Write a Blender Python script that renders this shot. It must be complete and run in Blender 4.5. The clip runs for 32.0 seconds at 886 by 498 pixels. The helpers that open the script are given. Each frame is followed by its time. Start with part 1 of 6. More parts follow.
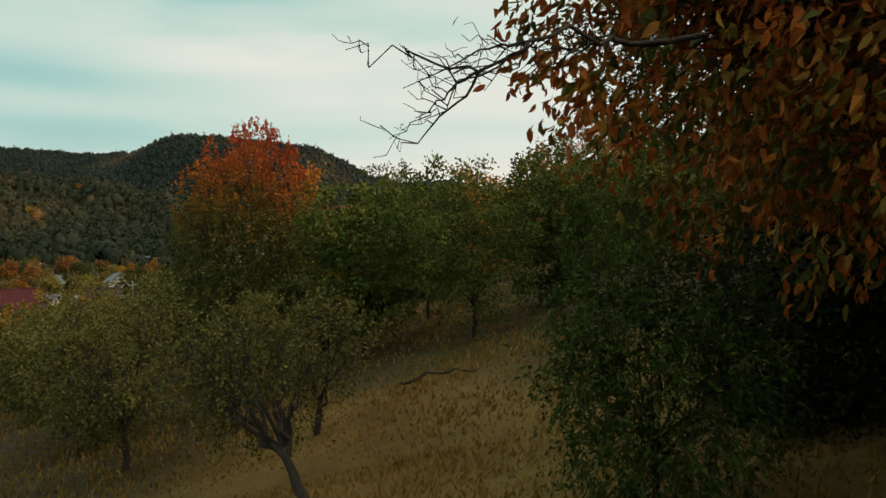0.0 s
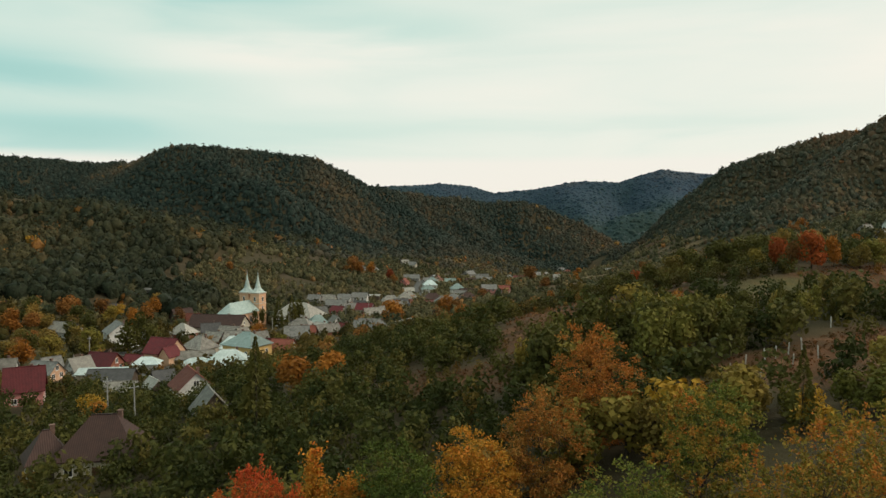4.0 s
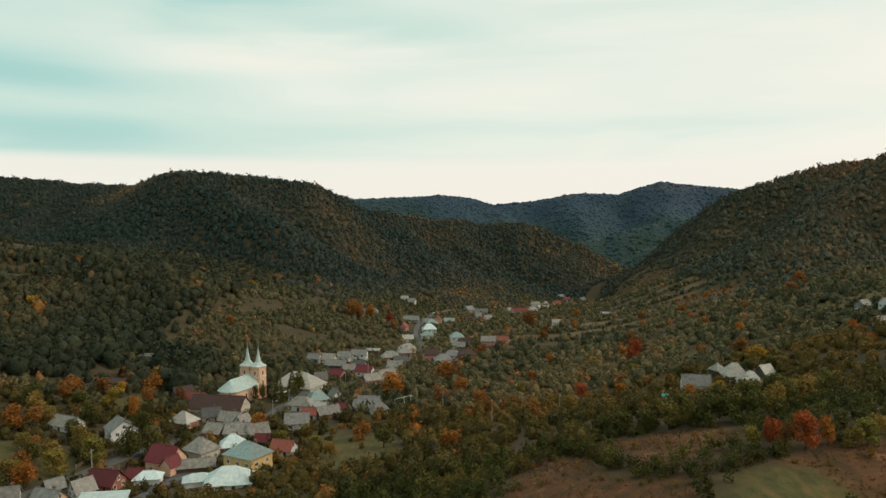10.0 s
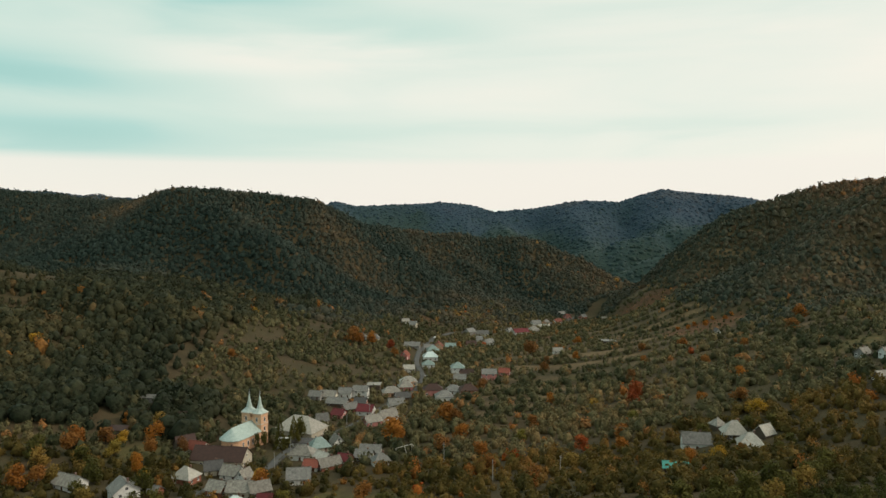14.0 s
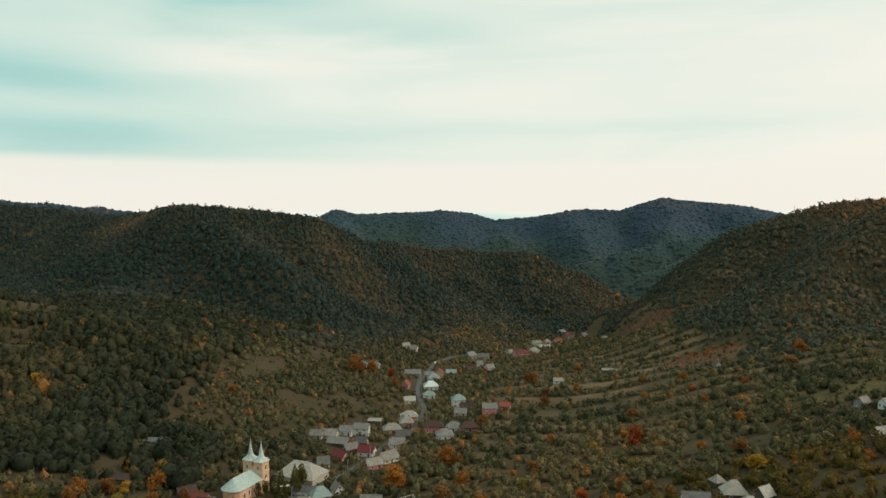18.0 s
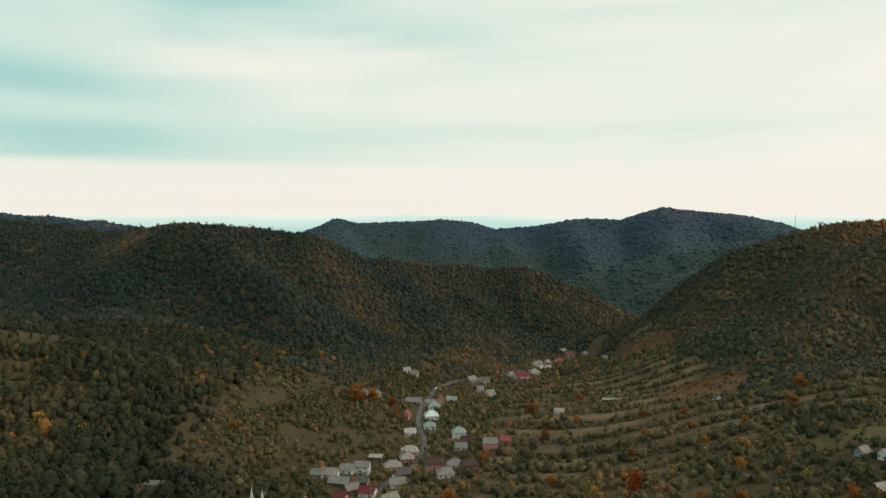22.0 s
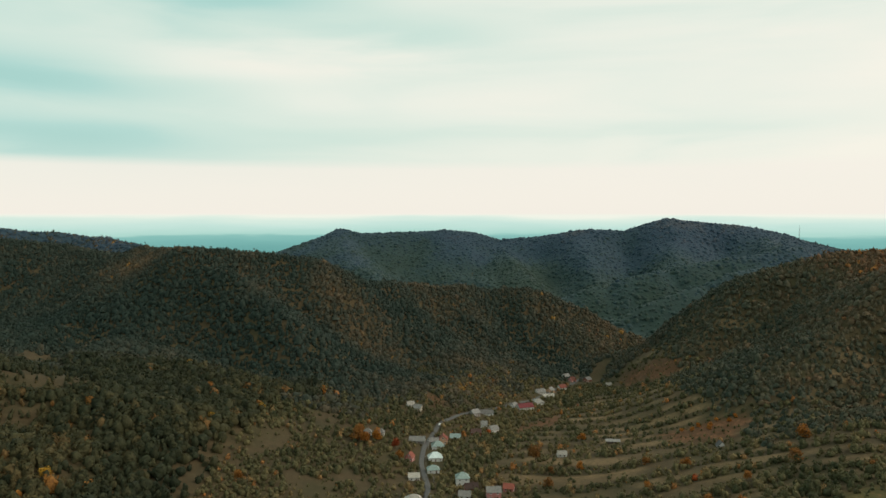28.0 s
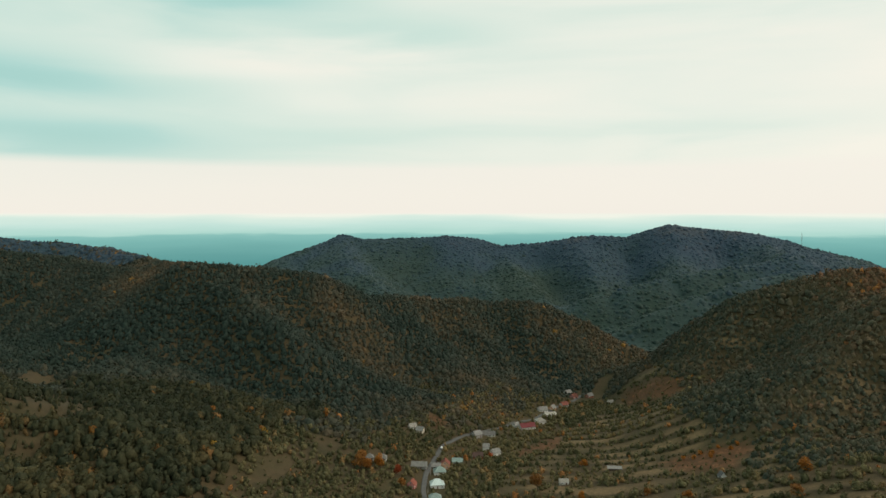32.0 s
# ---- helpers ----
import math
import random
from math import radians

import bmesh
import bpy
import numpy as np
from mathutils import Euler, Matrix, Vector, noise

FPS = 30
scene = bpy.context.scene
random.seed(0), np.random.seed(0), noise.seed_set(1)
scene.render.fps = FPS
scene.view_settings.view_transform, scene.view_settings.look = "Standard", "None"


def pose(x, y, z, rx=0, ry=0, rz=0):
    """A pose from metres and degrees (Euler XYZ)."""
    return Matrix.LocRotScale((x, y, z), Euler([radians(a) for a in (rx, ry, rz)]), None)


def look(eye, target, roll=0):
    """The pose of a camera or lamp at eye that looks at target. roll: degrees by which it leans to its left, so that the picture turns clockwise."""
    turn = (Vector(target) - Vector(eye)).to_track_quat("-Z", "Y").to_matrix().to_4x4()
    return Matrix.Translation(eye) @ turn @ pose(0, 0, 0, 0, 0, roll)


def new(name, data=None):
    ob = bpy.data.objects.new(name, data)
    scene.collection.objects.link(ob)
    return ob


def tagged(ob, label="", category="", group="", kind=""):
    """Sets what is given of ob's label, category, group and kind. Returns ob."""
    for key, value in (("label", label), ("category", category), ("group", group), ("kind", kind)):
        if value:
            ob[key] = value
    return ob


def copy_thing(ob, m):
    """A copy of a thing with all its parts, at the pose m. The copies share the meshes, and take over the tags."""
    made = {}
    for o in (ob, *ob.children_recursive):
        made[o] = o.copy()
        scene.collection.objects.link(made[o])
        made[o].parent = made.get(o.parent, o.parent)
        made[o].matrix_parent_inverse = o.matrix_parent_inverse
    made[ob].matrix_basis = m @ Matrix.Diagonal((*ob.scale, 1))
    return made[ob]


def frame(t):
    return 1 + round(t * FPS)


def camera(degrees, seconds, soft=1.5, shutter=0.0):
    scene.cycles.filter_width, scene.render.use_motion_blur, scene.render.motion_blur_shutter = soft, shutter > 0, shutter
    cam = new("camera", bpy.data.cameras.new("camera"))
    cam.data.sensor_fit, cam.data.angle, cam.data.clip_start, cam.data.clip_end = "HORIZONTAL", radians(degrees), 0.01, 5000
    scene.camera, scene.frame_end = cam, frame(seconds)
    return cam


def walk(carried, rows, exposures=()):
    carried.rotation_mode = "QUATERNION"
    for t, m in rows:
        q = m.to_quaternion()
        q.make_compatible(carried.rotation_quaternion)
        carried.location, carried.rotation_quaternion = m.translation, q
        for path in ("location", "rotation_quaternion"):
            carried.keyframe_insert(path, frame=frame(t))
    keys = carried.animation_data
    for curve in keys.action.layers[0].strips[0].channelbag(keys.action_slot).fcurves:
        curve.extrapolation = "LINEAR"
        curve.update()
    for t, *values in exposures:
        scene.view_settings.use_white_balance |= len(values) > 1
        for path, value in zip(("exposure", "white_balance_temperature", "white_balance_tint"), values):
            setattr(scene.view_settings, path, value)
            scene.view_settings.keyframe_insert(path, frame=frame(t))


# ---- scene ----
cam = camera(63.10, 32.0)
PATH = [
    (0.0, pose(0, 0, 3.01, 87.000, 0, 0.105)),
    (0.5, pose(0, 0, 4.97, 86.845, 0, 0.076)),
    (1.0, pose(0, 0, 6.83, 86.768, 0, 0.049)),
    (1.5, pose(0, 0, 8.83, 86.794, 0, 0.046)),
    (2.0, pose(0, 0, 10.69, 86.825, 0, 0.041)),
    (2.5, pose(0, 0, 12.94, 86.830, 0, 0.041)),
    (3.0, pose(0, 0, 15.35, 86.818, 0, 0.046)),
    (3.5, pose(0, 0, 18.14, 86.821, 0, 0.052)),
    (5.5, pose(0, 0, 29.77, 86.825, 0, 0.003)),
    (6.0, pose(0, 0, 32.58, 86.837, 0, -0.000)),
    (7.0, pose(0, 0, 38.37, 86.856, 0, -0.025)),
    (8.0, pose(0, 0, 44.15, 86.866, 0, -0.014)),
    (9.0, pose(0, 0, 49.66, 86.903, 0, -0.003)),
    (10.0, pose(0, 0, 55.31, 86.927, 0, -0.007)),
    (11.0, pose(0, 0, 60.74, 86.950, 0, 0.006)),
    (12.0, pose(0, 0, 66.14, 86.968, 0, 0.032)),
    (13.0, pose(0, 0, 71.58, 86.969, 0, 0.055)),
    (14.0, pose(0, 0, 77.27, 86.969, 0, 0.076)),
    (14.5, pose(0, 0, 80.03, 86.974, 0, 0.086)),
    (16.5, pose(0, 0, 91.27, 87.018, 0, 0.133)),
    (17.0, pose(0, 0, 94.02, 87.033, 0, 0.132)),
    (18.0, pose(0, 0, 99.70, 87.087, 0, 0.128)),
    (19.0, pose(0, 0, 105.48, 87.162, 0, 0.128)),
    (20.0, pose(0, 0, 110.98, 87.234, 0, 0.144)),
    (21.0, pose(0, 0, 116.37, 87.258, 0, 0.158)),
    (22.0, pose(0, 0, 121.70, 87.287, 0, 0.178)),
    (23.0, pose(0, 0, 126.96, 87.308, 0, 0.202)),
    (24.0, pose(0, 0, 132.52, 87.291, 0, 0.247)),
    (25.0, pose(0, 0, 138.29, 87.279, 0, 0.309)),
    (25.5, pose(0, 0, 141.09, 87.278, 0, 0.324)),
    (27.5, pose(0, 0, 152.35, 87.328, 0, 0.450)),
    (28.0, pose(0, 0, 155.25, 87.311, 0, 0.462)),
    (29.0, pose(0, 0, 161.17, 87.268, 0, 0.491)),
    (30.0, pose(0, 0, 166.95, 87.259, 0, 0.516)),
    (31.0, pose(0, 0, 172.51, 87.253, 0, 0.570)),
    (32.0, pose(0, 0, 178.03, 87.252, 0, 0.624)),
]
walk(cam, PATH, [(0.0, -0.15), (0.8, -0.08), (2.0, 0.0), (32.0, 0.0)])

# ---------------------------------------------------------------- light
SUN_AZ, SUN_EL = radians(96), radians(38)      # azimuth east of +Y, elevation


def build_world():
    w = bpy.data.worlds.new("sky")
    scene.world = w
    w.use_nodes = True
    nt = w.node_tree
    nt.nodes.clear()
    N, L = nt.nodes.new, nt.links.new

    def ramp(src, stops, interp="LINEAR"):
        r = N("ShaderNodeValToRGB")
        r.color_ramp.interpolation = interp
        e = r.color_ramp.elements
        while len(e) < len(stops):
            e.new(0.5)
        for el, (p, c) in zip(e, stops):
            el.position, el.color = p, (*c, 1)
        L(src, r.inputs[0])
        return r.outputs[0]

    def math_node(op, a, b=None, clamp=False):
        m = N("ShaderNodeMath")
        m.operation, m.use_clamp = op, clamp
        for k, v in ((0, a), (1, b)):
            if v is None:
                continue
            if isinstance(v, (int, float)):
                m.inputs[k].default_value = v
            else:
                L(v, m.inputs[k])
        return m.outputs[0]

    def mix(fac, a, b):
        m = N("ShaderNodeMix")
        m.data_type = "RGBA"
        for k, v in ((0, fac), (6, a), (7, b)):
            if isinstance(v, (int, float)):
                m.inputs[k].default_value = v
            elif isinstance(v, tuple):
                m.inputs[k].default_value = (*v, 1)
            else:
                L(v, m.inputs[k])
        return m.outputs[2]

    sky = N("ShaderNodeTexSky")
    sky.sky_type, sky.sun_disc = "NISHITA", False
    sky.sun_elevation, sky.sun_rotation = SUN_EL, SUN_AZ
    tc = N("ShaderNodeTexCoord")
    sep = N("ShaderNodeSeparateXYZ")
    L(tc.outputs["Generated"], sep.inputs[0])
    x, y, z = sep.outputs
    # cloud deck: long soft streaks, thinner over the shaded side of the valley
    comb = N("ShaderNodeCombineXYZ")
    L(math_node("MULTIPLY", x, 2.2), comb.inputs[0])
    L(math_node("MULTIPLY", y, 2.2), comb.inputs[1])
    L(math_node("MULTIPLY", z, 15.0), comb.inputs[2])
    n1 = N("ShaderNodeTexNoise")
    n1.inputs["Scale"].default_value = 1.0
    n1.inputs["Detail"].default_value = 5
    n1.inputs["Roughness"].default_value = 0.48
    n1.inputs["Distortion"].default_value = 0.5
    L(comb.outputs[0], n1.inputs["Vector"])
    drift = math_node("SUBTRACT", n1.outputs[0], 0.5)
    wx = math_node("ADD", x, math_node("MULTIPLY", drift, 0.35))
    wz = math_node("ADD", z, math_node("MULTIPLY", drift, 0.05))
    thin_sky = math_node("ADD", math_node("MULTIPLY", x, -0.34), math_node("MULTIPLY", drift, 0.55))
    thin_sky = math_node("ADD", thin_sky, 0.215)
    # breaks in the cloud: direction, reach and how far the blue shows
    for cx, cz, rx, rz, amount in ((-0.50, 0.165, 0.13, 0.022, 0.38), (-0.48, 0.094, 0.16, 0.020, 0.42), (-0.31, 0.285, 0.13, 0.030, 0.55), (-0.10, 0.235, 0.17, 0.030, 0.22), (-0.24, 0.195, 0.17, 0.020, -0.26), (-0.04, 0.150, 0.22, 0.028, -0.12), (0.45, 0.11, 0.2, 0.02, 0.10), (0.5, 0.25, 0.15, 0.04, 0.10)):
        dx = math_node("MULTIPLY", math_node("SUBTRACT", wx, cx), 1 / rx)
        dz = math_node("MULTIPLY", math_node("SUBTRACT", wz, cz), 1 / rz)
        d2 = math_node("ADD", math_node("MULTIPLY", dx, dx), math_node("MULTIPLY", dz, dz))
        puff = math_node("POWER", 2.718, math_node("MULTIPLY", d2, -1.0))
        thin_sky = math_node("ADD", thin_sky, math_node("MULTIPLY", puff, amount))
    clouds = ramp(thin_sky, [(0.0, (0.95, 0.92, 0.81)), (0.16, (0.84, 0.885, 0.785)), (0.34, (0.66, 0.81, 0.72)), (0.62, (0.46, 0.71, 0.65)), (1.0, (0.33, 0.62, 0.57))])
    # pale belt over the horizon
    belt = ramp(z, [(0.0, (1, 1, 1)), (0.062, (0.85, 0.85, 0.85)), (0.075, (0.1, 0.1, 0.1)), (0.12, (0, 0, 0))])
    clouds = mix(belt, clouds, (0.94, 0.89, 0.80))
    thin = N("ShaderNodeVectorMath")
    thin.operation = "SCALE"
    thin.inputs["Scale"].default_value = 0.05
    L(sky.outputs[0], thin.inputs[0])
    deck = mix(0.9, thin.outputs[0], clouds)
    # hazy far plain under the horizon
    far_n = N("ShaderNodeTexNoise")
    mp = N("ShaderNodeMapping")
    mp.inputs["Scale"].default_value = (3.4, 3.4, 42)
    L(tc.outputs["Generated"], mp.inputs[0])
    L(mp.outputs[0], far_n.inputs["Vector"])
    far_n.inputs["Scale"].default_value = 1.6
    far_n.inputs["Detail"].default_value = 5
    band = math_node("MULTIPLY_ADD", z, 1 / 0.07)
    band.node.inputs[2].default_value = 1.0
    fz = math_node("ADD", band, math_node("MULTIPLY", math_node("SUBTRACT", far_n.outputs[0], 0.5), 0.26))
    far = ramp(fz, [(0.1, (0.10, 0.30, 0.29)), (0.5, (0.19, 0.44, 0.41)), (0.60, (0.24, 0.50, 0.46)), (0.64, (0.40, 0.65, 0.58)), (0.8, (0.54, 0.74, 0.67)), (0.93, (0.68, 0.81, 0.72)), (1.0, (0.84, 0.86, 0.76))])
    edge = ramp(math_node("MULTIPLY_ADD", z, 200.0), [(0.4, (0, 0, 0)), (1.0, (1, 1, 1))])
    col = mix(edge, far, deck)
    bg = N("ShaderNodeBackground")
    bg.inputs[1].default_value = 1.05
    L(col, bg.inputs[0])
    out = N("ShaderNodeOutputWorld")
    L(bg.outputs[0], out.inputs[0])


build_world()
sun = new("sun", bpy.data.lights.new("sun", "SUN"))
sun.data.energy, sun.data.angle, sun.data.color = 1.75, radians(20), (1.0, 0.88, 0.70)
sun.matrix_world = look((0, 0, 0), (-math.sin(SUN_AZ) * math.cos(SUN_EL), -math.cos(SUN_AZ) * math.cos(SUN_EL), -math.sin(SUN_EL)))

# ---------------------------------------------------------------- lie of the land

def lattice(seed):
    return np.random.default_rng(seed).random((64, 64))


LATTICES = [lattice(100 + i) for i in range(6)]


def vnoise(x, y, size, seed=0):
    """Smooth value noise, -1 to 1, of the given wavelength in metres."""
    lat = LATTICES[seed % 6]
    u, v = np.asarray(x, float) / size + 13.7 * seed, np.asarray(y, float) / size + 7.3 * seed
    i, j = np.floor(u).astype(int), np.floor(v).astype(int)
    a, b = u - i, v - j
    a, b = a * a * (3 - 2 * a), b * b * (3 - 2 * b)
    i0, i1, j0, j1 = i % 64, (i + 1) % 64, j % 64, (j + 1) % 64
    top = lat[i0, j0] * (1 - a) + lat[i1, j0] * a
    bot = lat[i0, j1] * (1 - a) + lat[i1, j1] * a
    return 2 * (top * (1 - b) + bot * b) - 1


# Crest lines as x, y, z with the slope of their flanks.
AXIS = [(-75, -400, 4), (-85, 60, -15), (-78, 200, -26), (-60, 340, -35), (-15, 480, -41), (-5, 570, -43), (60, 720, -53), (90, 780, -58), (162, 907, -65), (255, 1060, -74), (330, 1300, -80), (420, 2000, -90)]
CRESTS = [
    # knoll beside the camera
    ([(60, -200, 22), (31, -20, 7.0), (37, 12, 5.2), (38, 50, 6.2), (54, 128, 8.5), (84, 150, 12), (155, 200, 8), (215, 335, 12), (300, 500, 18)], 0.3),
    # wooded hill across the valley
    ([(-1300, 1600, 135), (-948, 1541, 121), (-793, 1550, 106), (-643, 1422, 93), (-528, 1284, 92), (-430, 1090, 99), (-365, 1008, 106), (-304, 1010, 101), (-241, 1010, 99), (-190, 1015, 91), (-130, 1030, 68), (-85, 1130, 44), (14, 1190, 35), (90, 1200, 34), (165, 1200, 22), (232, 1190, -1), (285, 1180, -34)], 0.62),
    ([(-330, 985, 92), (-245, 900, 64), (-182, 809, 36), (-140, 700, -4)], 0.55),
    ([(-20, 1165, 16), (40, 1120, 0), (92, 1060, -34)], 0.45),
    ([(-1100, 1300, 128), (-769, 1250, 112), (-641, 1230, 94), (-500, 1120, 90)], 0.5),
    ([(-455, 1080, 82), (-512, 920, 40), (-500, 800, 28)], 0.35),
    # pasture spurs on the far side
    ([(-900, 520, 110), (-600, 540, 72), (-420, 565, 46), (-278, 556, 20), (-217, 514, 9), (-175, 466, -14)], 0.28),
    ([(-700, 380, 80), (-400, 430, 32), (-262, 450, 5), (-206, 367, -16)], 0.25),
    # steep wooded hill
    ([(1100, 500, 190), (640, 640, 135), (440, 668, 120), (406, 658, 105), (345, 640, 55)], 0.5),
    ([(640, 640, 138), (540, 830, 120), (470, 868, 111), (418, 886, 95), (364, 905, 73), (310, 955, 29), (248, 1005, -34)], 0.6),
    ([(470, 860, 97), (386, 806, 58), (300, 740, 16), (250, 690, -6)], 0.6),
    # far range
    ([(-1200, 2900, -160), (-600, 2530, -60), (-545, 2510, 6), (-478, 2503, 50), (-425, 2495, 80), (-383, 2490, 101), (-300, 2470, 84), (-150, 2440, 91), (-20, 2430, 101), (90, 2430, 92), (169, 2420, 68), (290, 2380, 80), (420, 2330, 104), (560, 2310, 104), (690, 2300, 139), (780, 2280, 128), (860, 2264, 120), (960, 2250, 108), (1100, 2250, 74), (1300, 2300, 26)], 0.42),
    ([(690, 2300, 118), (650, 2050, 46), (600, 1900, 10)], 0.4),
    ([(420, 2330, 96), (400, 2100, 20), (380, 1950, -20)], 0.36),
    ([(169, 2420, 60), (200, 2150, 10), (260, 1900, -40)], 0.34),
    ([(960, 2250, 100), (900, 2000, 58), (844, 1760, 74), (693, 1750, 50), (529, 1740, 20), (400, 1730, -8), (269, 1720, -46)], 0.6),
    ([(760, 1560, 48), (600, 1520, 26), (489, 1490, -4), (400, 1470, -34), (324, 1450, -70)], 0.6),
    ([(-383, 2490, 90), (-300, 2150, 20), (-150, 1800, -30)], 0.34),
]


def along(line, x, y):
    """Distance from a polyline and the line's height at the nearest place."""
    best = np.full(np.shape(x), 1e9)
    h = np.zeros(np.shape(x))
    for (x0, y0, z0), (x1, y1, z1) in zip(line[:-1], line[1:]):
        dx, dy = x1 - x0, y1 - y0
        s = np.clip(((x - x0) * dx + (y - y0) * dy) / (dx * dx + dy * dy), 0, 1)
        d = np.hypot(x - x0 - s * dx, y - y0 - s * dy)
        near = d < best
        best = np.where(near, d, best)
        h = np.where(near, z0 + s * (z1 - z0), h)
    return best, h


# Hollows worn into the wooded hills: course, depth and half width.
HOLLOWS = [
    ([(-392, 945, 0), (-365, 915, 0), (-310, 850, 0), (-228, 784, 0), (-150, 738, 0)], 20, 46),
    ([(-90, 1050, 0), (-68, 1000, 0), (-45, 932, 0), (-30, 880, 0)], 22, 36),
    ([(-580, 1050, 0), (-550, 970, 0), (-470, 850, 0)], 16, 50),
    ([(80, 1180, 0), (95, 1110, 0), (130, 1040, 0)], 12, 28),
    ([(-230, 985, 0), (-190, 900, 0), (-110, 820, 0)], 9, 26),
    ([(385, 825, 0), (340, 785, 0), (285, 790, 0)], 12, 30),
    ([(440, 640, 0), (390, 605, 0), (320, 560, 0)], 10, 26),
    ([(535, 2200, 0), (515, 2080, 0), (480, 1930, 0)], 38, 55),
    ([(292, 2250, 0), (302, 2100, 0), (330, 1900, 0)], 36, 55),
    ([(805, 2140, 0), (775, 2020, 0), (720, 1850, 0)], 36, 55),
    ([(-120, 2300, 0), (-80, 2120, 0), (40, 1900, 0)], 22, 70),
]


def ground(x, y):
    """Height of the ground."""
    x, y = np.asarray(x, float), np.asarray(y, float)
    d, base = along(AXIS, x, y)
    far = np.clip((y - 900) / 600, 0, 1)
    left = np.interp(y, [200, 350, 500, 700, 900], [0.08, 0.09, 0.19, 0.24, 0.25])
    right = np.interp(y, [200, 350, 500, 700, 900], [0.06, 0.07, 0.12, 0.19, 0.24])
    ax = np.interp(y, [p[1] for p in AXIS], [p[0] for p in AXIS])
    side = np.where(x > ax, right, left) * (1 - far)
    flat = np.maximum(d - 14, 0)
    h = base + side * 260 * np.tanh(flat / 260)
    k = 3.0
    parts = [h]
    for line, slope in CRESTS:
        dd, z = along(line, x, y)
        parts.append(z - slope * (np.sqrt(dd * dd + 144) - 12) + 0.0)
    m = np.max(parts, axis=0)
    tot = sum(np.exp(np.clip((p - m) / k, -60, 0)) for p in parts)
    h = m + k * np.log(tot)
    dist = np.hypot(x, y)
    amp = np.clip((dist - 60) / 400, 0, 1)
    steep = np.clip((h - base - 12) / 50, 0, 1)
    flank = np.clip((h - base - 25) / 35, 0, 1) * np.clip((128 - (h - base)) / 45, 0, 1) * np.clip((dist - 500) / 200, 0, 1)
    h = h + amp * (1.2 * vnoise(x, y, 60, 1) + steep * (3.5 * vnoise(x, y, 150, 2) + 2.0 * vnoise(x, y, 70, 3) + 1.5) - 13 * flank * np.clip(1 - 2.6 * np.abs(vnoise(x * 1.0, y * 0.55, 130, 5)), 0, 1))
    for line, deep, wide in HOLLOWS:
        dd, _ = along(line, x, y)
        h = h - deep * np.exp(-(dd / wide) ** 2)
    plain = np.clip((y - 2700) / 500, 0, 1)
    return h * (1 - plain) - 330 * plain


TERRACE = 27.0      # width of a terraced strip
LEAN = -0.3         # how far the strips slant from straight across


def strips(x, y):
    """Running count of the terraced strips, wavering with the lie of the slope."""
    return (y - LEAN * x + 17 * vnoise(x, y, 130, 2) + 7 * vnoise(x, y, 52, 4)) / TERRACE


def spaced(*spans):
    out = []
    for a, b, n in spans:
        out += list(np.linspace(a, b, n, endpoint=False))
    return np.array(out + [spans[-1][1]])

# ---------------------------------------------------------------- materials
def make_mat(name, rough=0.9):
    m = bpy.data.materials.new(name)
    m.use_nodes = True
    b = m.node_tree.nodes["Principled BSDF"]
    b.inputs["Roughness"].default_value = rough
    b.inputs["Specular IOR Level"].default_value = 0.25
    return m, m.node_tree, b


def add_ramp(nt, src, stops, interp="LINEAR"):
    r = nt.nodes.new("ShaderNodeValToRGB")
    r.color_ramp.interpolation = interp
    e = r.color_ramp.elements
    while len(e) < len(stops):
        e.new(0.5)
    for el, (p, c) in zip(e, stops):
        el.position, el.color = p, (*c, 1)
    nt.links.new(src, r.inputs[0])
    return r.outputs[0]


def add_noise(nt, scale, detail=4, rough=0.55, coords="Object", stretch=None):
    tc = nt.nodes.new("ShaderNodeTexCoord")
    n = nt.nodes.new("ShaderNodeTexNoise")
    n.inputs["Scale"].default_value, n.inputs["Detail"].default_value, n.inputs["Roughness"].default_value = scale, detail, rough
    src = tc.outputs[coords]
    if stretch:
        mp = nt.nodes.new("ShaderNodeMapping")
        mp.inputs["Scale"].default_value = stretch
        nt.links.new(src, mp.inputs[0])
        src = mp.outputs[0]
    nt.links.new(src, n.inputs["Vector"])
    return n.outputs[0]


def add_mix(nt, fac, a, b, blend="MIX"):
    m = nt.nodes.new("ShaderNodeMix")
    m.data_type, m.blend_type = "RGBA", blend
    for k, v in ((0, fac), (6, a), (7, b)):
        if isinstance(v, (int, float)):
            m.inputs[k].default_value = v
        elif isinstance(v, tuple):
            m.inputs[k].default_value = (*v, 1)
        else:
            nt.links.new(v, m.inputs[k])
    return m.outputs[2]


def add_bump(nt, bsdf, height, strength, distance):
    b = nt.nodes.new("ShaderNodeBump")
    b.inputs["Strength"].default_value, b.inputs["Distance"].default_value = strength, distance
    nt.links.new(height, b.inputs["Height"])
    nt.links.new(b.outputs[0], bsdf.inputs["Normal"])


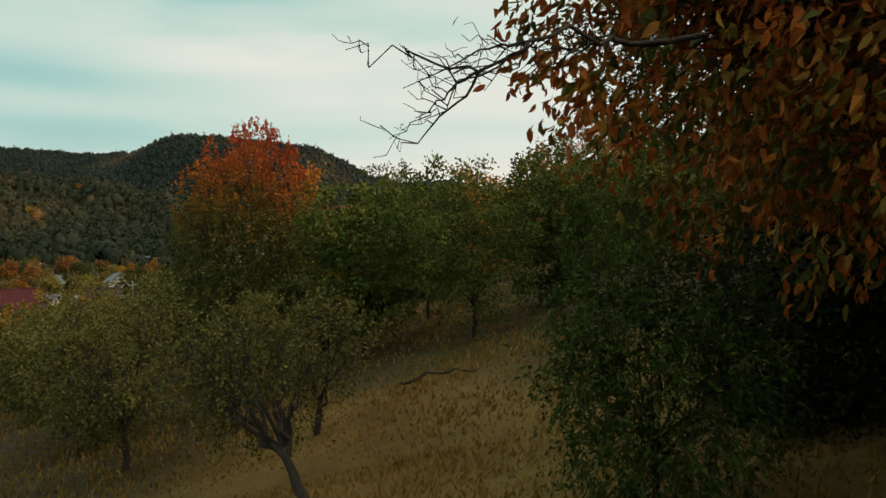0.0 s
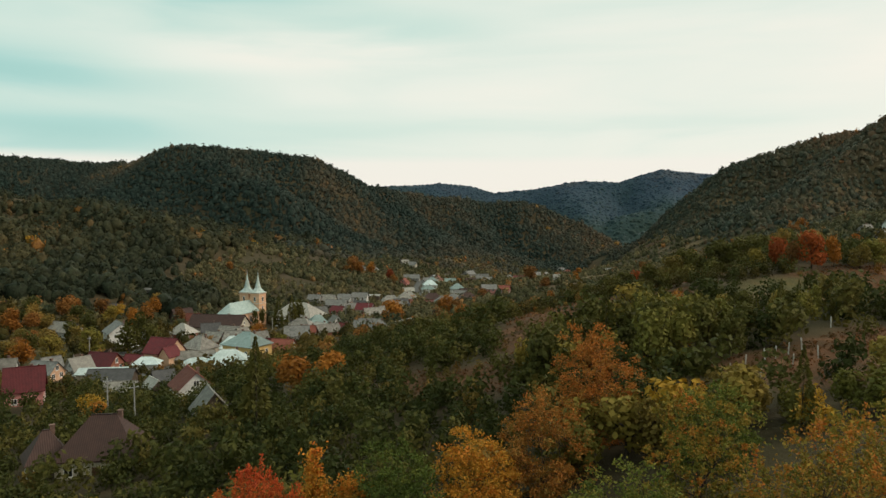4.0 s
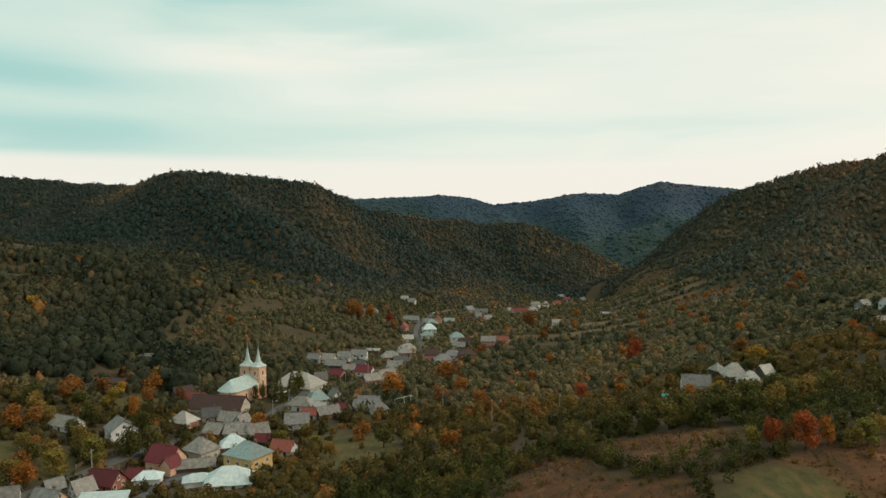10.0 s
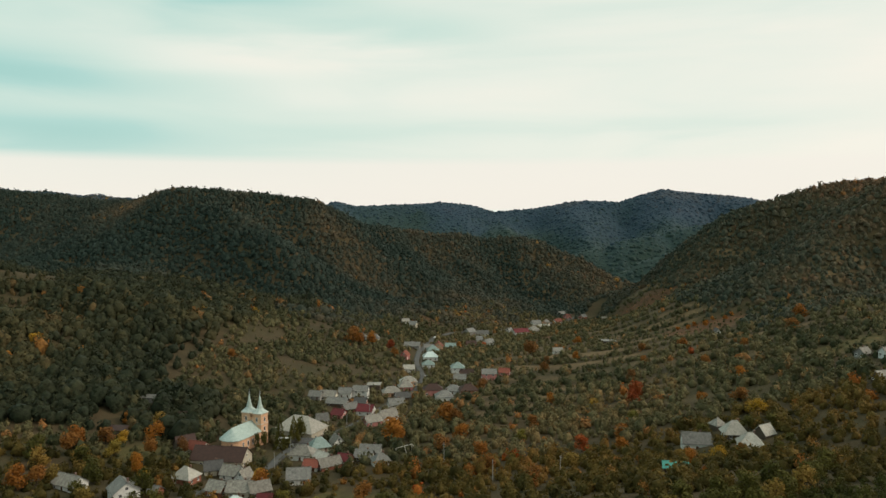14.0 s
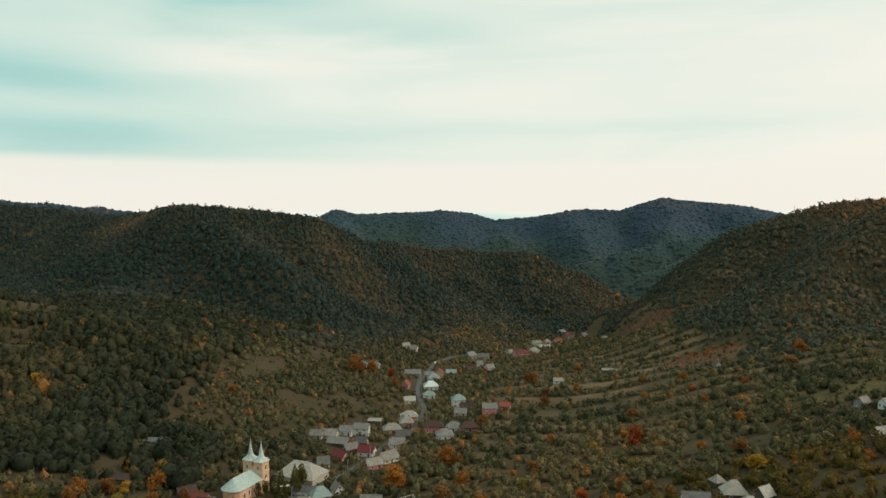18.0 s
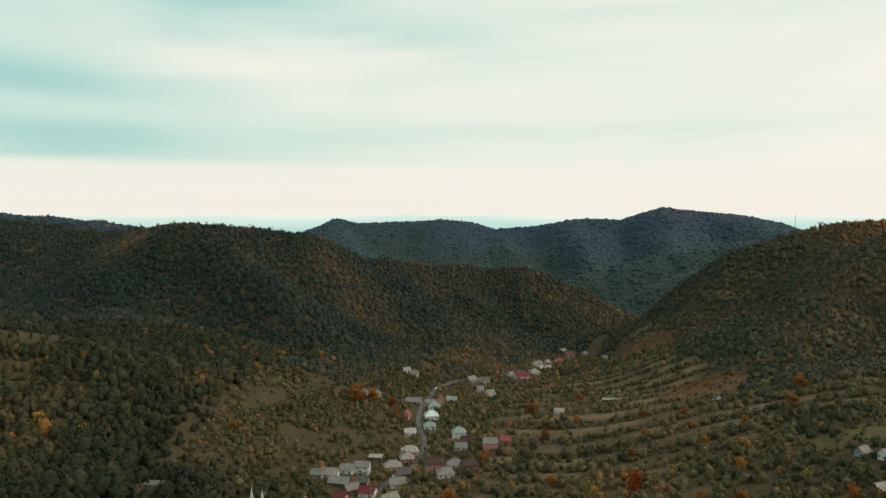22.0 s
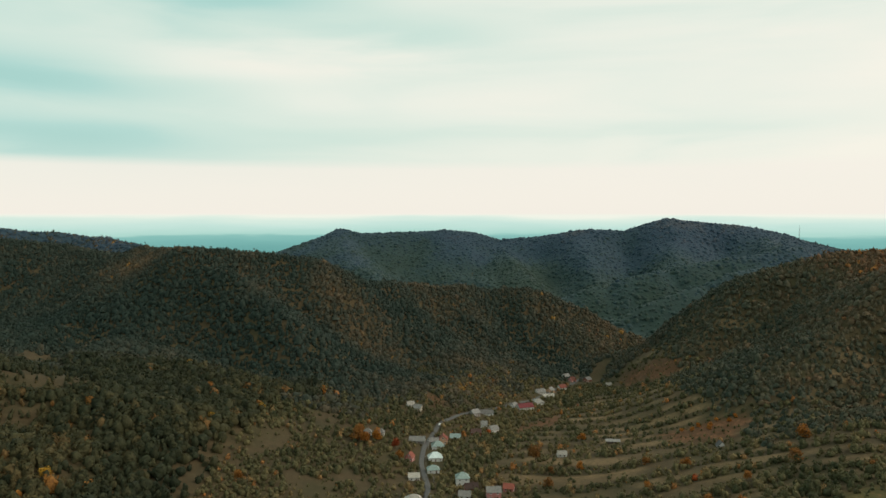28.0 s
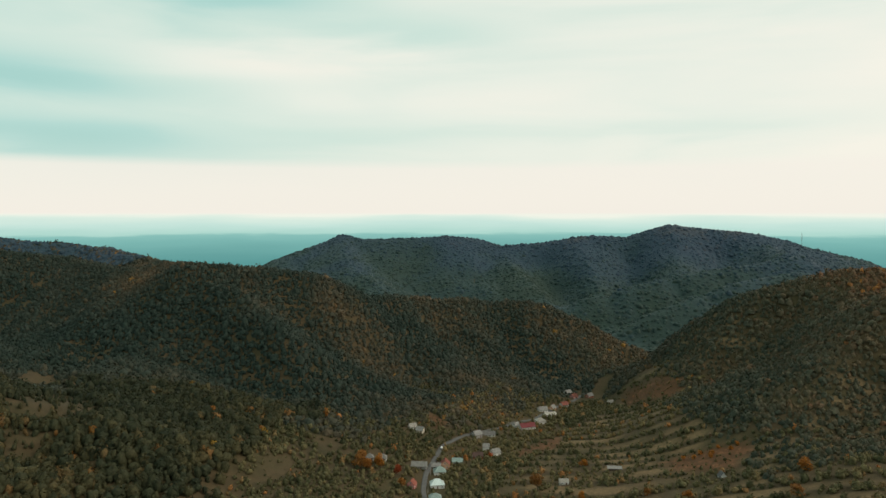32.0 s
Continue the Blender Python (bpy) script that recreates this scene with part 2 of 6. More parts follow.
def surface(name, stops, scale, fine=None, rough=0.9, bump=0.0, stretch=None, metal=0.0):
    """Two scales of noise over a colour range."""
    m, nt, b = make_mat(name, rough)
    n = add_noise(nt, scale, 5, 0.6, "Object", stretch)
    col = add_ramp(nt, n, stops)
    if fine:
        f = add_noise(nt, fine, 4, 0.6)
        col = add_mix(nt, 0.55, col, add_ramp(nt, f, [(0.3, (0.35, 0.35, 0.35)), (0.7, (0.95, 0.95, 0.95))]), "MULTIPLY")
        if bump:
            add_bump(nt, b, f, bump, 0.05)
    b.inputs["Metallic"].default_value = metal
    nt.links.new(col, b.inputs["Base Color"])
    return m


def foliage(name, stops, per_object=False, rough=0.6, glow=0.25, mottle=0.7, clumps=None, wax=0.08):
    """Leaves whose colour changes from crown to crown and within a crown."""
    m, nt, b = make_mat(name, rough)
    b.inputs["Specular IOR Level"].default_value = wax
    if per_object:
        src = nt.nodes.new("ShaderNodeObjectInfo").outputs["Random"]
    else:
        at = nt.nodes.new("ShaderNodeAttribute")
        at.attribute_name = "tone"
        src = at.outputs["Fac"]
    col = add_ramp(nt, src, stops)
    isl = nt.nodes.new("ShaderNodeNewGeometry").outputs["Random Per Island"]
    col = add_mix(nt, mottle, col, add_ramp(nt, isl, [(0, (0.62, 0.64, 0.60)), (1, (1.0, 1.0, 0.95))]), "MULTIPLY")
    if clumps:
        fine, low, deep = clumps
        nz = add_noise(nt, fine, 3, 0.65)
        col = add_mix(nt, 1.0, col, add_ramp(nt, nz, [(0.32, (low, low * 0.97, low)), (0.68, (1.0, 1.0, 0.96))]), "MULTIPLY")
        add_bump(nt, b, nz, 1.0, deep)
    nt.links.new(col, b.inputs["Base Color"])
    if glow:
        tr = nt.nodes.new("ShaderNodeBsdfTranslucent")
        nt.links.new(col, tr.inputs[0])
        mx = nt.nodes.new("ShaderNodeMixShader")
        mx.inputs[0].default_value = glow
        nt.links.new(b.outputs[0], mx.inputs[1])
        nt.links.new(tr.outputs[0], mx.inputs[2])
        nt.links.new(mx.outputs[0], nt.nodes["Material Output"].inputs[0])
    return m


GREENS = [(0.0, (0.063, 0.061, 0.020)), (0.12, (0.094, 0.079, 0.024)), (0.34, (0.189, 0.134, 0.038)), (0.52, (0.285, 0.166, 0.048)), (0.68, (0.366, 0.175, 0.049)), (0.84, (0.430, 0.161, 0.038)), (0.95, (0.468, 0.157, 0.028)), (1.0, (0.430, 0.093, 0.021))]
# Hill-wood palettes: extra blue in both paints in distance haze.
HAZED_WOOD = [(0.0, (0.023, 0.040, 0.033)), (0.35, (0.038, 0.052, 0.041)), (0.6, (0.065, 0.064, 0.045)), (0.8, (0.101, 0.078, 0.048)), (0.93, (0.153, 0.098, 0.048)), (1.0, (0.252, 0.140, 0.036))]
RUSSET_WOOD = [(0.0, (0.040, 0.055, 0.042)), (0.3, (0.062, 0.070, 0.048)), (0.55, (0.096, 0.084, 0.052)), (0.75, (0.145, 0.096, 0.056)), (0.9, (0.19, 0.100, 0.054)), (1.0, (0.34, 0.15, 0.040))]
# Blue of the far woods is distance haze painted into the leaves.
HAZED_FARWOOD = [(0.0, (0.028, 0.049, 0.040)), (0.3, (0.031, 0.057, 0.058)), (0.55, (0.030, 0.057, 0.078)), (0.85, (0.030, 0.055, 0.085)), (1.0, (0.054, 0.067, 0.083))]
MAT_LEAF = foliage("leaf_mixed", GREENS, clumps=(1.3, 0.45, 0.4))
# Slope scrub: greens with more blue, distance haze painted into the leaves.
HAZED_GREENS = [(0.0, (0.066, 0.076, 0.039)), (0.12, (0.100, 0.102, 0.052)), (0.34, (0.169, 0.153, 0.078)), (0.52, (0.251, 0.194, 0.095)), (0.68, (0.343, 0.214, 0.097)), (0.84, (0.449, 0.201, 0.071)), (0.95, (0.502, 0.194, 0.045)), (1.0, (0.449, 0.104, 0.032))]
KNOLL = [(0.0, (0.056, 0.068, 0.020)), (0.3, (0.105, 0.110, 0.030)), (0.55, (0.180, 0.150, 0.040)), (0.75, (0.270, 0.165, 0.044)), (0.92, (0.36, 0.150, 0.032)), (1.0, (0.34, 0.09, 0.024))]
MAT_KNOLL = foliage("leaf_knoll", KNOLL, clumps=(1.3, 0.5, 0.4))
MAT_SLOPE = foliage("leaf_slope", HAZED_GREENS, glow=0.15, clumps=(0.9, 0.45, 0.5))
MAT_WOOD = foliage("leaf_forest", HAZED_WOOD, glow=0.0, mottle=0.3, clumps=(0.5, 0.6, 0.9))
MAT_RUSSET_WOOD = foliage("leaf_mixed_forest", RUSSET_WOOD, glow=0.0, mottle=0.35, clumps=(0.5, 0.62, 0.9))
MAT_COPSE = foliage("leaf_copse", [(0.0, (0.034, 0.044, 0.026)), (0.3, (0.056, 0.062, 0.034)), (0.55, (0.094, 0.086, 0.042)), (0.75, (0.16, 0.11, 0.05)), (0.9, (0.26, 0.13, 0.045)), (1.0, (0.38, 0.17, 0.04))], glow=0.1, mottle=0.6, clumps=(0.8, 0.42, 0.6))
MAT_FAR = foliage("leaf_far_forest_hazed", HAZED_FARWOOD, glow=0.0, mottle=0.12, clumps=(0.1, 0.72, 1.6))
MAT_BARK = surface("bark", [(0.3, (0.038, 0.028, 0.020)), (0.7, (0.085, 0.066, 0.048))], 3.0, 18.0, 0.95, 0.6, (1, 1, 0.25))


def ground_material():
    m, nt, b = make_mat("ground_grass", 1.0)
    big = add_ramp(nt, add_noise(nt, 0.012, 6, 0.6), [(0.32, (0.050, 0.044, 0.021)), (0.47, (0.084, 0.060, 0.031)), (0.58, (0.064, 0.055, 0.025)), (0.7, (0.105, 0.068, 0.040))])
    at = nt.nodes.new("ShaderNodeAttribute")
    at.attribute_name = "cover"
    sep = nt.nodes.new("ShaderNodeSeparateColor")
    nt.links.new(at.outputs["Color"], sep.inputs[0])
    strip = add_noise(nt, 0.35, 4, 0.6)
    green = add_ramp(nt, add_mix(nt, 0.5, strip, add_noise(nt, 0.5, 3, 0.6, "Object", (1.0, 0.12, 1.0))), [(0.36, (0.062, 0.062, 0.021)), (0.5, (0.100, 0.088, 0.029)), (0.64, (0.160, 0.105, 0.040))])
    soil = add_mix(nt, 0.5, strip, add_noise(nt, 0.07, 5, 0.7))
    brown = add_ramp(nt, soil, [(0.36, (0.058, 0.040, 0.016)), (0.46, (0.100, 0.050, 0.020)), (0.55, (0.145, 0.064, 0.028)), (0.66, (0.28, 0.150, 0.084))])
    pale = add_ramp(nt, strip, [(0.3, (0.20, 0.118, 0.030)), (0.7, (0.34, 0.20, 0.058))])
    col = add_mix(nt, sep.outputs[0], big, green)
    col = add_mix(nt, sep.outputs[1], col, brown)
    col = add_mix(nt, sep.outputs[2], col, pale)
    # grassy terraces: pale strips that follow the contour
    step = nt.nodes.new("ShaderNodeAttribute")
    step.attribute_name = "strip"
    frac = nt.nodes.new("ShaderNodeMath")
    frac.operation = "FRACT"
    nt.links.new(step.outputs["Fac"], frac.inputs[0])
    rows = add_ramp(nt, frac.outputs[0], [(0.40, (0, 0, 0)), (0.5, (1, 1, 1)), (0.92, (1, 1, 1)), (1.0, (0, 0, 0))])
    gaps = add_ramp(nt, add_noise(nt, 0.02, 3, 0.5), [(0.42, (0.05, 0.05, 0.05)), (0.60, (0.58, 0.58, 0.58))])
    amount = add_mix(nt, 1.0, add_mix(nt, 1.0, rows, gaps, "MULTIPLY"), at.outputs["Alpha"], "MULTIPLY")
    straw = add_ramp(nt, strip, [(0.3, (0.17, 0.122, 0.062)), (0.7, (0.33, 0.22, 0.125))])
    col = add_mix(nt, amount, col, straw)
    mid = add_ramp(nt, add_noise(nt, 0.15, 5, 0.65), [(0.3, (0.55, 0.56, 0.5)), (0.7, (1.0, 0.98, 0.95))])
    col = add_mix(nt, 0.8, col, mid, "MULTIPLY")
    fn = add_noise(nt, 3.0, 4, 0.7)
    col = add_mix(nt, 0.6, col, add_ramp(nt, fn, [(0.3, (0.45, 0.45, 0.4)), (0.7, (1.0, 1.0, 1.0))]), "MULTIPLY")
    add_bump(nt, b, fn, 0.7, 0.15)
    nt.links.new(col, b.inputs["Base Color"])
    return m


MAT_GROUND = ground_material()


def sheet_roof(name, c0, c1, rough=0.55, metal=0.0):
    """Seamed or corrugated roofing, weathered in streaks down the slope."""
    m, nt, b = make_mat(name, rough)
    n = add_noise(nt, 0.9, 5, 0.65)
    rnd = nt.nodes.new("ShaderNodeObjectInfo").outputs["Random"]
    col = add_ramp(nt, n, [(0.3, c0), (0.7, c1)])
    tint = add_ramp(nt, rnd, [(0.0, (0.58, 0.57, 0.56)), (0.5, (0.9, 0.89, 0.87)), (1.0, (1.0, 1.0, 1.0))])
    col = add_mix(nt, 1.0, col, tint, "MULTIPLY")
    tc = nt.nodes.new("ShaderNodeTexCoord")
    wv = nt.nodes.new("ShaderNodeTexWave")
    wv.inputs["Scale"].default_value = 1.1
    wv.inputs["Distortion"].default_value = 0.4
    nt.links.new(tc.outputs["Object"], wv.inputs["Vector"])
    col = add_mix(nt, 0.55, col, add_ramp(nt, wv.outputs["Fac"], [(0.0, (0.5, 0.5, 0.5)), (0.35, (1, 1, 1))]), "MULTIPLY")
    add_bump(nt, b, wv.outputs["Fac"], 0.4, 0.05)
    b.inputs["Metallic"].default_value = metal
    nt.links.new(col, b.inputs["Base Color"])
    return m


ROOFS = {
    "grey": sheet_roof("roof_grey", (0.14, 0.13, 0.115), (0.36, 0.34, 0.30)),
    "slate": sheet_roof("roof_slate", (0.11, 0.11, 0.105), (0.27, 0.265, 0.25)),
    "white": sheet_roof("roof_white", (0.28, 0.27, 0.24), (0.50, 0.48, 0.43)),
    "pale": sheet_roof("roof_pale_teal", (0.42, 0.52, 0.52), (0.66, 0.76, 0.75), 0.4),
    "teal": sheet_roof("roof_teal", (0.16, 0.23, 0.22), (0.29, 0.37, 0.35), 0.45),
    "green": sheet_roof("roof_green", (0.05, 0.24, 0.20), (0.08, 0.34, 0.29), 0.45),
    "red": sheet_roof("roof_red", (0.10, 0.016, 0.020), (0.165, 0.024, 0.028), 0.55),
    "rust": sheet_roof("roof_rust", (0.19, 0.055, 0.04), (0.29, 0.09, 0.06), 0.7),
    "brown": sheet_roof("roof_brown", (0.045, 0.024, 0.020), (0.075, 0.038, 0.03), 0.6),
    "dark": sheet_roof("roof_dark", (0.06, 0.06, 0.062), (0.11, 0.11, 0.11), 0.7),
}


def plaster(name, c0, c1):
    return surface(name, [(0.3, c0), (0.65, c1)], 0.7, 6.0, 0.9, 0.15)


WALLS = {
    "white": plaster("wall_white", (0.62, 0.61, 0.58), (0.82, 0.81, 0.78)),
    "cream": plaster("wall_cream", (0.46, 0.41, 0.32), (0.62, 0.56, 0.45)),
    "peach": plaster("wall_peach", (0.60, 0.36, 0.23), (0.78, 0.50, 0.33)),
    "yellow": plaster("wall_yellow", (0.58, 0.38, 0.14), (0.74, 0.50, 0.20)),
    "pink": plaster("wall_pink", (0.50, 0.20, 0.18), (0.64, 0.28, 0.26)),
    "brick": plaster("wall_brick", (0.26, 0.10, 0.065), (0.38, 0.15, 0.10)),
    "wood": surface("wall_planks", [(0.3, (0.06, 0.045, 0.035)), (0.7, (0.16, 0.12, 0.09))], 1.5, 9.0, 0.95, 0.3, (1, 1, 8)),
    "block": plaster("wall_grey_block", (0.22, 0.21, 0.20), (0.34, 0.33, 0.31)),
}
MAT_PANE, nt_, b_ = make_mat("dark_glass", 0.12)
b_.inputs["Base Color"].default_value = (0.02, 0.022, 0.025, 1)
b_.inputs["Specular IOR Level"].default_value = 0.5
MAT_FRAME = surface("window_frame_white", [(0.3, (0.55, 0.54, 0.52)), (0.7, (0.75, 0.74, 0.72))], 2.0)
MAT_DOOR = surface("door_wood", [(0.3, (0.07, 0.035, 0.02)), (0.7, (0.15, 0.075, 0.04))], 2.0, 12.0)
MAT_BRICK = surface("chimney_brick", [(0.3, (0.14, 0.085, 0.065)), (0.7, (0.24, 0.15, 0.12))], 3.0, 14.0, 0.95, 0.3)
MAT_ASPHALT = surface("asphalt", [(0.3, (0.075, 0.075, 0.075)), (0.7, (0.125, 0.125, 0.12))], 0.3, 4.0, 0.9, 0.2)
MAT_STEEL = surface("galvanised_steel", [(0.3, (0.22, 0.23, 0.24)), (0.7, (0.36, 0.37, 0.38))], 3.0, None, 0.5, 0, None, 0.6)
MAT_CONCRETE = surface("concrete", [(0.3, (0.26, 0.25, 0.24)), (0.7, (0.42, 0.41, 0.39))], 1.0, 8.0, 0.95, 0.2)
MAT_POST = surface("post_whitewashed", [(0.3, (0.35, 0.33, 0.30)), (0.7, (0.62, 0.60, 0.56))], 3.0, 14.0)

# ---------------------------------------------------------------- ground
def in_poly(x, y, poly):
    inside = np.zeros(np.shape(x), bool)
    for (x0, y0), (x1, y1) in zip(poly, poly[1:] + poly[:1]):
        cross = (y0 > y) != (y1 > y)
        inside ^= cross & (x < (x1 - x0) * (y - y0) / (y1 - y0 + 1e-9) + x0)
    return inside


def raw_mesh(name, verts, faces, mats, tone=None, mat_index=None, smooth=False):
    """A mesh from numpy arrays; faces all have the same number of corners."""
    me = bpy.data.meshes.new(name)
    n, k = faces.shape
    me.vertices.add(len(verts))
    me.vertices.foreach_set("co", np.ascontiguousarray(verts, np.float32).ravel())
    me.loops.add(n * k)
    me.loops.foreach_set("vertex_index", np.ascontiguousarray(faces, np.int32).ravel())
    me.polygons.add(n)
    me.polygons.foreach_set("loop_start", np.arange(0, n * k, k, dtype=np.int32))
    if mat_index is not None:
        me.polygons.foreach_set("material_index", np.ascontiguousarray(mat_index, np.int32))
    me.polygons.foreach_set("use_smooth", np.full(n, smooth))
    for mt in mats:
        me.materials.append(mt)
    if tone is not None:
        at = me.attributes.new("tone", "FLOAT", "FACE")
        at.data.foreach_set("value", np.ascontiguousarray(tone, np.float32))
    me.update(calc_edges=True)
    return me


# Open land: meadows, bracken slopes and ploughed strips, as outlines on the plan.
GREEN_FIELDS = [
    [(51, 127), (58, 131), (66, 130), (73, 124), (70, 118), (60, 111), (48, 103), (43, 107)],
    [(-151, 243), (-127, 243), (-111, 214), (-130, 206), (-150, 220)],
    [(-51, 267), (-18, 262), (-11, 212), (-38, 211)],
    [(-148, 314), (-122, 318), (-118, 300), (-137, 294)],
    [(178, 369), (199, 374), (229, 374), (216, 347), (193, 352)],
    [(51, 468), (102, 464), (100, 455), (54, 457)],
    [(-4, 27), (-1, 40), (4, 40), (5, 24)],
]
BROWN_FIELDS = [
    [(60, 131.5), (66, 129), (68, 123), (73, 115), (84, 122), (90, 138), (70, 136)],
    [(26, 69), (28, 75), (37, 76), (47, 85), (56, 88), (60, 76), (46, 62), (30, 60)],
    [(15, 151), (26, 165), (33, 150), (34, 137), (39, 129), (46.5, 125), (43, 112), (39, 105), (28, 109), (14, 104), (9, 97), (7, 110), (9, 128)],
    [(7, 86), (-5, 95), (-8, 112), (0, 114), (8, 100)],
    [(34, 171), (38, 151), (43, 138), (52, 138), (61, 145), (62, 157), (52, 164), (39, 167)],
    [(223, 925), (269, 829), (247, 785), (214, 860)],
    [(-29, 775), (2, 739), (-15, 714)],
    [(168, 578), (205, 580), (241, 575), (239, 557), (208, 524), (176, 540)],
    [(59, 684), (113, 738), (110, 690), (64, 648)],
]
# Grassy clearings among the copses, of the same cover as the slopes round them.
CLEARINGS = [
    [(-352, 552), (-345, 640), (-300, 600), (-266, 556), (-297, 534), (-328, 532)],
    [(-446, 750), (-372, 725), (-360, 690), (-420, 690)],
    [(-331, 522), (-289, 523), (-288, 497), (-306, 484)],
    [(-118, 505), (-84, 490), (-66, 466), (-100, 456)],
    [(-154, 556), (-126, 580), (-121, 530), (-146, 520)],
]
PALE_FIELDS = [
    [(-20, 12), (-2, 26), (10, 20), (8, 6), (0, 4)],
]


def cover(x, y):
    """How far a place lies in green, brown and pale open land."""
    jx, jy = x + 3 * vnoise(x, y, 9, 3), y + 3 * vnoise(x, y, 9, 4)
    out = []
    for polys in (GREEN_FIELDS, BROWN_FIELDS, PALE_FIELDS):
        m = np.zeros(np.shape(x), bool)
        for poly in polys:
            m |= in_poly(jx, jy, poly)
        out.append(m)
    return out


def blur(m):
    q = np.pad(m, 1, mode="edge")
    return 0.5 * m + 0.125 * (q[:-2, 1:-1] + q[2:, 1:-1] + q[1:-1, :-2] + q[1:-1, 2:])


def terraced(x, y):
    """How far the slope at a place is cut into terraces."""
    ax = np.interp(y, [p[1] for p in AXIS], [p[0] for p in AXIS])
    return np.clip((x - ax - 40) / 20, 0, 1) * np.clip((y - 310) / 110, 0, 1) * np.clip((960 - y) / 60, 0, 1) * np.clip((400 - x) / 80, 0, 1)


def build_ground():
    xs = spaced((-5000, -1500, 24), (-1500, -600, 36), (-600, -120, 60), (-120, 120, 84), (120, 600, 60), (600, 1500, 36), (1500, 5000, 24))
    ys = spaced((-3000, -80, 22), (-80, 260, 110), (260, 700, 60), (700, 1300, 46), (1300, 2800, 45), (2800, 4990, 16))
    X, Y = np.meshgrid(xs, ys)
    Z = ground(X, Y)
    nx, ny = len(xs), len(ys)
    idx = np.arange(nx * ny).reshape(ny, nx)
    faces = np.stack([idx[:-1, :-1], idx[:-1, 1:], idx[1:, 1:], idx[1:, :-1]], -1).reshape(-1, 4)
    ob = new("ground", raw_mesh("ground", np.stack([X, Y, Z], -1).reshape(-1, 3), faces, [MAT_GROUND], smooth=True))
    g, b, p = cover(X.ravel(), Y.ravel())
    soft = lambda m: blur(m.reshape(ny, nx).astype(float)).ravel()
    slope = terraced(X, Y).ravel()
    col = np.stack([soft(g), soft(b), soft(p), slope * ~(g | b | p)], -1).astype(np.float32)
    at = ob.data.attributes.new("cover", "FLOAT_COLOR", "POINT")
    at.data.foreach_set("color", col.ravel())
    at = ob.data.attributes.new("strip", "FLOAT", "POINT")
    at.data.foreach_set("value", strips(X, Y).ravel().astype(np.float32))
    tagged(ob, "hilly ground of dry autumn grass and brown bracken", "ground", kind="structure")


build_ground()

# ---------------------------------------------------------------- village
def part(name, bm, material, parent, label=""):
    """Links a bmesh as one mesh object under a thing or a part."""
    me = bpy.data.meshes.new(name)
    bm.to_mesh(me)
    bm.free()
    me.materials.append(material)
    ob = new(name, me)
    ob.parent = parent
    if label:
        ob["label"] = label
    return ob


def shared(name, me, parent, m):
    ob = new(name, me)
    ob.parent = parent
    ob.matrix_basis = m
    return ob


def box(bm, x0, x1, y0, y1, z0, z1):
    v = [bm.verts.new(c) for c in ((x0, y0, z0), (x1, y0, z0), (x1, y1, z0), (x0, y1, z0), (x0, y0, z1), (x1, y0, z1), (x1, y1, z1), (x0, y1, z1))]
    for f in ((0, 3, 2, 1), (4, 5, 6, 7), (0, 1, 5, 4), (1, 2, 6, 5), (2, 3, 7, 6), (3, 0, 4, 7)):
        bm.faces.new([v[i] for i in f])


def slab(bm, pts, t):
    """A thick plate: the outline pts above, the same outline lowered by t below."""
    top = [bm.verts.new(p) for p in pts]
    low = [bm.verts.new((p[0], p[1], p[2] - t)) for p in pts]
    bm.faces.new(top)
    bm.faces.new(low[::-1])
    n = len(pts)
    for i in range(n):
        j = (i + 1) % n
        bm.faces.new((top[i], low[i], low[j], top[j]))


def simple_mesh(name, mat, fill):
    bm = bmesh.new()
    fill(bm)
    me = bpy.data.meshes.new(name)
    bm.to_mesh(me)
    bm.free()
    me.materials.append(mat)
    return me


def fill_frame(bm):
    """Frame, middle bar and sill in one piece."""
    xs, zs = (-0.6, -0.5, -0.04, 0.04, 0.5, 0.6), (-0.07, 0.0, 0.1, 1.2, 1.3)
    solid = lambda i, k: k in (0, 1, 3) or i in (0, 2, 4)
    front = {(i, k): bm.verts.new((x, -0.06 if k > 0 else -0.12, z)) for i, x in enumerate(xs) for k, z in enumerate(zs)}
    back = {(i, k): bm.verts.new((x, 0.02, z)) for i, x in enumerate(xs) for k, z in enumerate(zs)}
    cells = {(i, k) for i in range(5) for k in range(4) if solid(i, k)}
    for i, k in cells:
        ring = [(i, k), (i + 1, k), (i + 1, k + 1), (i, k + 1)]
        bm.faces.new([front[c] for c in ring])
        for (a, b), nb in zip(((0, 1), (1, 2), (2, 3), (3, 0)), ((i, k - 1), (i + 1, k), (i, k + 1), (i - 1, k))):
            if nb not in cells:
                bm.faces.new((front[ring[b]], front[ring[a]], back[ring[a]], back[ring[b]]))
    for v in [v for v in bm.verts if not v.link_faces]:
        bm.verts.remove(v)


FRAME_MESH = simple_mesh("window", MAT_FRAME, fill_frame)
PANE_MESH = simple_mesh("pane", MAT_PANE, lambda bm: box(bm, -0.5, 0.5, -0.02, 0.015, 0.1, 1.2))
DOOR_MESH = simple_mesh("door", MAT_DOOR, lambda bm: (box(bm, -0.5, 0.5, -0.05, 0.02, 0, 2.05), box(bm, -0.4, 0.4, -0.07, -0.05, 0.2, 0.9), box(bm, -0.4, 0.4, -0.07, -0.05, 1.05, 1.9)))
CHIMNEY_MESH = simple_mesh("chimney", MAT_BRICK, lambda bm: (box(bm, -0.3, 0.3, -0.3, 0.3, -1.2, 0.9), box(bm, -0.37, 0.37, -0.37, 0.37, 0.9, 1.02)))

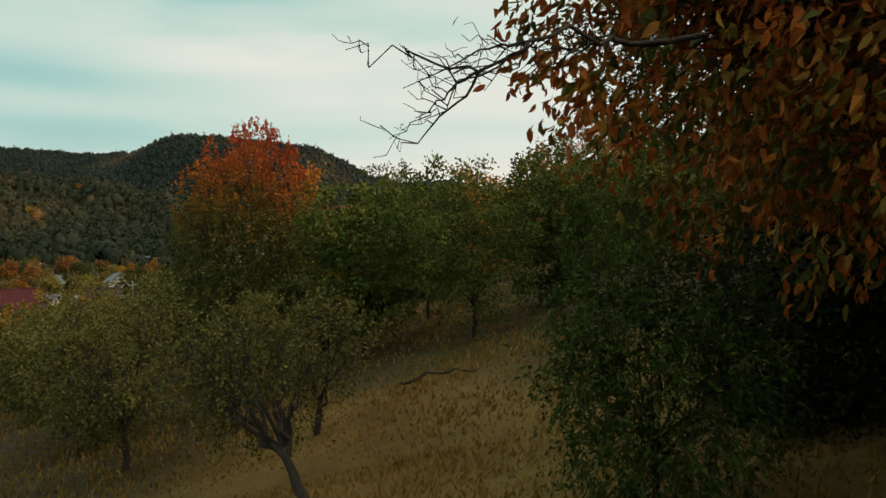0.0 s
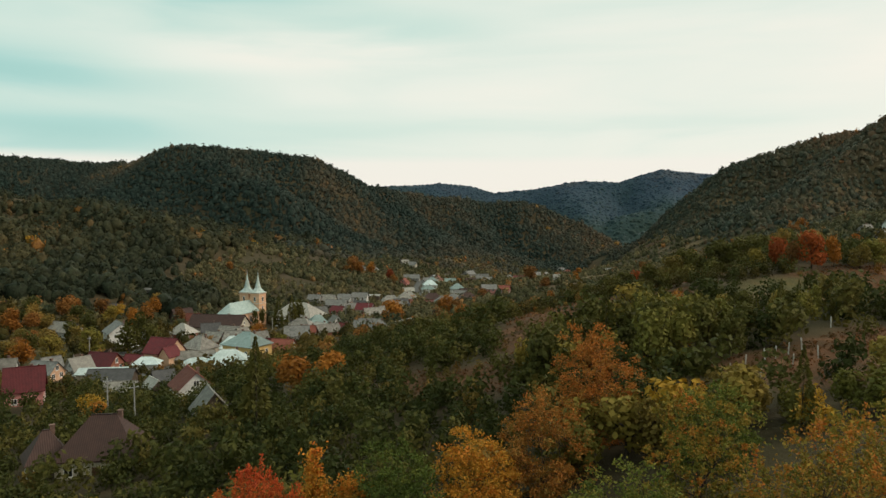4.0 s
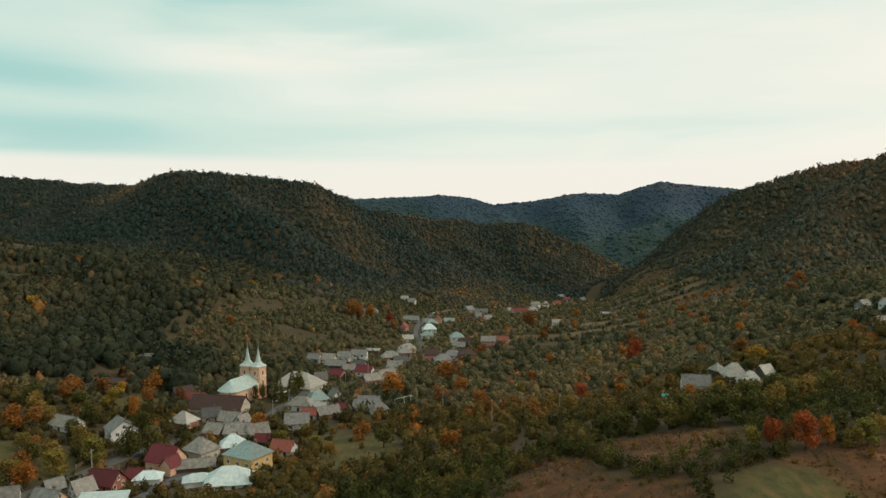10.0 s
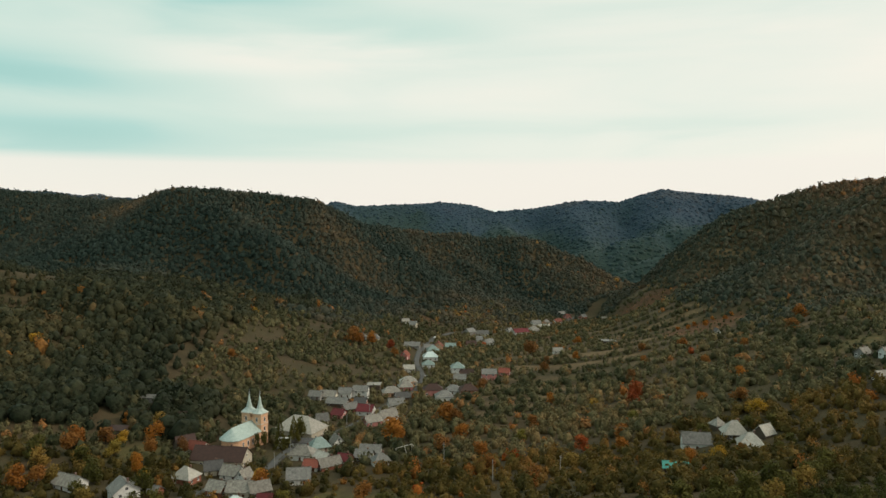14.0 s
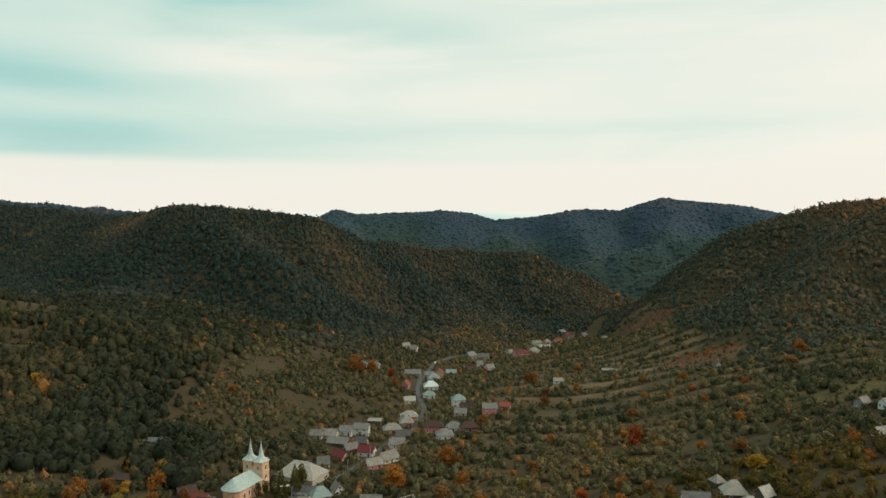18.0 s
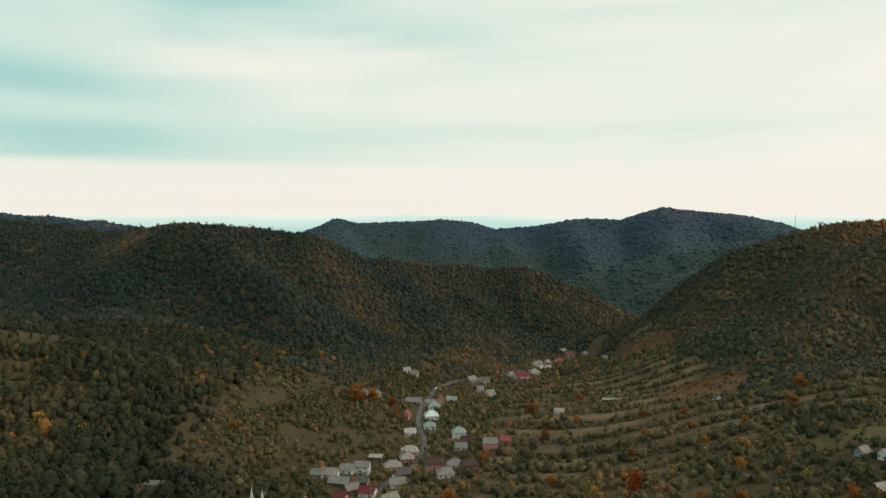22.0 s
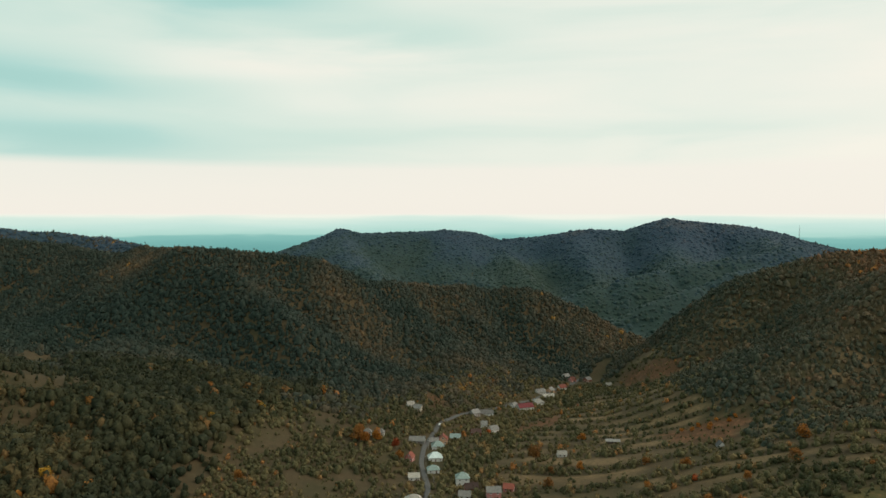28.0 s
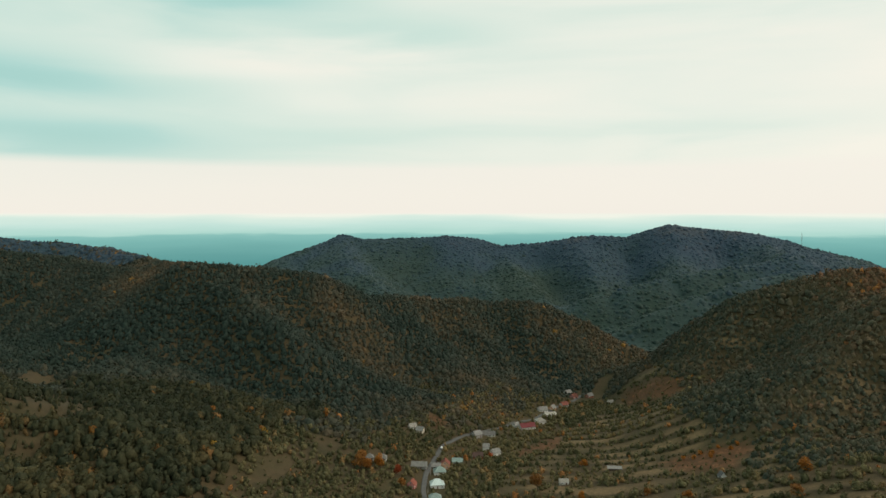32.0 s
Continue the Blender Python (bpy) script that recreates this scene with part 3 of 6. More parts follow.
FOOT = []           # ground plans of buildings: x, y, reach
WORDS = {"grey": "weathered grey", "slate": "blue-grey", "white": "whitish sheet-metal", "pale": "pale teal metal", "teal": "grey-teal metal", "green": "bright green",
         "red": "dark red metal", "rust": "faded orange tile", "brown": "dark brown", "dark": "dark sheet"}


def add_window(parent, m):
    w = shared("window", FRAME_MESH, parent, m)
    shared("pane", PANE_MESH, w, Matrix.Identity(4))


def roof_parts(w, d, z, rise, kind, over=0.5):
    """The slopes and the ridge cap of a roof, as name and bmesh."""
    x, y = w / 2 + over, d / 2 + over
    drop = rise * over / (d / 2)
    e, top, t = z - drop, z + rise, 0.16
    r = max(w / 2 - d / 2 * 0.9, 0.15)
    if kind == "gable":
        slopes = [[(-x, -y, e), (x, -y, e), (x, 0, top), (-x, 0, top)], [(x, y, e), (-x, y, e), (-x, 0, top), (x, 0, top)]]
        ridge = x
    elif kind == "shed":
        slopes = [[(-x, -y, z), (x, -y, z), (x, y, top), (-x, y, top)]]
        ridge = 0
    else:
        slopes = [[(-x, -y, e), (x, -y, e), (r, 0, top), (-r, 0, top)], [(x, y, e), (-x, y, e), (-r, 0, top), (r, 0, top)],
                  [(x, -y, e), (x, y, e), (r, 0, top)], [(-x, y, e), (-x, -y, e), (-r, 0, top)]]
        ridge = r
    out = []
    for pts in slopes:
        bm = bmesh.new()
        slab(bm, pts, t)
        out.append(("roof_slope", bm))
    if ridge:
        bm = bmesh.new()
        box(bm, -ridge - 0.05, ridge + 0.05, -0.13, 0.13, top - 0.08, top + 0.06)
        out.append(("ridge_cap", bm))
    for _, bm in out:
        bmesh.ops.recalc_face_normals(bm, faces=bm.faces)
    return out


def house(x, y, w, d, wall_h, rise, yaw, roof="grey", wall="white", kind="gable", storeys=1, name="house", plain=False, base=None):
    """A house with its long side along yaw, its parts and openings."""
    z = float(min(ground(x + a, y + b) for a in (-w / 3, w / 3) for b in (-d / 3, d / 3))) if base is None else base
    top = new(name)
    top.matrix_basis = pose(x, y, z, 0, 0, yaw)
    bm = bmesh.new()
    box(bm, -w / 2, w / 2, -d / 2, d / 2, -1.5, wall_h)
    if kind == "gable":
        for s in (-1, 1):
            a = [bm.verts.new((s * w / 2, q, h)) for q, h in ((-d / 2, wall_h), (d / 2, wall_h), (0, wall_h + rise - 0.12))]
            b = [bm.verts.new((s * (w / 2 - 0.25), q, h)) for q, h in ((-d / 2, wall_h), (d / 2, wall_h), (0, wall_h + rise - 0.12))]
            bm.faces.new(a if s > 0 else a[::-1])
            bm.faces.new(b[::-1] if s > 0 else b)
            for i in range(3):
                j = (i + 1) % 3
                bm.faces.new((a[i], b[i], b[j], a[j]))
    elif kind == "shed":
        box(bm, -w / 2, w / 2, d / 2 - 0.25, d / 2, wall_h, wall_h + rise * 0.85)
    bmesh.ops.recalc_face_normals(bm, faces=bm.faces)
    part("wall", bm, WALLS[wall], top)
    for piece, bm in roof_parts(w, d, wall_h + 0.05, rise, kind):
        part(piece, bm, ROOFS[roof], top)
    if not plain:
        n = max(2, int(w / 3.2))
        for st in range(storeys):
            zz = 0.9 + st * 2.75
            if zz + 1.4 > wall_h:
                continue
            for side in (-1, 1):
                for i in range(n):
                    px = (i + 0.5) / n * w - w / 2
                    if st == 0 and i == n // 2 and side < 0:
                        shared("door", DOOR_MESH, top, pose(px, -d / 2, 0.05))
                        continue
                    add_window(top, pose(px, side * d / 2, zz, 0, 0, 0 if side < 0 else 180))
                for q in (-d / 4, d / 4):
                    add_window(top, pose(side * w / 2, q, zz, 0, 0, 90 * side))
        if kind == "gable" and rise > 2.2:
            for side in (-1, 1):
                add_window(top, pose(side * w / 2, 0, wall_h + 0.35, 0, 0, 90 * side))
        shared("chimney", CHIMNEY_MESH, top, pose(w * 0.18, d * 0.12, wall_h + rise * 0.85))
    shape = {"gable": "gabled", "hip": "hipped", "shed": "lean-to"}[kind]
    tagged(top, f"{'two-storey' if storeys > 1 else 'low'} {wall} {name.replace('_', ' ')} under a {WORDS[roof]} {shape} roof", "shed" if plain else "house", "village houses")
    FOOT.append((x, y, max(w, d) * 0.5 + 1.0))
    return top


def church():
    base = -32.6
    top = new("church")
    ang = math.degrees(math.atan2(-2.6, 6.0))           # line of the two towers
    top.matrix_basis = pose(-90.0, 338.5, base, 0, 0, ang)
    wallm = plaster("church_plaster", (0.68, 0.40, 0.24), (0.84, 0.52, 0.33))
    trim = plaster("church_trim", (0.62, 0.50, 0.40), (0.80, 0.70, 0.60))
    metal = sheet_roof("church_roof", (0.28, 0.37, 0.35), (0.47, 0.56, 0.53), 0.45)
    spire_m = sheet_roof("church_spire", (0.40, 0.50, 0.48), (0.62, 0.72, 0.69), 0.4)

    def rings(bm, cx, cy, prof, sides=8, turn=22.5):
        prev = None
        for r, z in prof:
            row = [bm.verts.new((cx + r * math.cos(radians(turn + 360 * i / sides)), cy + r * math.sin(radians(turn + 360 * i / sides)), z)) for i in range(sides)]
            if prev:
                for i in range(sides):
                    bm.faces.new((prev[i], prev[(i + 1) % sides], row[(i + 1) % sides], row[i]))
            else:
                bm.faces.new(row[::-1])
            prev = row
        bm.faces.new(prev)

    for cx in (-3.1, 3.1):
        bm = bmesh.new()
        box(bm, cx - 2.55, cx + 2.55, -2.55, 2.55, -2, 14.4)
        part("tower", bm, wallm, top)
        for z, o, h in ((5.0, 0.12, 0.3), (9.4, 0.14, 0.35), (14.15, 0.3, 0.5)):
            bm = bmesh.new()
            box(bm, cx - 2.55 - o, cx + 2.55 + o, -2.55 - o, 2.55 + o, z, z + h)
            part("cornice", bm, trim, top, "pale moulded cornice")
        bm = bmesh.new()
        rings(bm, cx, 0, [(3.75, 14.66), (2.6, 15.4), (1.45, 16.6), (0.9, 18.8), (0.45, 21.2), (0.1, 23.3)])
        part("spire", bm, spire_m, top, "pale teal metal spire")
        bm = bmesh.new()
        rings(bm, cx, 0, [(0.06, 23.2), (0.3, 23.5), (0.3, 23.75), (0.06, 24.0), (0.05, 25.3)], 6)
        box(bm, cx - 0.4, cx + 0.4, -0.05, 0.05, 24.6, 24.72)
        part("finial", bm, MAT_STEEL, top, "small metal cross on a ball")
        for z in (6.0, 10.4):
            for k, (px, py, rz) in enumerate(((cx, -2.55, 0), (cx + 2.55, 0, 90), (cx - 2.55, 0, -90), (cx, 2.55, 180))):
                if (cx < 0 and k == 1) or (cx > 0 and k == 2):
                    continue
                w = shared("window", FRAME_MESH, top, pose(px, py, z, 0, 0, rz) @ Matrix.Diagonal((1.0, 1.0, 1.75, 1)))
                shared("pane", PANE_MESH, w, Matrix.Identity(4))
    # middle bay with the portal
    bm = bmesh.new()
    box(bm, -0.55, 0.55, -2.3, 2.3, -2, 12.2)
    part("front_bay", bm, wallm, top)
    # nave running towards the meadow, with a rounded apse
    nl, hw, eave, rise = 19.0, 5.4, 6.6, 4.6
    bm = bmesh.new()
    out = [(-hw, -2.4), (-hw, -nl + 3)] + [(-hw * math.cos(radians(a)), -nl + 3 - 4.6 * math.sin(radians(a))) for a in (25, 50, 75, 105, 130, 155)] + [(hw, -nl + 3), (hw, -2.4)]
    lo = [bm.verts.new((px, py, -2)) for px, py in out]
    hi = [bm.verts.new((px, py, eave)) for px, py in out]
    for i in range(len(out)):
        j = (i + 1) % len(out)
        bm.faces.new((lo[i], lo[j], hi[j], hi[i]))
    bm.faces.new(hi)
    bmesh.ops.recalc_face_normals(bm, faces=bm.faces)
    part("nave", bm, wallm, top)
    bm = bmesh.new()
    ov = [(px * 1.09, -2.4 if py > -2.5 else py * 1.03 - 0.2) for px, py in out]
    rim = [bm.verts.new((px, py, eave - 0.1)) for px, py in ov]
    lowr = [bm.verts.new((px, py, eave - 0.35)) for px, py in ov]
    r0, r1 = bm.verts.new((0, -2.4, eave + rise)), bm.verts.new((0, -nl + 2.4, eave + rise))
    n = len(ov)
    for i in range(n - 1):
        bm.faces.new((lowr[i], lowr[i + 1], rim[i + 1], rim[i]))
    bm.faces.new((rim[0], rim[1], r1, r0))
    for i in range(1, n - 2):
        bm.faces.new((rim[i], rim[i + 1], r1))
    bm.faces.new((rim[n - 2], rim[n - 1], r0, r1))
    bm.faces.new((rim[n - 1], rim[0], r0))
    bm.faces.new(lowr)
    bmesh.ops.recalc_face_normals(bm, faces=bm.faces)
    part("roof", bm, metal, top, "pale teal seamed metal roof")
    for side in (-1, 1):
        for k in range(4):
            w = shared("window", FRAME_MESH, top, pose(side * hw, -5 - 3.4 * k, 2.2, 0, 0, 90 * side) @ Matrix.Diagonal((1.0, 1.0, 2.0, 1)))
            shared("pane", PANE_MESH, w, Matrix.Identity(4))
    tagged(top, "peach church with two teal spires beside the village road", "church")
    FOOT.append((-92, 336, 9))
    FOOT.append((-96, 326, 8))


ROAD = [(-120, 185), (-111, 215), (-104, 245), (-90, 275), (-75, 300), (-73, 325), (-68, 345), (-54, 362), (-45, 387), (-33, 427), (-22, 443), (-16, 475), (-15, 515), (-22, 563), (-21, 600), (-14, 640), (-8, 675), (12, 712), (60, 778), (70, 800), (96, 826), (132, 893), (156, 925), (175, 962), (192, 992)]


def ribbon(name, line, width, lift, mat):
    pts = []
    for (x0, y0), (x1, y1) in zip(line[:-1], line[1:]):
        n = max(2, int(math.hypot(x1 - x0, y1 - y0) / 3))
        pts += [(x0 + (x1 - x0) * i / n, y0 + (y1 - y0) * i / n) for i in range(n)]
    pts.append(line[-1])
    p = np.array(pts)
    for _ in range(6):
        p[1:-1] = (p[:-2] + 2 * p[1:-1] + p[2:]) / 4
    t = np.gradient(p, axis=0)
    t /= np.linalg.norm(t, axis=1, keepdims=True)
    nrm = np.stack([t[:, 1], -t[:, 0]], -1)
    zc = ground(p[:, 0], p[:, 1])
    rows = []
    for o, dz in ((-0.5, -0.6), (-0.5, 0.0), (-0.25, 0.03), (0, 0.06), (0.25, 0.03), (0.5, 0.0), (0.5, -0.6)):
        q = p + nrm * o * width
        rows.append(np.stack([q[:, 0], q[:, 1], np.maximum(zc, ground(q[:, 0], q[:, 1])) + lift + dz], -1))
    v = np.stack(rows, 1)
    n, m = v.shape[:2]
    idx = np.arange(n * m).reshape(n, m)
    f = np.stack([idx[:-1, :-1], idx[:-1, 1:], idx[1:, 1:], idx[1:, :-1]], -1).reshape(-1, 4)
    return new(name, raw_mesh(name, v.reshape(-1, 3), f, [mat], smooth=True))


tagged(ribbon("road", ROAD, 4.2, 0.3, MAT_ASPHALT), "narrow grey asphalt village road", "road", kind="structure")
tagged(ribbon("road", [(-75, 300), (-70, 285), (-72, 262), (-76, 240), (-86, 205), (-84, 175), (-66, 140), (-60, 110)], 4.0, 0.25, MAT_ASPHALT), "narrow grey lane between the gardens", "road", kind="structure")

church()
# meeting hall, barn and the houses by the church
house(-72, 358, 22, 15, 4.2, 5.8, -22, "white", "cream", "hip", name="meeting_hall")
house(-96, 306, 23, 11, 3.6, 4.4, -8, "brown", "cream", "gable", name="barn")
house(-139, 263, 11, 7, 2.8, 2.8, -25, "grey", "white")
house(-115, 254, 8.5, 9, 5.6, 3.2, -52, "slate", "white", storeys=2)
house(-108, 262, 6, 5, 2.6, 1.8, -15, "slate", "brick", plain=True, name="shed")
house(-89, 228, 9.5, 8, 4.2, 4.0, -20, "red", "peach")
house(-85.5, 223, 5, 4, 3.6, 2.4, 68, "red", "peach", plain=True, name="porch_wing")
house(-79, 226, 12, 5, 2.4, 1.8, 14, "grey", "wood", plain=True, name="shed")
house(-89, 214, 7.5, 5, 2.4, 1.6, 10, "pale", "white", "hip", plain=True, name="shed")
house(-99, 208, 8.5, 7, 2.6, 3.2, -12, "red", "brick")
house(-93, 215, 5, 4.5, 2.5, 2.0, -12, "red", "brick", plain=True, name="shed")
house(-102, 200, 5.5, 5, 2.4, 2.9, 55, "white", "white")
house(-106, 190, 7.5, 5.5, 2.6, 2.6, -15, "slate", "peach")
house(-110, 200, 4.5, 4, 2.5, 2.2, 50, "slate", "wood", plain=True, name="shed")
house(-93, 194, 12, 3.4, 2.2, 1.0, 8, "pale", "cream", "shed", plain=True, name="long_shed")
house(-86, 185, 11, 6, 2.6, 2.0, 5, "dark", "wood", plain=True, name="shed")
house(-70, 178, 4.5, 4.5, 2.5, 2.2, 35, "dark", "wood", plain=True, name="shed")
house(-67, 165, 5.5, 4.5, 2.2, 2.2, -50, "white", "wood", plain=True, name="shed")
house(-75, 166, 6.5, 4.5, 2.4, 1.6, 5, "grey", "wood", plain=True, name="shed")
house(-54, 153, 8, 7.5, 3.4, 3.4, -58, "rust", "white")
house(-94, 160, 7.5, 6.5, 4.2, 4.4, 25, "red", "pink")
house(-47.5, 99.5, 10.5, 8, 3.6, 4.6, 8, "brown", "cream", "hip")
house(-55.5, 99, 5, 4.6, 3.6, 3.2, 35, "brown", "wood", "hip")
house(-39.5, 121, 6, 5.5, 2.6, 3.2, -62, "grey", "wood", plain=True, name="wooden_barn")
house(-61.5, 224, 11.5, 9.5, 6.6, 3.4, -28, "teal", "yellow", "hip", storeys=2)
house(-63, 209, 13, 10, 2.8, 3.6, 10, "pale", "white", "hip")
house(-73, 211, 8, 5, 2.4, 1.4, 18, "pale", "white", "hip", plain=True, name="shed")
house(-74, 250, 8, 7, 3.0, 3.2, 15, "pale", "brick", "hip")
house(-82, 241, 9, 8, 4.0, 3.6, -30, "grey", "cream", "hip")
house(-102, 280, 8.5, 7.5, 3.2, 3.4, -20, "white", "brick", "hip")
house(-86, 288, 8, 6, 3.0, 2.8, -15, "grey", "white")
house(-95, 292, 7, 6, 3.0, 2.8, 20, "dark", "cream")
house(-110, 316, 10, 6, 2.8, 2.6, -20, "rust", "cream")
house(-104, 310, 6, 5, 3.0, 2.2, 30, "grey", "white")
house(-80, 284, 5, 5, 3.0, 2.8, 60, "grey", "white")
house(-77, 268, 9, 7, 3.2, 3.0, -5, "grey", "cream")
house(-70, 268, 7.5, 6, 3.0, 2.8, 30, "grey", "wood")
house(-86, 269, 7, 6, 3.0, 2.8, -20, "grey", "brick")
house(-63, 317, 11, 8, 3.2, 3.0, -10, "grey", "white", "hip")
house(-58, 283, 9, 7, 3.2, 3.2, 8, "slate", "white")
house(-56, 300, 6, 5, 2.6, 2.2, -8, "rust", "white")
house(-58, 330, 9, 7, 3.0, 3.6, 25, "teal", "cream", "hip")
house(-66, 336, 13, 4, 2.6, 1.0, -5, "dark", "white", "shed", plain=True, name="long_shed")
house(-51, 338, 5, 5, 3.0, 2.8, -55, "grey", "white")
house(-49, 302, 9.5, 6, 2.6, 2.6, 35, "grey", "brick")
house(-53, 311, 6.5, 6, 2.6, 2.4, -35, "white", "wood")
house(-43, 308, 6, 5, 2.6, 2.2, -20, "red", "brick")
house(-54.5, 243, 7.5, 6, 2.8, 2.6, -15, "rust", "white")
house(-65, 257, 5, 4.5, 2.4, 2.0, 0, "red", "wood", plain=True, name="shed")
house(-155, 378, 11, 5, 3.2, 0.5, -8, "slate", "block", "shed", plain=True, name="open_shed")
house(-117, 190, 5.5, 4.5, 2.6, 2.2, 20, "grey", "white")
house(-129, 356, 7, 6, 2.8, 3.0, 20, "brown", "wood", plain=True, name="hay_barn")
house(-116, 318, 8, 7, 2.8, 4.0, 40, "brown", "wood", plain=True, name="hay_barn")
house(-152, 330, 9, 4, 2.4, 1.2, -5, "brown", "wood", "shed", plain=True, name="long_shed")
# back row under the pasture
house(-76, 423, 7, 6, 3.0, 2.4, -10, "slate", "block")
house(-69, 426, 9.5, 7, 3.0, 2.8, -10, "grey", "cream")
house(-62, 416, 12, 7, 3.0, 2.6, -12, "slate", "wood")
house(-60, 435, 7.5, 6, 3.4, 2.6, -6, "slate", "white")
house(-51, 438, 9, 7, 5.4, 2.4, -6, "slate", "white", storeys=2)
house(-45, 460, 8, 5, 3.4, 0.5, -5, "grey", "wood", "shed", plain=True, name="open_shed")
house(-44, 402, 9, 7, 3.2, 3.0, -15, "red", "white")
house(-54, 408, 8, 6, 2.8, 2.6, 35, "slate", "brick")
house(-58, 394, 7, 6, 2.8, 2.4, -25, "red", "pink")
house(-38, 379, 8.5, 6, 3.0, 2.8, 30, "grey", "pink")
house(-31, 391, 10, 7, 2.8, 3.2, 40, "grey", "white")
house(-49, 420, 7, 6, 3.0, 2.6, -10, "dark", "brick")
house(-65, 379, 6, 6, 3.0, 3.0, 20, "slate", "cream")
house(-35, 312, 7.5, 6, 2.6, 2.4, -10, "slate", "wood")
house(-33, 320, 9, 6, 2.6, 2.6, -5, "slate", "white")
house(-27, 303, 7, 6, 2.8, 2.6, 20, "slate", "white", "hip")
# along the upper road
house(-26, 435, 8, 6, 2.8, 2.6, 20, "dark", "wood")
house(-28, 418, 9, 7, 3.0, 2.8, 15, "slate", "white")
house(-33, 448, 11, 7, 3.0, 3.0, 12, "grey", "peach", "hip")
house(-25, 464, 9, 7, 3.2, 3.0, 10, "grey", "pink", "hip")
house(-24, 482, 11, 8, 3.2, 3.0, 12, "white", "cream", "hip")
house(-7, 450, 12, 8, 4.4, 3.0, 5, "brown", "pink", "hip")
house(0, 431, 10, 8, 3.4, 3.0, 8, "slate", "white", "hip")
house(6, 449, 10, 7, 3.0, 2.8, -10, "slate", "white", "hip")
house(15, 446, 11, 8, 3.2, 3.0, 12, "brown", "brick", "hip")
house(11, 489, 8, 6, 3.0, 2.6, -5, "slate", "white")
house(10, 521, 9.5, 8.5, 5.8, 3.2, 5, "teal", "white", "hip", storeys=2)
house(16, 504, 9, 7, 3.0, 2.8, 10, "brown", "brick")
house(30.6, 485, 9.5, 8, 5.2, 2.6, 4, "slate", "pink", storeys=2)
house(42, 495, 7, 6, 3.0, 2.4, -15, "rust", "pink")
house(-11, 574, 11, 8, 3.6, 3.4, 8, "pale", "white", "hip")
house(-31, 567, 5.5, 6, 3.8, 3.0, 70, "rust", "pink")
house(-26, 530, 8, 6, 3.4, 2.4, 5, "white", "white")
house(-12, 547, 9, 7, 3.0, 2.6, 6, "teal", "white", "hip")
house(-5, 624, 8, 8, 4.2, 3.6, 88, "rust", "peach")
house(6, 639, 9, 6, 3.0, 2.6, -5, "teal", "white")
house(-27, 612, 13, 7, 3.2, 2.8, -5, "slate", "block")
house(-59, 611, 7.5, 6, 3.0, 2.8, 0, "slate", "white", "hip")
house(-69, 606, 6, 6, 3.0, 2.6, 10, "slate", "white", "hip")
house(-13.0, 618, 8, 5, 2.8, 2.4, 10, "slate", "wood")
house(-9.5, 605, 10, 8, 4.4, 3.2, 8, "teal", "white", "hip")
house(25, 660, 9, 7, 3.0, 2.6, 8, "brown", "brick")
house(34, 686, 6, 6, 4.4, 3.0, 0, "slate", "white")
house(42, 672, 8, 7, 3.6, 3.0, 30, "slate", "white")
house(36, 735, 19, 7, 3.0, 2.6, 4, "slate", "white")
house(26, 722, 9, 8, 4.0, 3.0, 40, "slate", "block")
house(-38, 706, 7, 6, 3.0, 2.8, 20, "grey", "white")
house(-30, 700, 7, 6, 3.4, 2.8, -20, "slate", "cream")
house(84, 787, 17, 9, 3.6, 3.4, 20, "red", "white")
house(102, 814, 11, 8, 3.6, 3.0, 20, "white", "white", "hip")
house(72, 788, 7, 6, 3.2, 3.0, 50, "slate", "white")
house(111, 866, 11, 8, 3.4, 3.0, 20, "slate", "white")
house(125, 880, 9, 7, 3.6, 3.4, 60, "slate", "peach")
house(143, 903, 10, 7, 3.4, 3.0, 30, "rust", "white")
house(118, 850, 14, 6, 3.0, 2.2, 15, "white", "white")
house(163, 948, 9, 7, 3.4, 3.0, 45, "rust", "pink")
house(157, 960, 9, 7, 3.4, 3.0, 30, "slate", "white")
house(185, 955, 9, 7, 3.4, 3.0, 40, "slate", "brick")
house(133, 578, 11, 4, 2.4, 0.9, -6, "slate", "wood", "shed", plain=True, name="sheep_shed")
house(195, 512, 4.8, 5, 1.4, 3.0, 92, "dark", "white", plain=True, name="hay_hut")
house(89, 560, 7, 5, 2.8, 2.0, 0, "white", "white")
house(202, 905, 7, 6, 3.0, 2.6, 10, "grey", "white")
# hamlet on the sunny slope
house(96, 271, 10, 6.5, 3.4, 3.2, -8, "slate", "white")
house(110, 286, 4.5, 4.5, 3.0, 2.2, 20, "grey", "wood", "hip", plain=True, name="shed")
house(111, 272, 8.5, 7, 3.0, 4.0, -5, "white", "wood", "hip")
house(109.5, 254, 8, 7, 3.0, 3.4, -12, "white", "white", "hip")
house(118, 262, 5.5, 5, 2.6, 2.8, 30, "white", "wood", plain=True, name="shed")
house(76, 233, 7.5, 5, 2.4, 1.4, -14, "green", "wood", plain=True, name="garden_shed")
house(178, 291, 5.5, 4.5, 2.6, 2.2, 20, "grey", "wood")
house(195, 333, 6, 5, 2.8, 2.2, 30, "grey", "block")
house(200, 322, 6, 5, 3.0, 2.2, 10, "grey", "white")

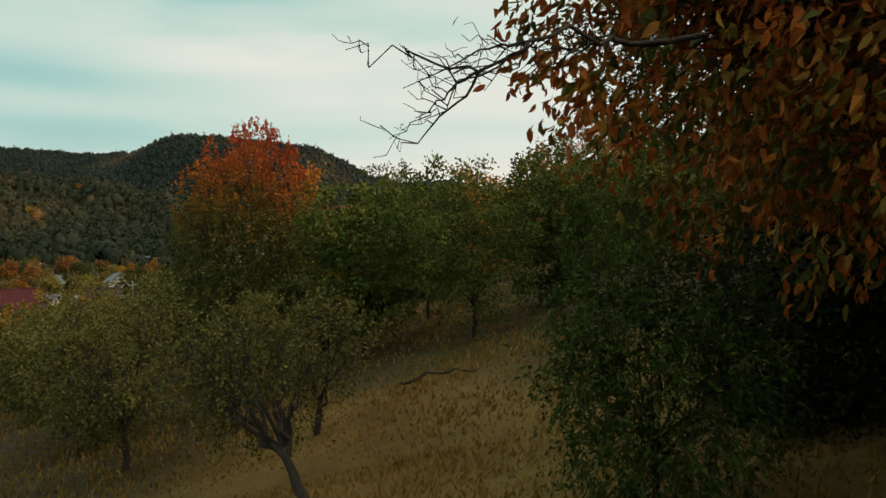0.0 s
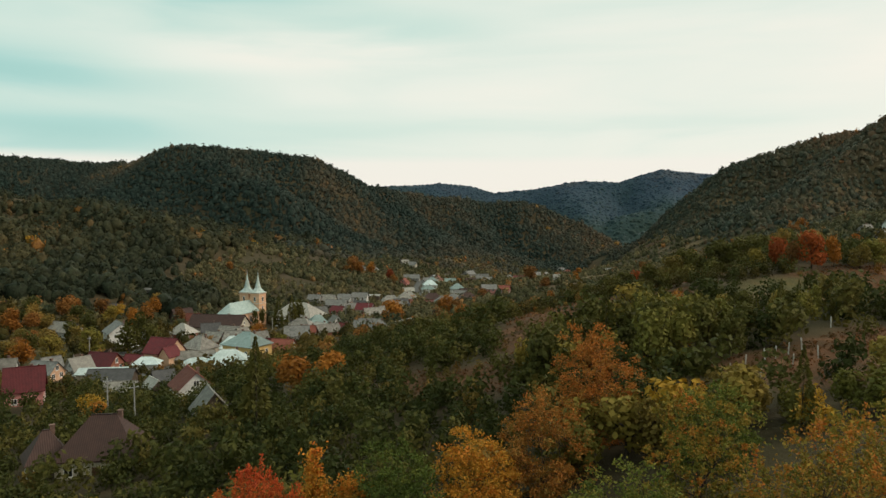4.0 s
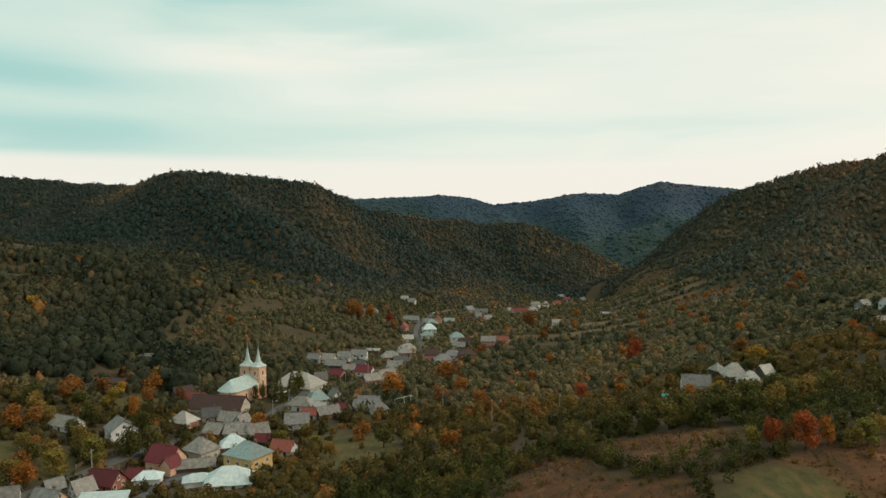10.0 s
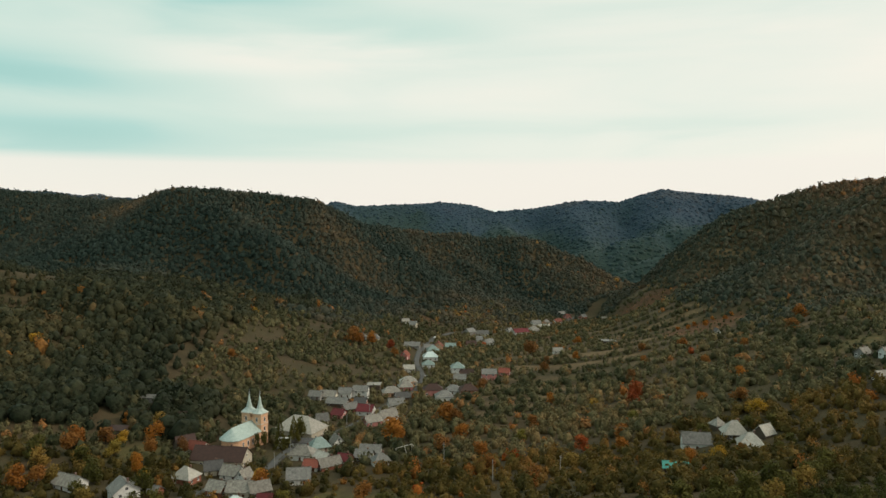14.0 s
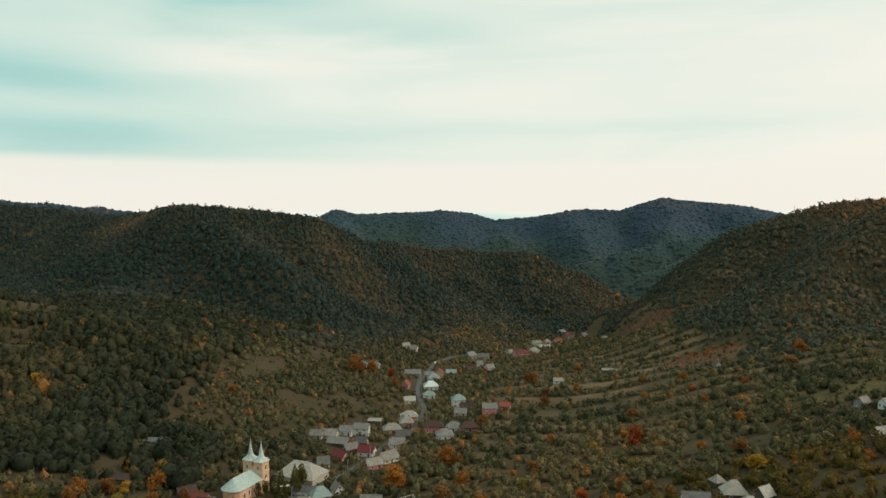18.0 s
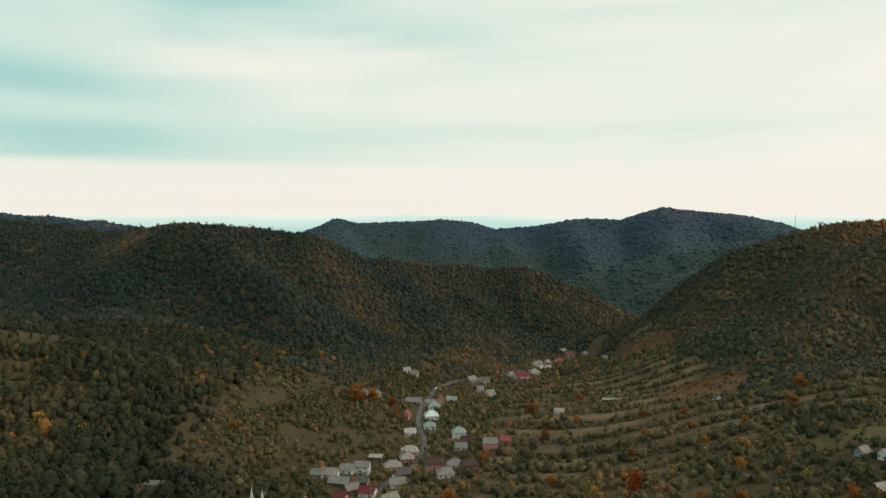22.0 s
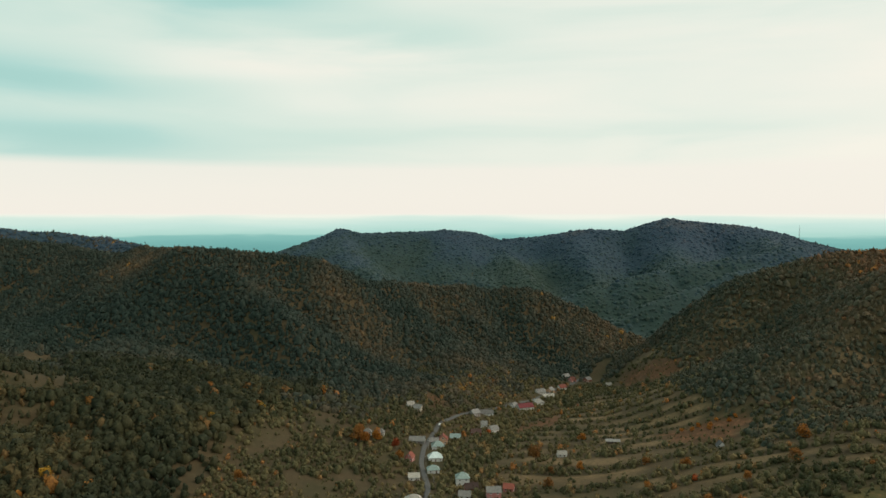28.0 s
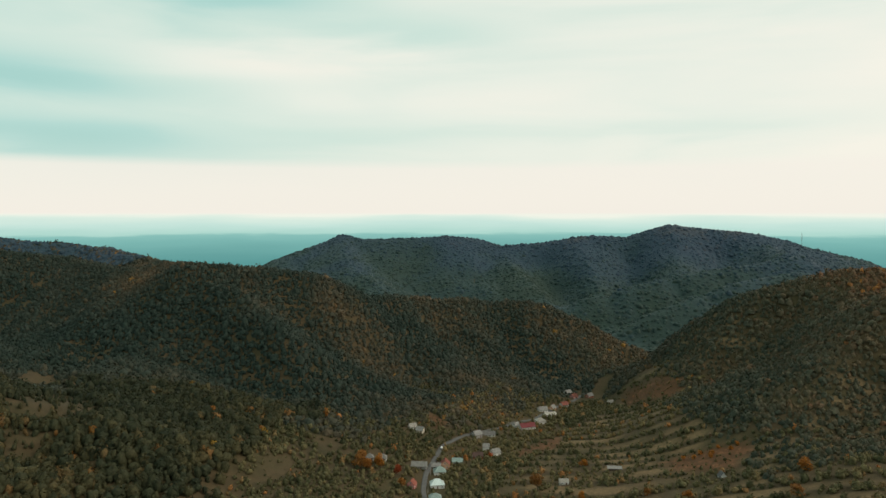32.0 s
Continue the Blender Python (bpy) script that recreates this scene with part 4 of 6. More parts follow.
# ---------------------------------------------------------------- woods
def jittered(x0, x1, y0, y1, step, rng):
    gx, gy = np.meshgrid(np.arange(x0, x1, step), np.arange(y0, y1, step))
    gx = gx + rng.uniform(-0.48, 0.48, gx.shape) * step
    gy = gy + rng.uniform(-0.48, 0.48, gy.shape) * step
    return gx.ravel(), gy.ravel()


def dome(sides, rings):
    """A rounded crown shell of several rings and a top, open below."""
    v = [(r * math.cos(6.2832 * (i + 0.5 * k) / sides), r * math.sin(6.2832 * (i + 0.5 * k) / sides), 2 * z - 1) for k, (z, r) in enumerate(rings) for i in range(sides)]
    v.append((0, 0, 1))
    f = []
    for k in range(len(rings) - 1):
        for i in range(sides):
            a, b = k * sides + i, k * sides + (i + 1) % sides
            c, d = a + sides, b + sides
            f += [(a, b, c), (b, d, c)]
    n = len(rings) - 1
    f += [(n * sides + i, n * sides + (i + 1) % sides, (n + 1) * sides) for i in range(sides)]
    return np.array(v, float), np.array(f)


ROUND_CROWN = dome(6, [(0.02, 0.72), (0.36, 1.0), (0.78, 0.66)])
PLAIN_CROWN = dome(5, [(0.0, 0.95), (0.6, 0.82)])


def blob_crowns(x, y, z, r, hgt, rng, shell=ROUND_CROWN, rough=0.24):
    """Lumpy crowns, one shell per tree."""
    V, F = shell
    n, m = len(x), len(V)
    k = 1 + rng.normal(0, rough, (n, m)).clip(-0.45, 0.5)
    a = rng.uniform(0, 6.28, n)
    c, s = np.cos(a)[:, None], np.sin(a)[:, None]
    vx, vy = (V[:, 0] * c - V[:, 1] * s) * k, (V[:, 0] * s + V[:, 1] * c) * k
    vz = V[:, 2] + rng.normal(0, rough * 0.5, (n, m))
    out = np.stack([x[:, None] + vx * r[:, None], y[:, None] + vy * r[:, None], z[:, None] + hgt[:, None] * (0.5 + 0.5 * vz)], -1)
    faces = (F[None] + (np.arange(n) * m)[:, None, None]).reshape(-1, 3)
    return out.reshape(-1, 3), faces


def leafy_crowns(x, y, z, r, hgt, leaves, size, rng, cone=None, wild=1.0):
    """Crowns of many loose leaf sprays on lumpy shells."""
    n = len(x)
    lobes = 7
    la = rng.uniform(0, 6.28, (n, lobes))
    lz = rng.uniform(0.16, 0.85, (n, lobes))
    lr = rng.uniform(0.25, 0.6, (n, lobes)) * np.sqrt(np.clip(1.25 - lz, 0.1, 1))
    pick = rng.integers(0, lobes, (n, leaves))
    take = lambda q: np.take_along_axis(q, pick, 1)
    d = rng.normal(size=(n, leaves, 3))
    d /= np.linalg.norm(d, axis=-1, keepdims=True)
    rad = rng.uniform(0.55, 1.05, (n, leaves)) * 0.52
    cx = take(lr) * np.cos(take(la)) + d[..., 0] * rad
    cy = take(lr) * np.sin(take(la)) + d[..., 1] * rad
    cz = np.clip(take(lz) + d[..., 2] * rad * 0.55, 0.03, 1.1)
    if cone is not None:
        squeeze = np.where(cone[:, None], np.clip(1.15 - cz, 0.06, 1) * 1.1, 1.0)
        cx, cy = cx * squeeze, cy * squeeze
    C = np.stack([x[:, None] + cx * r[:, None], y[:, None] + cy * r[:, None], z[:, None] + cz * hgt[:, None]], -1)
    s = (rng.uniform(0.6, 1.4, (n, leaves)) * np.broadcast_to(np.asarray(size), (n,))[:, None])[..., None]
    u = d + rng.normal(0, 0.7 * wild, d.shape)
    u = np.cross(u, rng.normal(size=d.shape))
    u /= np.linalg.norm(u, axis=-1, keepdims=True)
    w = np.cross(u, d + rng.normal(0, 0.5 * wild, d.shape))
    w /= np.linalg.norm(w, axis=-1, keepdims=True) + 1e-6
    q = np.stack([C - u * s, C + w * s * 0.6, C + u * s, C - w * s * 0.6], 2)
    v = q.reshape(-1, 3)
    faces = np.arange(len(v)).reshape(-1, 4)
    return v, faces


def forest(name, x, y, r, hgt, tone, mat, label, seed, leaves=12, spray=0.24, wild=0.6, category="forest", lift=-0.5, shell=ROUND_CROWN, core=0.64):
    """Tree crowns as lumpy shells set with leaf sprays."""
    rng = np.random.default_rng(seed)
    z = ground(x, y) + lift
    v, f = blob_crowns(x, y, z, core * r, (0.5 + 0.5 * core) * hgt, rng, shell, 0.34)
    per = len(f) // len(x)
    lv, lf = leafy_crowns(x, y, z + 0.06 * hgt, 1.06 * r, hgt, leaves, np.minimum(spray * r, 1.5), rng, None, wild)
    lf = np.concatenate([lf[:, [0, 1, 2]], lf[:, [0, 2, 3]]]) + len(v)
    t = np.concatenate([np.repeat(tone, per), np.tile(np.repeat(np.clip(tone + 0.04, 0, 1), leaves), 2)])
    me = raw_mesh(name, np.concatenate([v, lv]), np.concatenate([f, lf]), [mat], t)
    me.polygons.foreach_set("use_smooth", np.arange(len(t)) < len(f))
    ob = new(name, me)
    return tagged(ob, label, category, kind="stuff")


def build_far_woods():
    rng = np.random.default_rng(21)
    # far range: one uneven canopy
    nx, ny = 170, 95
    gx, gy = np.meshgrid(np.linspace(-1100, 1350, nx), np.linspace(1330, 2570, ny))
    gz = ground(gx, gy) + 4.6
    i = np.arange(nx * ny).reshape(ny, nx)
    f = np.stack([i[:-1, :-1], i[:-1, 1:], i[1:, 1:], i[1:, :-1]], -1).reshape(-1, 4)
    f = np.concatenate([f[:, [0, 1, 2]], f[:, [0, 2, 3]]])
    x, y = jittered(-1080, 1340, 1340, 2500, 10.4, rng)
    keep = np.abs(x) < 0.62 * y + 40
    x, y = x[keep], y[keep]
    z = ground(x, y)
    r = 5.4 * np.exp(rng.normal(0, 0.3, len(x))).clip(0.5, 1.7)
    v, cf = blob_crowns(x, y, z, r, 5.2 + r * rng.uniform(0.1, 0.6, len(x)), rng, PLAIN_CROWN)
    # bluer with height: the painted haze deepens towards the crest
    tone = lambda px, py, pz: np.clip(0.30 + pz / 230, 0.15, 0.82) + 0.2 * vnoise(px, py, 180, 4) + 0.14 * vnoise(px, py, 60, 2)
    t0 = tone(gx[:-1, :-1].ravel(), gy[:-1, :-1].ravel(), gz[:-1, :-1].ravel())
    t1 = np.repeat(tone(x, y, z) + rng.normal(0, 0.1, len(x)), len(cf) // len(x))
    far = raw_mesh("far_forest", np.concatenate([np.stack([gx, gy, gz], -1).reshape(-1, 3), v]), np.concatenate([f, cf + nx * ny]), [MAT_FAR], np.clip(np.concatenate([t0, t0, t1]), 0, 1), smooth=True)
    tagged(new("far_forest", far), "dark green woods covering the distant mountain range, painted haze-blue", "forest", kind="stuff")
    # hill across the valley
    x, y = jittered(-1250, 330, 640, 1640, 5.2, rng)
    h = ground(x, y)
    d, base = along(AXIS, x, y)
    ax = np.interp(y, [p[1] for p in AXIS], [p[0] for p in AXIS])
    edge = (h - base) - (np.where(y > 730, 5, 14) + 8 * vnoise(x, y, 90, 5))
    keep = ((x < ax) | (y > 940)) & (d > np.where(y > 1000, 3, np.where(y > 940, 10, 36))) & (edge > rng.uniform(-3, 7, len(x))) & (y > 640 + 60 * vnoise(x, y, 120, 3) + np.clip((-250 - x) * 0.1, 0, 80)) & ((y < 1150) | (x < -400) | (x > -60)) & (y < 1230 + np.clip(-x - 300, 0, 400)) & (np.abs(x) < 0.64 * y + 30) & ~open_land(x, y)
    x, y = x[keep], y[keep]
    # darker tones along the hollows paint in their shade
    hollow_shade = np.max([np.exp(-(along(line, x, y)[0] / (1.5 * wide)) ** 2) for line, _, wide in HOLLOWS], axis=0)
    tone = 0.41 - 0.32 * hollow_shade + 0.30 * vnoise(x, y, 120, 1) + 0.17 * vnoise(x, y, 38, 2) + rng.normal(0, 0.08, len(x)) + 0.35 * (rng.random(len(x)) < 0.02)
    r = 3.5 * np.exp(rng.normal(0, 0.32, len(x)) + 0.22 * vnoise(x, y, 55, 3)).clip(0.45, 1.9)
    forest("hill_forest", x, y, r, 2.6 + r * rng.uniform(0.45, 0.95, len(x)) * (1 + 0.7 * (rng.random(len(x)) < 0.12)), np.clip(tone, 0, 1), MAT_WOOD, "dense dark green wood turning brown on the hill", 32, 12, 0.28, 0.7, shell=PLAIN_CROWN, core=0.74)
    # steep hill on the sunny side
    x, y = jittered(180, 760, 480, 1160, 4.8, rng)
    h = ground(x, y)
    edge = h - (np.where(y > 700, -16, 2) + 9 * vnoise(x, y, 80, 2))
    keep = ((x > 215) & (edge > rng.uniform(-12, 12, len(x))) & ~open_land(x, y)) | ((x > 200) & (y > 945) & (h > -76) & (along(AXIS, x, y)[0] > np.where(y > 1000, 3, 10)))
    keep &= np.abs(x) < 0.64 * y + 30
    x, y = x[keep], y[keep]
    tone = 0.40 + 0.26 * np.clip((x - 330) / 130, 0, 1) + 0.26 * vnoise(x, y, 100, 4) + 0.17 * vnoise(x, y, 34, 1) + rng.normal(0, 0.11, len(x)) + 0.3 * (rng.random(len(x)) < 0.03)
    r = 3.0 * np.exp(rng.normal(0, 0.32, len(x)) + 0.2 * vnoise(x, y, 50, 3)).clip(0.45, 1.9)
    forest("hillside_forest", x, y, r, 2.4 + r * rng.uniform(0.45, 0.95, len(x)) * (1 + 0.7 * (rng.random(len(x)) < 0.12)), np.clip(tone, 0, 1), MAT_RUSSET_WOOD, "mixed green and russet wood on the steep hillside", 33, 14, 0.28, 0.7, shell=PLAIN_CROWN, core=0.74)


# ---------------------------------------------------------------- shrubs and orchards
def clear_of_buildings(x, y, extra=0.0):
    ok = np.ones(len(x), bool)
    for fx, fy, r in FOOT:
        ok &= np.hypot(x - fx, y - fy) > r + extra
    d, _ = along([(a, b, 0) for a, b in ROAD], x, y)
    return ok & (d > 3.2)


def from_village(x, y):
    d = np.full(len(x), 1e9)
    for fx, fy, r in FOOT:
        d = np.minimum(d, np.hypot(x - fx, y - fy) - r)
    return d


def open_land(x, y):
    g, b, p = cover(x, y)
    bare = np.zeros(np.shape(x), bool)
    for poly in CLEARINGS:
        bare |= in_poly(x, y, poly)
    return g | b | p | bare


build_far_woods()


def build_scrub():
    rng = np.random.default_rng(55)
    x, y = jittered(-560, 480, 168, 930, 4.0, rng)
    h = ground(x, y)
    _, base = along(AXIS, x, y)
    ax = np.interp(y, [p[1] for p in AXIS], [p[0] for p in AXIS])
    inview = (np.abs(x) < 0.63 * y + 20) & ~((x > 232) & (y > 480) & (h > np.where(y > 700, -6, 12))) & ~((y > 700) & (x < ax) & (h - base > 20))
    patch = vnoise(x, y, 45, 2) * 0.6 + vnoise(x, y, 17, 4) * 0.4
    dens = 0.8 + 0.7 * patch
    right = (x > ax + 45) & (y > 330)
    band = np.mod(strips(x, y), 1.0)
    terrace = np.where((band < 0.36) | (band > 0.97), 1.3, 0.07 + 0.6 * (vnoise(x, y, 55, 3) > 0.3))
    far = np.clip((y - 320) / 130, 0, 1)
    dens = np.where(right, dens * (1 - far) + terrace * far, dens)
    pasture = (x < ax - 25) & (y > 400) & (y < 660) & (x > -158)
    dens = np.where(pasture, 1.15 + 1.1 * patch, dens)
    darkwood = (x < -120) & (y > 330) & ~pasture
    dens = np.where(darkwood, 1.12 + 1.1 * vnoise(x, y, 75, 4) + 0.6 * patch, dens)
    v = from_village(x, y)
    dens = np.where(v < 22, 0.72 + 0.3 * patch, dens)
    dens = np.where(open_land(x, y), np.where(y > 300, 0.42, 0.07), dens)
    dens = np.where(y > 330, dens * 0.72, dens)
    keep = inview & (rng.random(len(x)) < dens) & clear_of_buildings(x, y, 0.7)
    x, y, h, v, right, pasture, darkwood = (q[keep] for q in (x, y, h, v, right, pasture, darkwood))
    r = rng.uniform(1.3, 3.0, len(x)) * np.exp(rng.normal(0, 0.2, len(x)))
    r = np.where(rng.random(len(x)) < 0.12, r * 1.45, r) * np.where(y > 330, np.where(right & (y > 470), 0.9, 1.2), 1.0)
    r = np.where(v < 3.5, r * 0.72, r)
    r = np.where(right & (y > 430), r * rng.uniform(0.7, 1.2, len(x)), r)
    r = np.where(pasture, r * 0.85, r)
    r = np.minimum(np.where(open_land(x, y), 0.55 * r, r), 4.0)
    hg = r * rng.uniform(1.2, 1.9, len(x))
    tone = 0.24 + 0.2 * vnoise(x, y, 60, 5) + rng.normal(0, 0.1, len(x)) + 0.45 * (rng.random(len(x)) < 0.05)
    tone = np.clip(np.where(right, tone + 0.07, np.where(x > -40, tone + 0.03, tone)), 0, 1)
    for i, (name, label, m, leaves, spray) in enumerate((
            ("valley_scrub", "gardens full of shrubs and fruit trees in autumn colours", ~darkwood & (y < 300), 84, 0.17),
            ("orchard_scrub", "scattered fruit trees and shrubs between village and slopes", ~darkwood & (y >= 300) & (y < 480), 46, 0.2),
            ("slope_scrub", "rows of hedges and shrubs on the grassy terraced slopes", ~darkwood & (y >= 480), 24, 0.26))):
        forest(name, x[m], y[m], r[m], hg[m], tone[m], MAT_LEAF if i == 0 else MAT_SLOPE, label, 70 + i, leaves, spray, 0.75, "shrubs", -0.25)
    # copses of tall rounded trees on the shady side
    m = darkwood
    x, y = x[m], y[m]
    r = np.where(open_land(x, y), 0.45, 1.0) * 4.2 * np.exp(rng.normal(0, 0.3, len(x)) + 0.25 * vnoise(x, y, 60, 1)).clip(0.5, 1.6)
    tone = np.clip(0.24 + 0.26 * vnoise(x, y, 70, 5) + rng.normal(0, 0.14, len(x)) + 0.5 * (rng.random(len(x)) < 0.015), 0, 1)
    forest("copse", x, y, r, 2.5 + r * rng.uniform(0.9, 1.6, len(x)), tone, MAT_COPSE, "copses of dark rounded trees on the shady slope", 75, 34, 0.2, 0.8, core=0.74)


build_scrub()


# ---------------------------------------------------------------- single trees
LEAF_SETS = {
    "green": [(0.0, (0.129, 0.124, 0.028)), (0.6, (0.196, 0.167, 0.037)), (1.0, (0.280, 0.194, 0.042))],
    "dark": [(0.0, (0.072, 0.071, 0.019)), (1.0, (0.121, 0.108, 0.028))],
    "olive": [(0.0, (0.168, 0.127, 0.033)), (1.0, (0.291, 0.178, 0.046))],
    "yellow": [(0.0, (0.314, 0.194, 0.028)), (1.0, (0.515, 0.292, 0.035))],
    "orange": [(0.0, (0.28, 0.108, 0.024)), (1.0, (0.45, 0.18, 0.030))],
    "red": [(0.0, (0.24, 0.050, 0.020)), (1.0, (0.38, 0.095, 0.026))],
    "brown": [(0.0, (0.179, 0.084, 0.030)), (1.0, (0.314, 0.135, 0.035))],
}
LEAF_MATS = {k: foliage("leaf_" + k, v, per_object=True) for k, v in LEAF_SETS.items()}


def tubes(segs, sides=5):
    """Tapered tubes for segments of start, end and two radii."""
    p0 = np.array([s[0] for s in segs], float)
    p1 = np.array([s[1] for s in segs], float)
    r0 = np.array([s[2] for s in segs])[:, None, None]
    r1 = np.array([s[3] for s in segs])[:, None, None]
    d = p1 - p0
    d /= np.linalg.norm(d, axis=1, keepdims=True) + 1e-9
    ref = np.where(np.abs(d[:, 2:3]) < 0.9, np.array([[0, 0, 1.0]]), np.array([[1.0, 0, 0]]))
    u = np.cross(d, ref)
    u /= np.linalg.norm(u, axis=1, keepdims=True)
    w = np.cross(d, u)
    a = np.arange(sides) * 2 * np.pi / sides
    ring = np.cos(a)[None, :, None] * u[:, None] + np.sin(a)[None, :, None] * w[:, None]
    v = np.stack([p0[:, None] + ring * r0, p1[:, None] + ring * r1], 1).reshape(-1, 3)
    i = np.arange(sides)
    f = np.stack([i, (i + 1) % sides, sides + (i + 1) % sides, sides + i], -1)
    faces = (f[None] + (np.arange(len(segs)) * 2 * sides)[:, None, None]).reshape(-1, 4)
    return v, faces


def bend(a, b, n, sag, rng, r0, r1, wob=0.08):
    """A wavering limb from a to b in n pieces."""
    a, b = np.array(a, float), np.array(b, float)
    t = np.linspace(0, 1, n + 1)[:, None]
    p = a + (b - a) * t + np.array([0, 0, 1.0]) * (sag * 4 * t * (1 - t))
    p[1:-1] += rng.normal(0, wob * np.linalg.norm(b - a) / n, (n - 1, 3))
    rr = np.linspace(r0, r1, n + 1)
    return [(p[i], p[i + 1], rr[i], rr[i + 1]) for i in range(n)], p


def proto_tree(seed, conifer=False):
    """A unit tree, one metre high and about one metre across its half width."""
    rng = np.random.default_rng(seed)
    one = np.ones(1)
    if conifer:
        n = 800
        t = rng.uniform(0.02, 1.0, n) ** 0.8
        a = rng.uniform(0, 6.283, n)
        rad = (1.02 - t) * rng.uniform(0.55, 1.0, n) * (1 + 0.15 * np.sin(t * 40))
        c = np.stack([rad * np.cos(a), rad * np.sin(a), 0.06 + 0.94 * t - 0.05 * rad], -1)
        out = np.stack([np.cos(a), np.sin(a), -0.45 / 3 * np.ones(n)], -1)
        roll = rng.uniform(-1.2, 1.2, n)
        side = np.stack([-np.sin(a) * np.cos(roll), np.cos(a) * np.cos(roll), np.sin(roll) * 0.5], -1)
        s = rng.uniform(0.08, 0.18, n)[:, None] * (1.1 - t)[:, None] + 0.03
        zs = np.array([1, 1, 0.35])
        q = np.stack([c - out * s * zs, c + side * s * 0.55, c + out * s * 1.4 * zs, c - side * s * 0.55], 1)
        v, f = q.reshape(-1, 3), np.arange(4 * n).reshape(-1, 4)
    else:
        v, f = leafy_crowns(0 * one, 0 * one, 0.25 * one, one, 1.86 * one, 1000, 0.098, rng, None, 0.8)
        v[:, 2] /= 2.2
    segs = []
    if conifer:
        segs, _ = bend((0, 0, -0.05), (0, 0, 0.9), 4, 0, rng, 0.05, 0.01, 0.0)
    else:
        segs, p = bend((0, 0, -0.05), (rng.uniform(-0.1, 0.1), rng.uniform(-0.1, 0.1), 0.42), 4, 0, rng, 0.055, 0.035)
        for k in range(6):
            a = k * 1.05 + rng.uniform(-0.4, 0.4)
            s2, _ = bend(p[-1 - (k % 2)], (0.6 * math.cos(a), 0.6 * math.sin(a), rng.uniform(0.5, 0.9)), 4, 0.04, rng, 0.03, 0.006)
            segs += s2
    tv, tf = tubes(segs, 4)
    return raw_mesh("trunk", tv, tf, [MAT_BARK], smooth=True), v, f


PROTOS = [proto_tree(300 + i) for i in range(4)] + [proto_tree(320, True)]
CROWN_CACHE = {}


def crown_mesh(k, colour):
    if (k, colour) not in CROWN_CACHE:
        _, v, f = PROTOS[k]
        CROWN_CACHE[(k, colour)] = raw_mesh("crown", v, f, [LEAF_MATS[colour]])
    return CROWN_CACHE[(k, colour)]


TREE_WORDS = {"green": "leafy green tree beginning to turn", "dark": "dark green dense tree", "olive": "olive-brown autumn tree", "yellow": "yellow autumn tree",
              "orange": "bright orange autumn tree", "red": "deep red autumn tree", "brown": "russet brown autumn tree"}
TREES = []


def tree(x, y, height, r, colour, k=0, turn=0.0, near="standing among shrubs"):
    top = new("tree")
    z = float(ground(x, y))
    top.matrix_basis = pose(x, y, z - 0.1, 0, 0, turn)
    s = Matrix.Diagonal((r, r, height, 1))
    shared("trunk", PROTOS[k][0], top, s)
    shared("crown", crown_mesh(k, colour), top, s)
    word = "dark green spruce with drooping boughs" if k == 4 else TREE_WORDS[colour]
    tagged(top, f"{word} {near}", "tree", "valley trees")
    TREES.append((x, y))
    return top


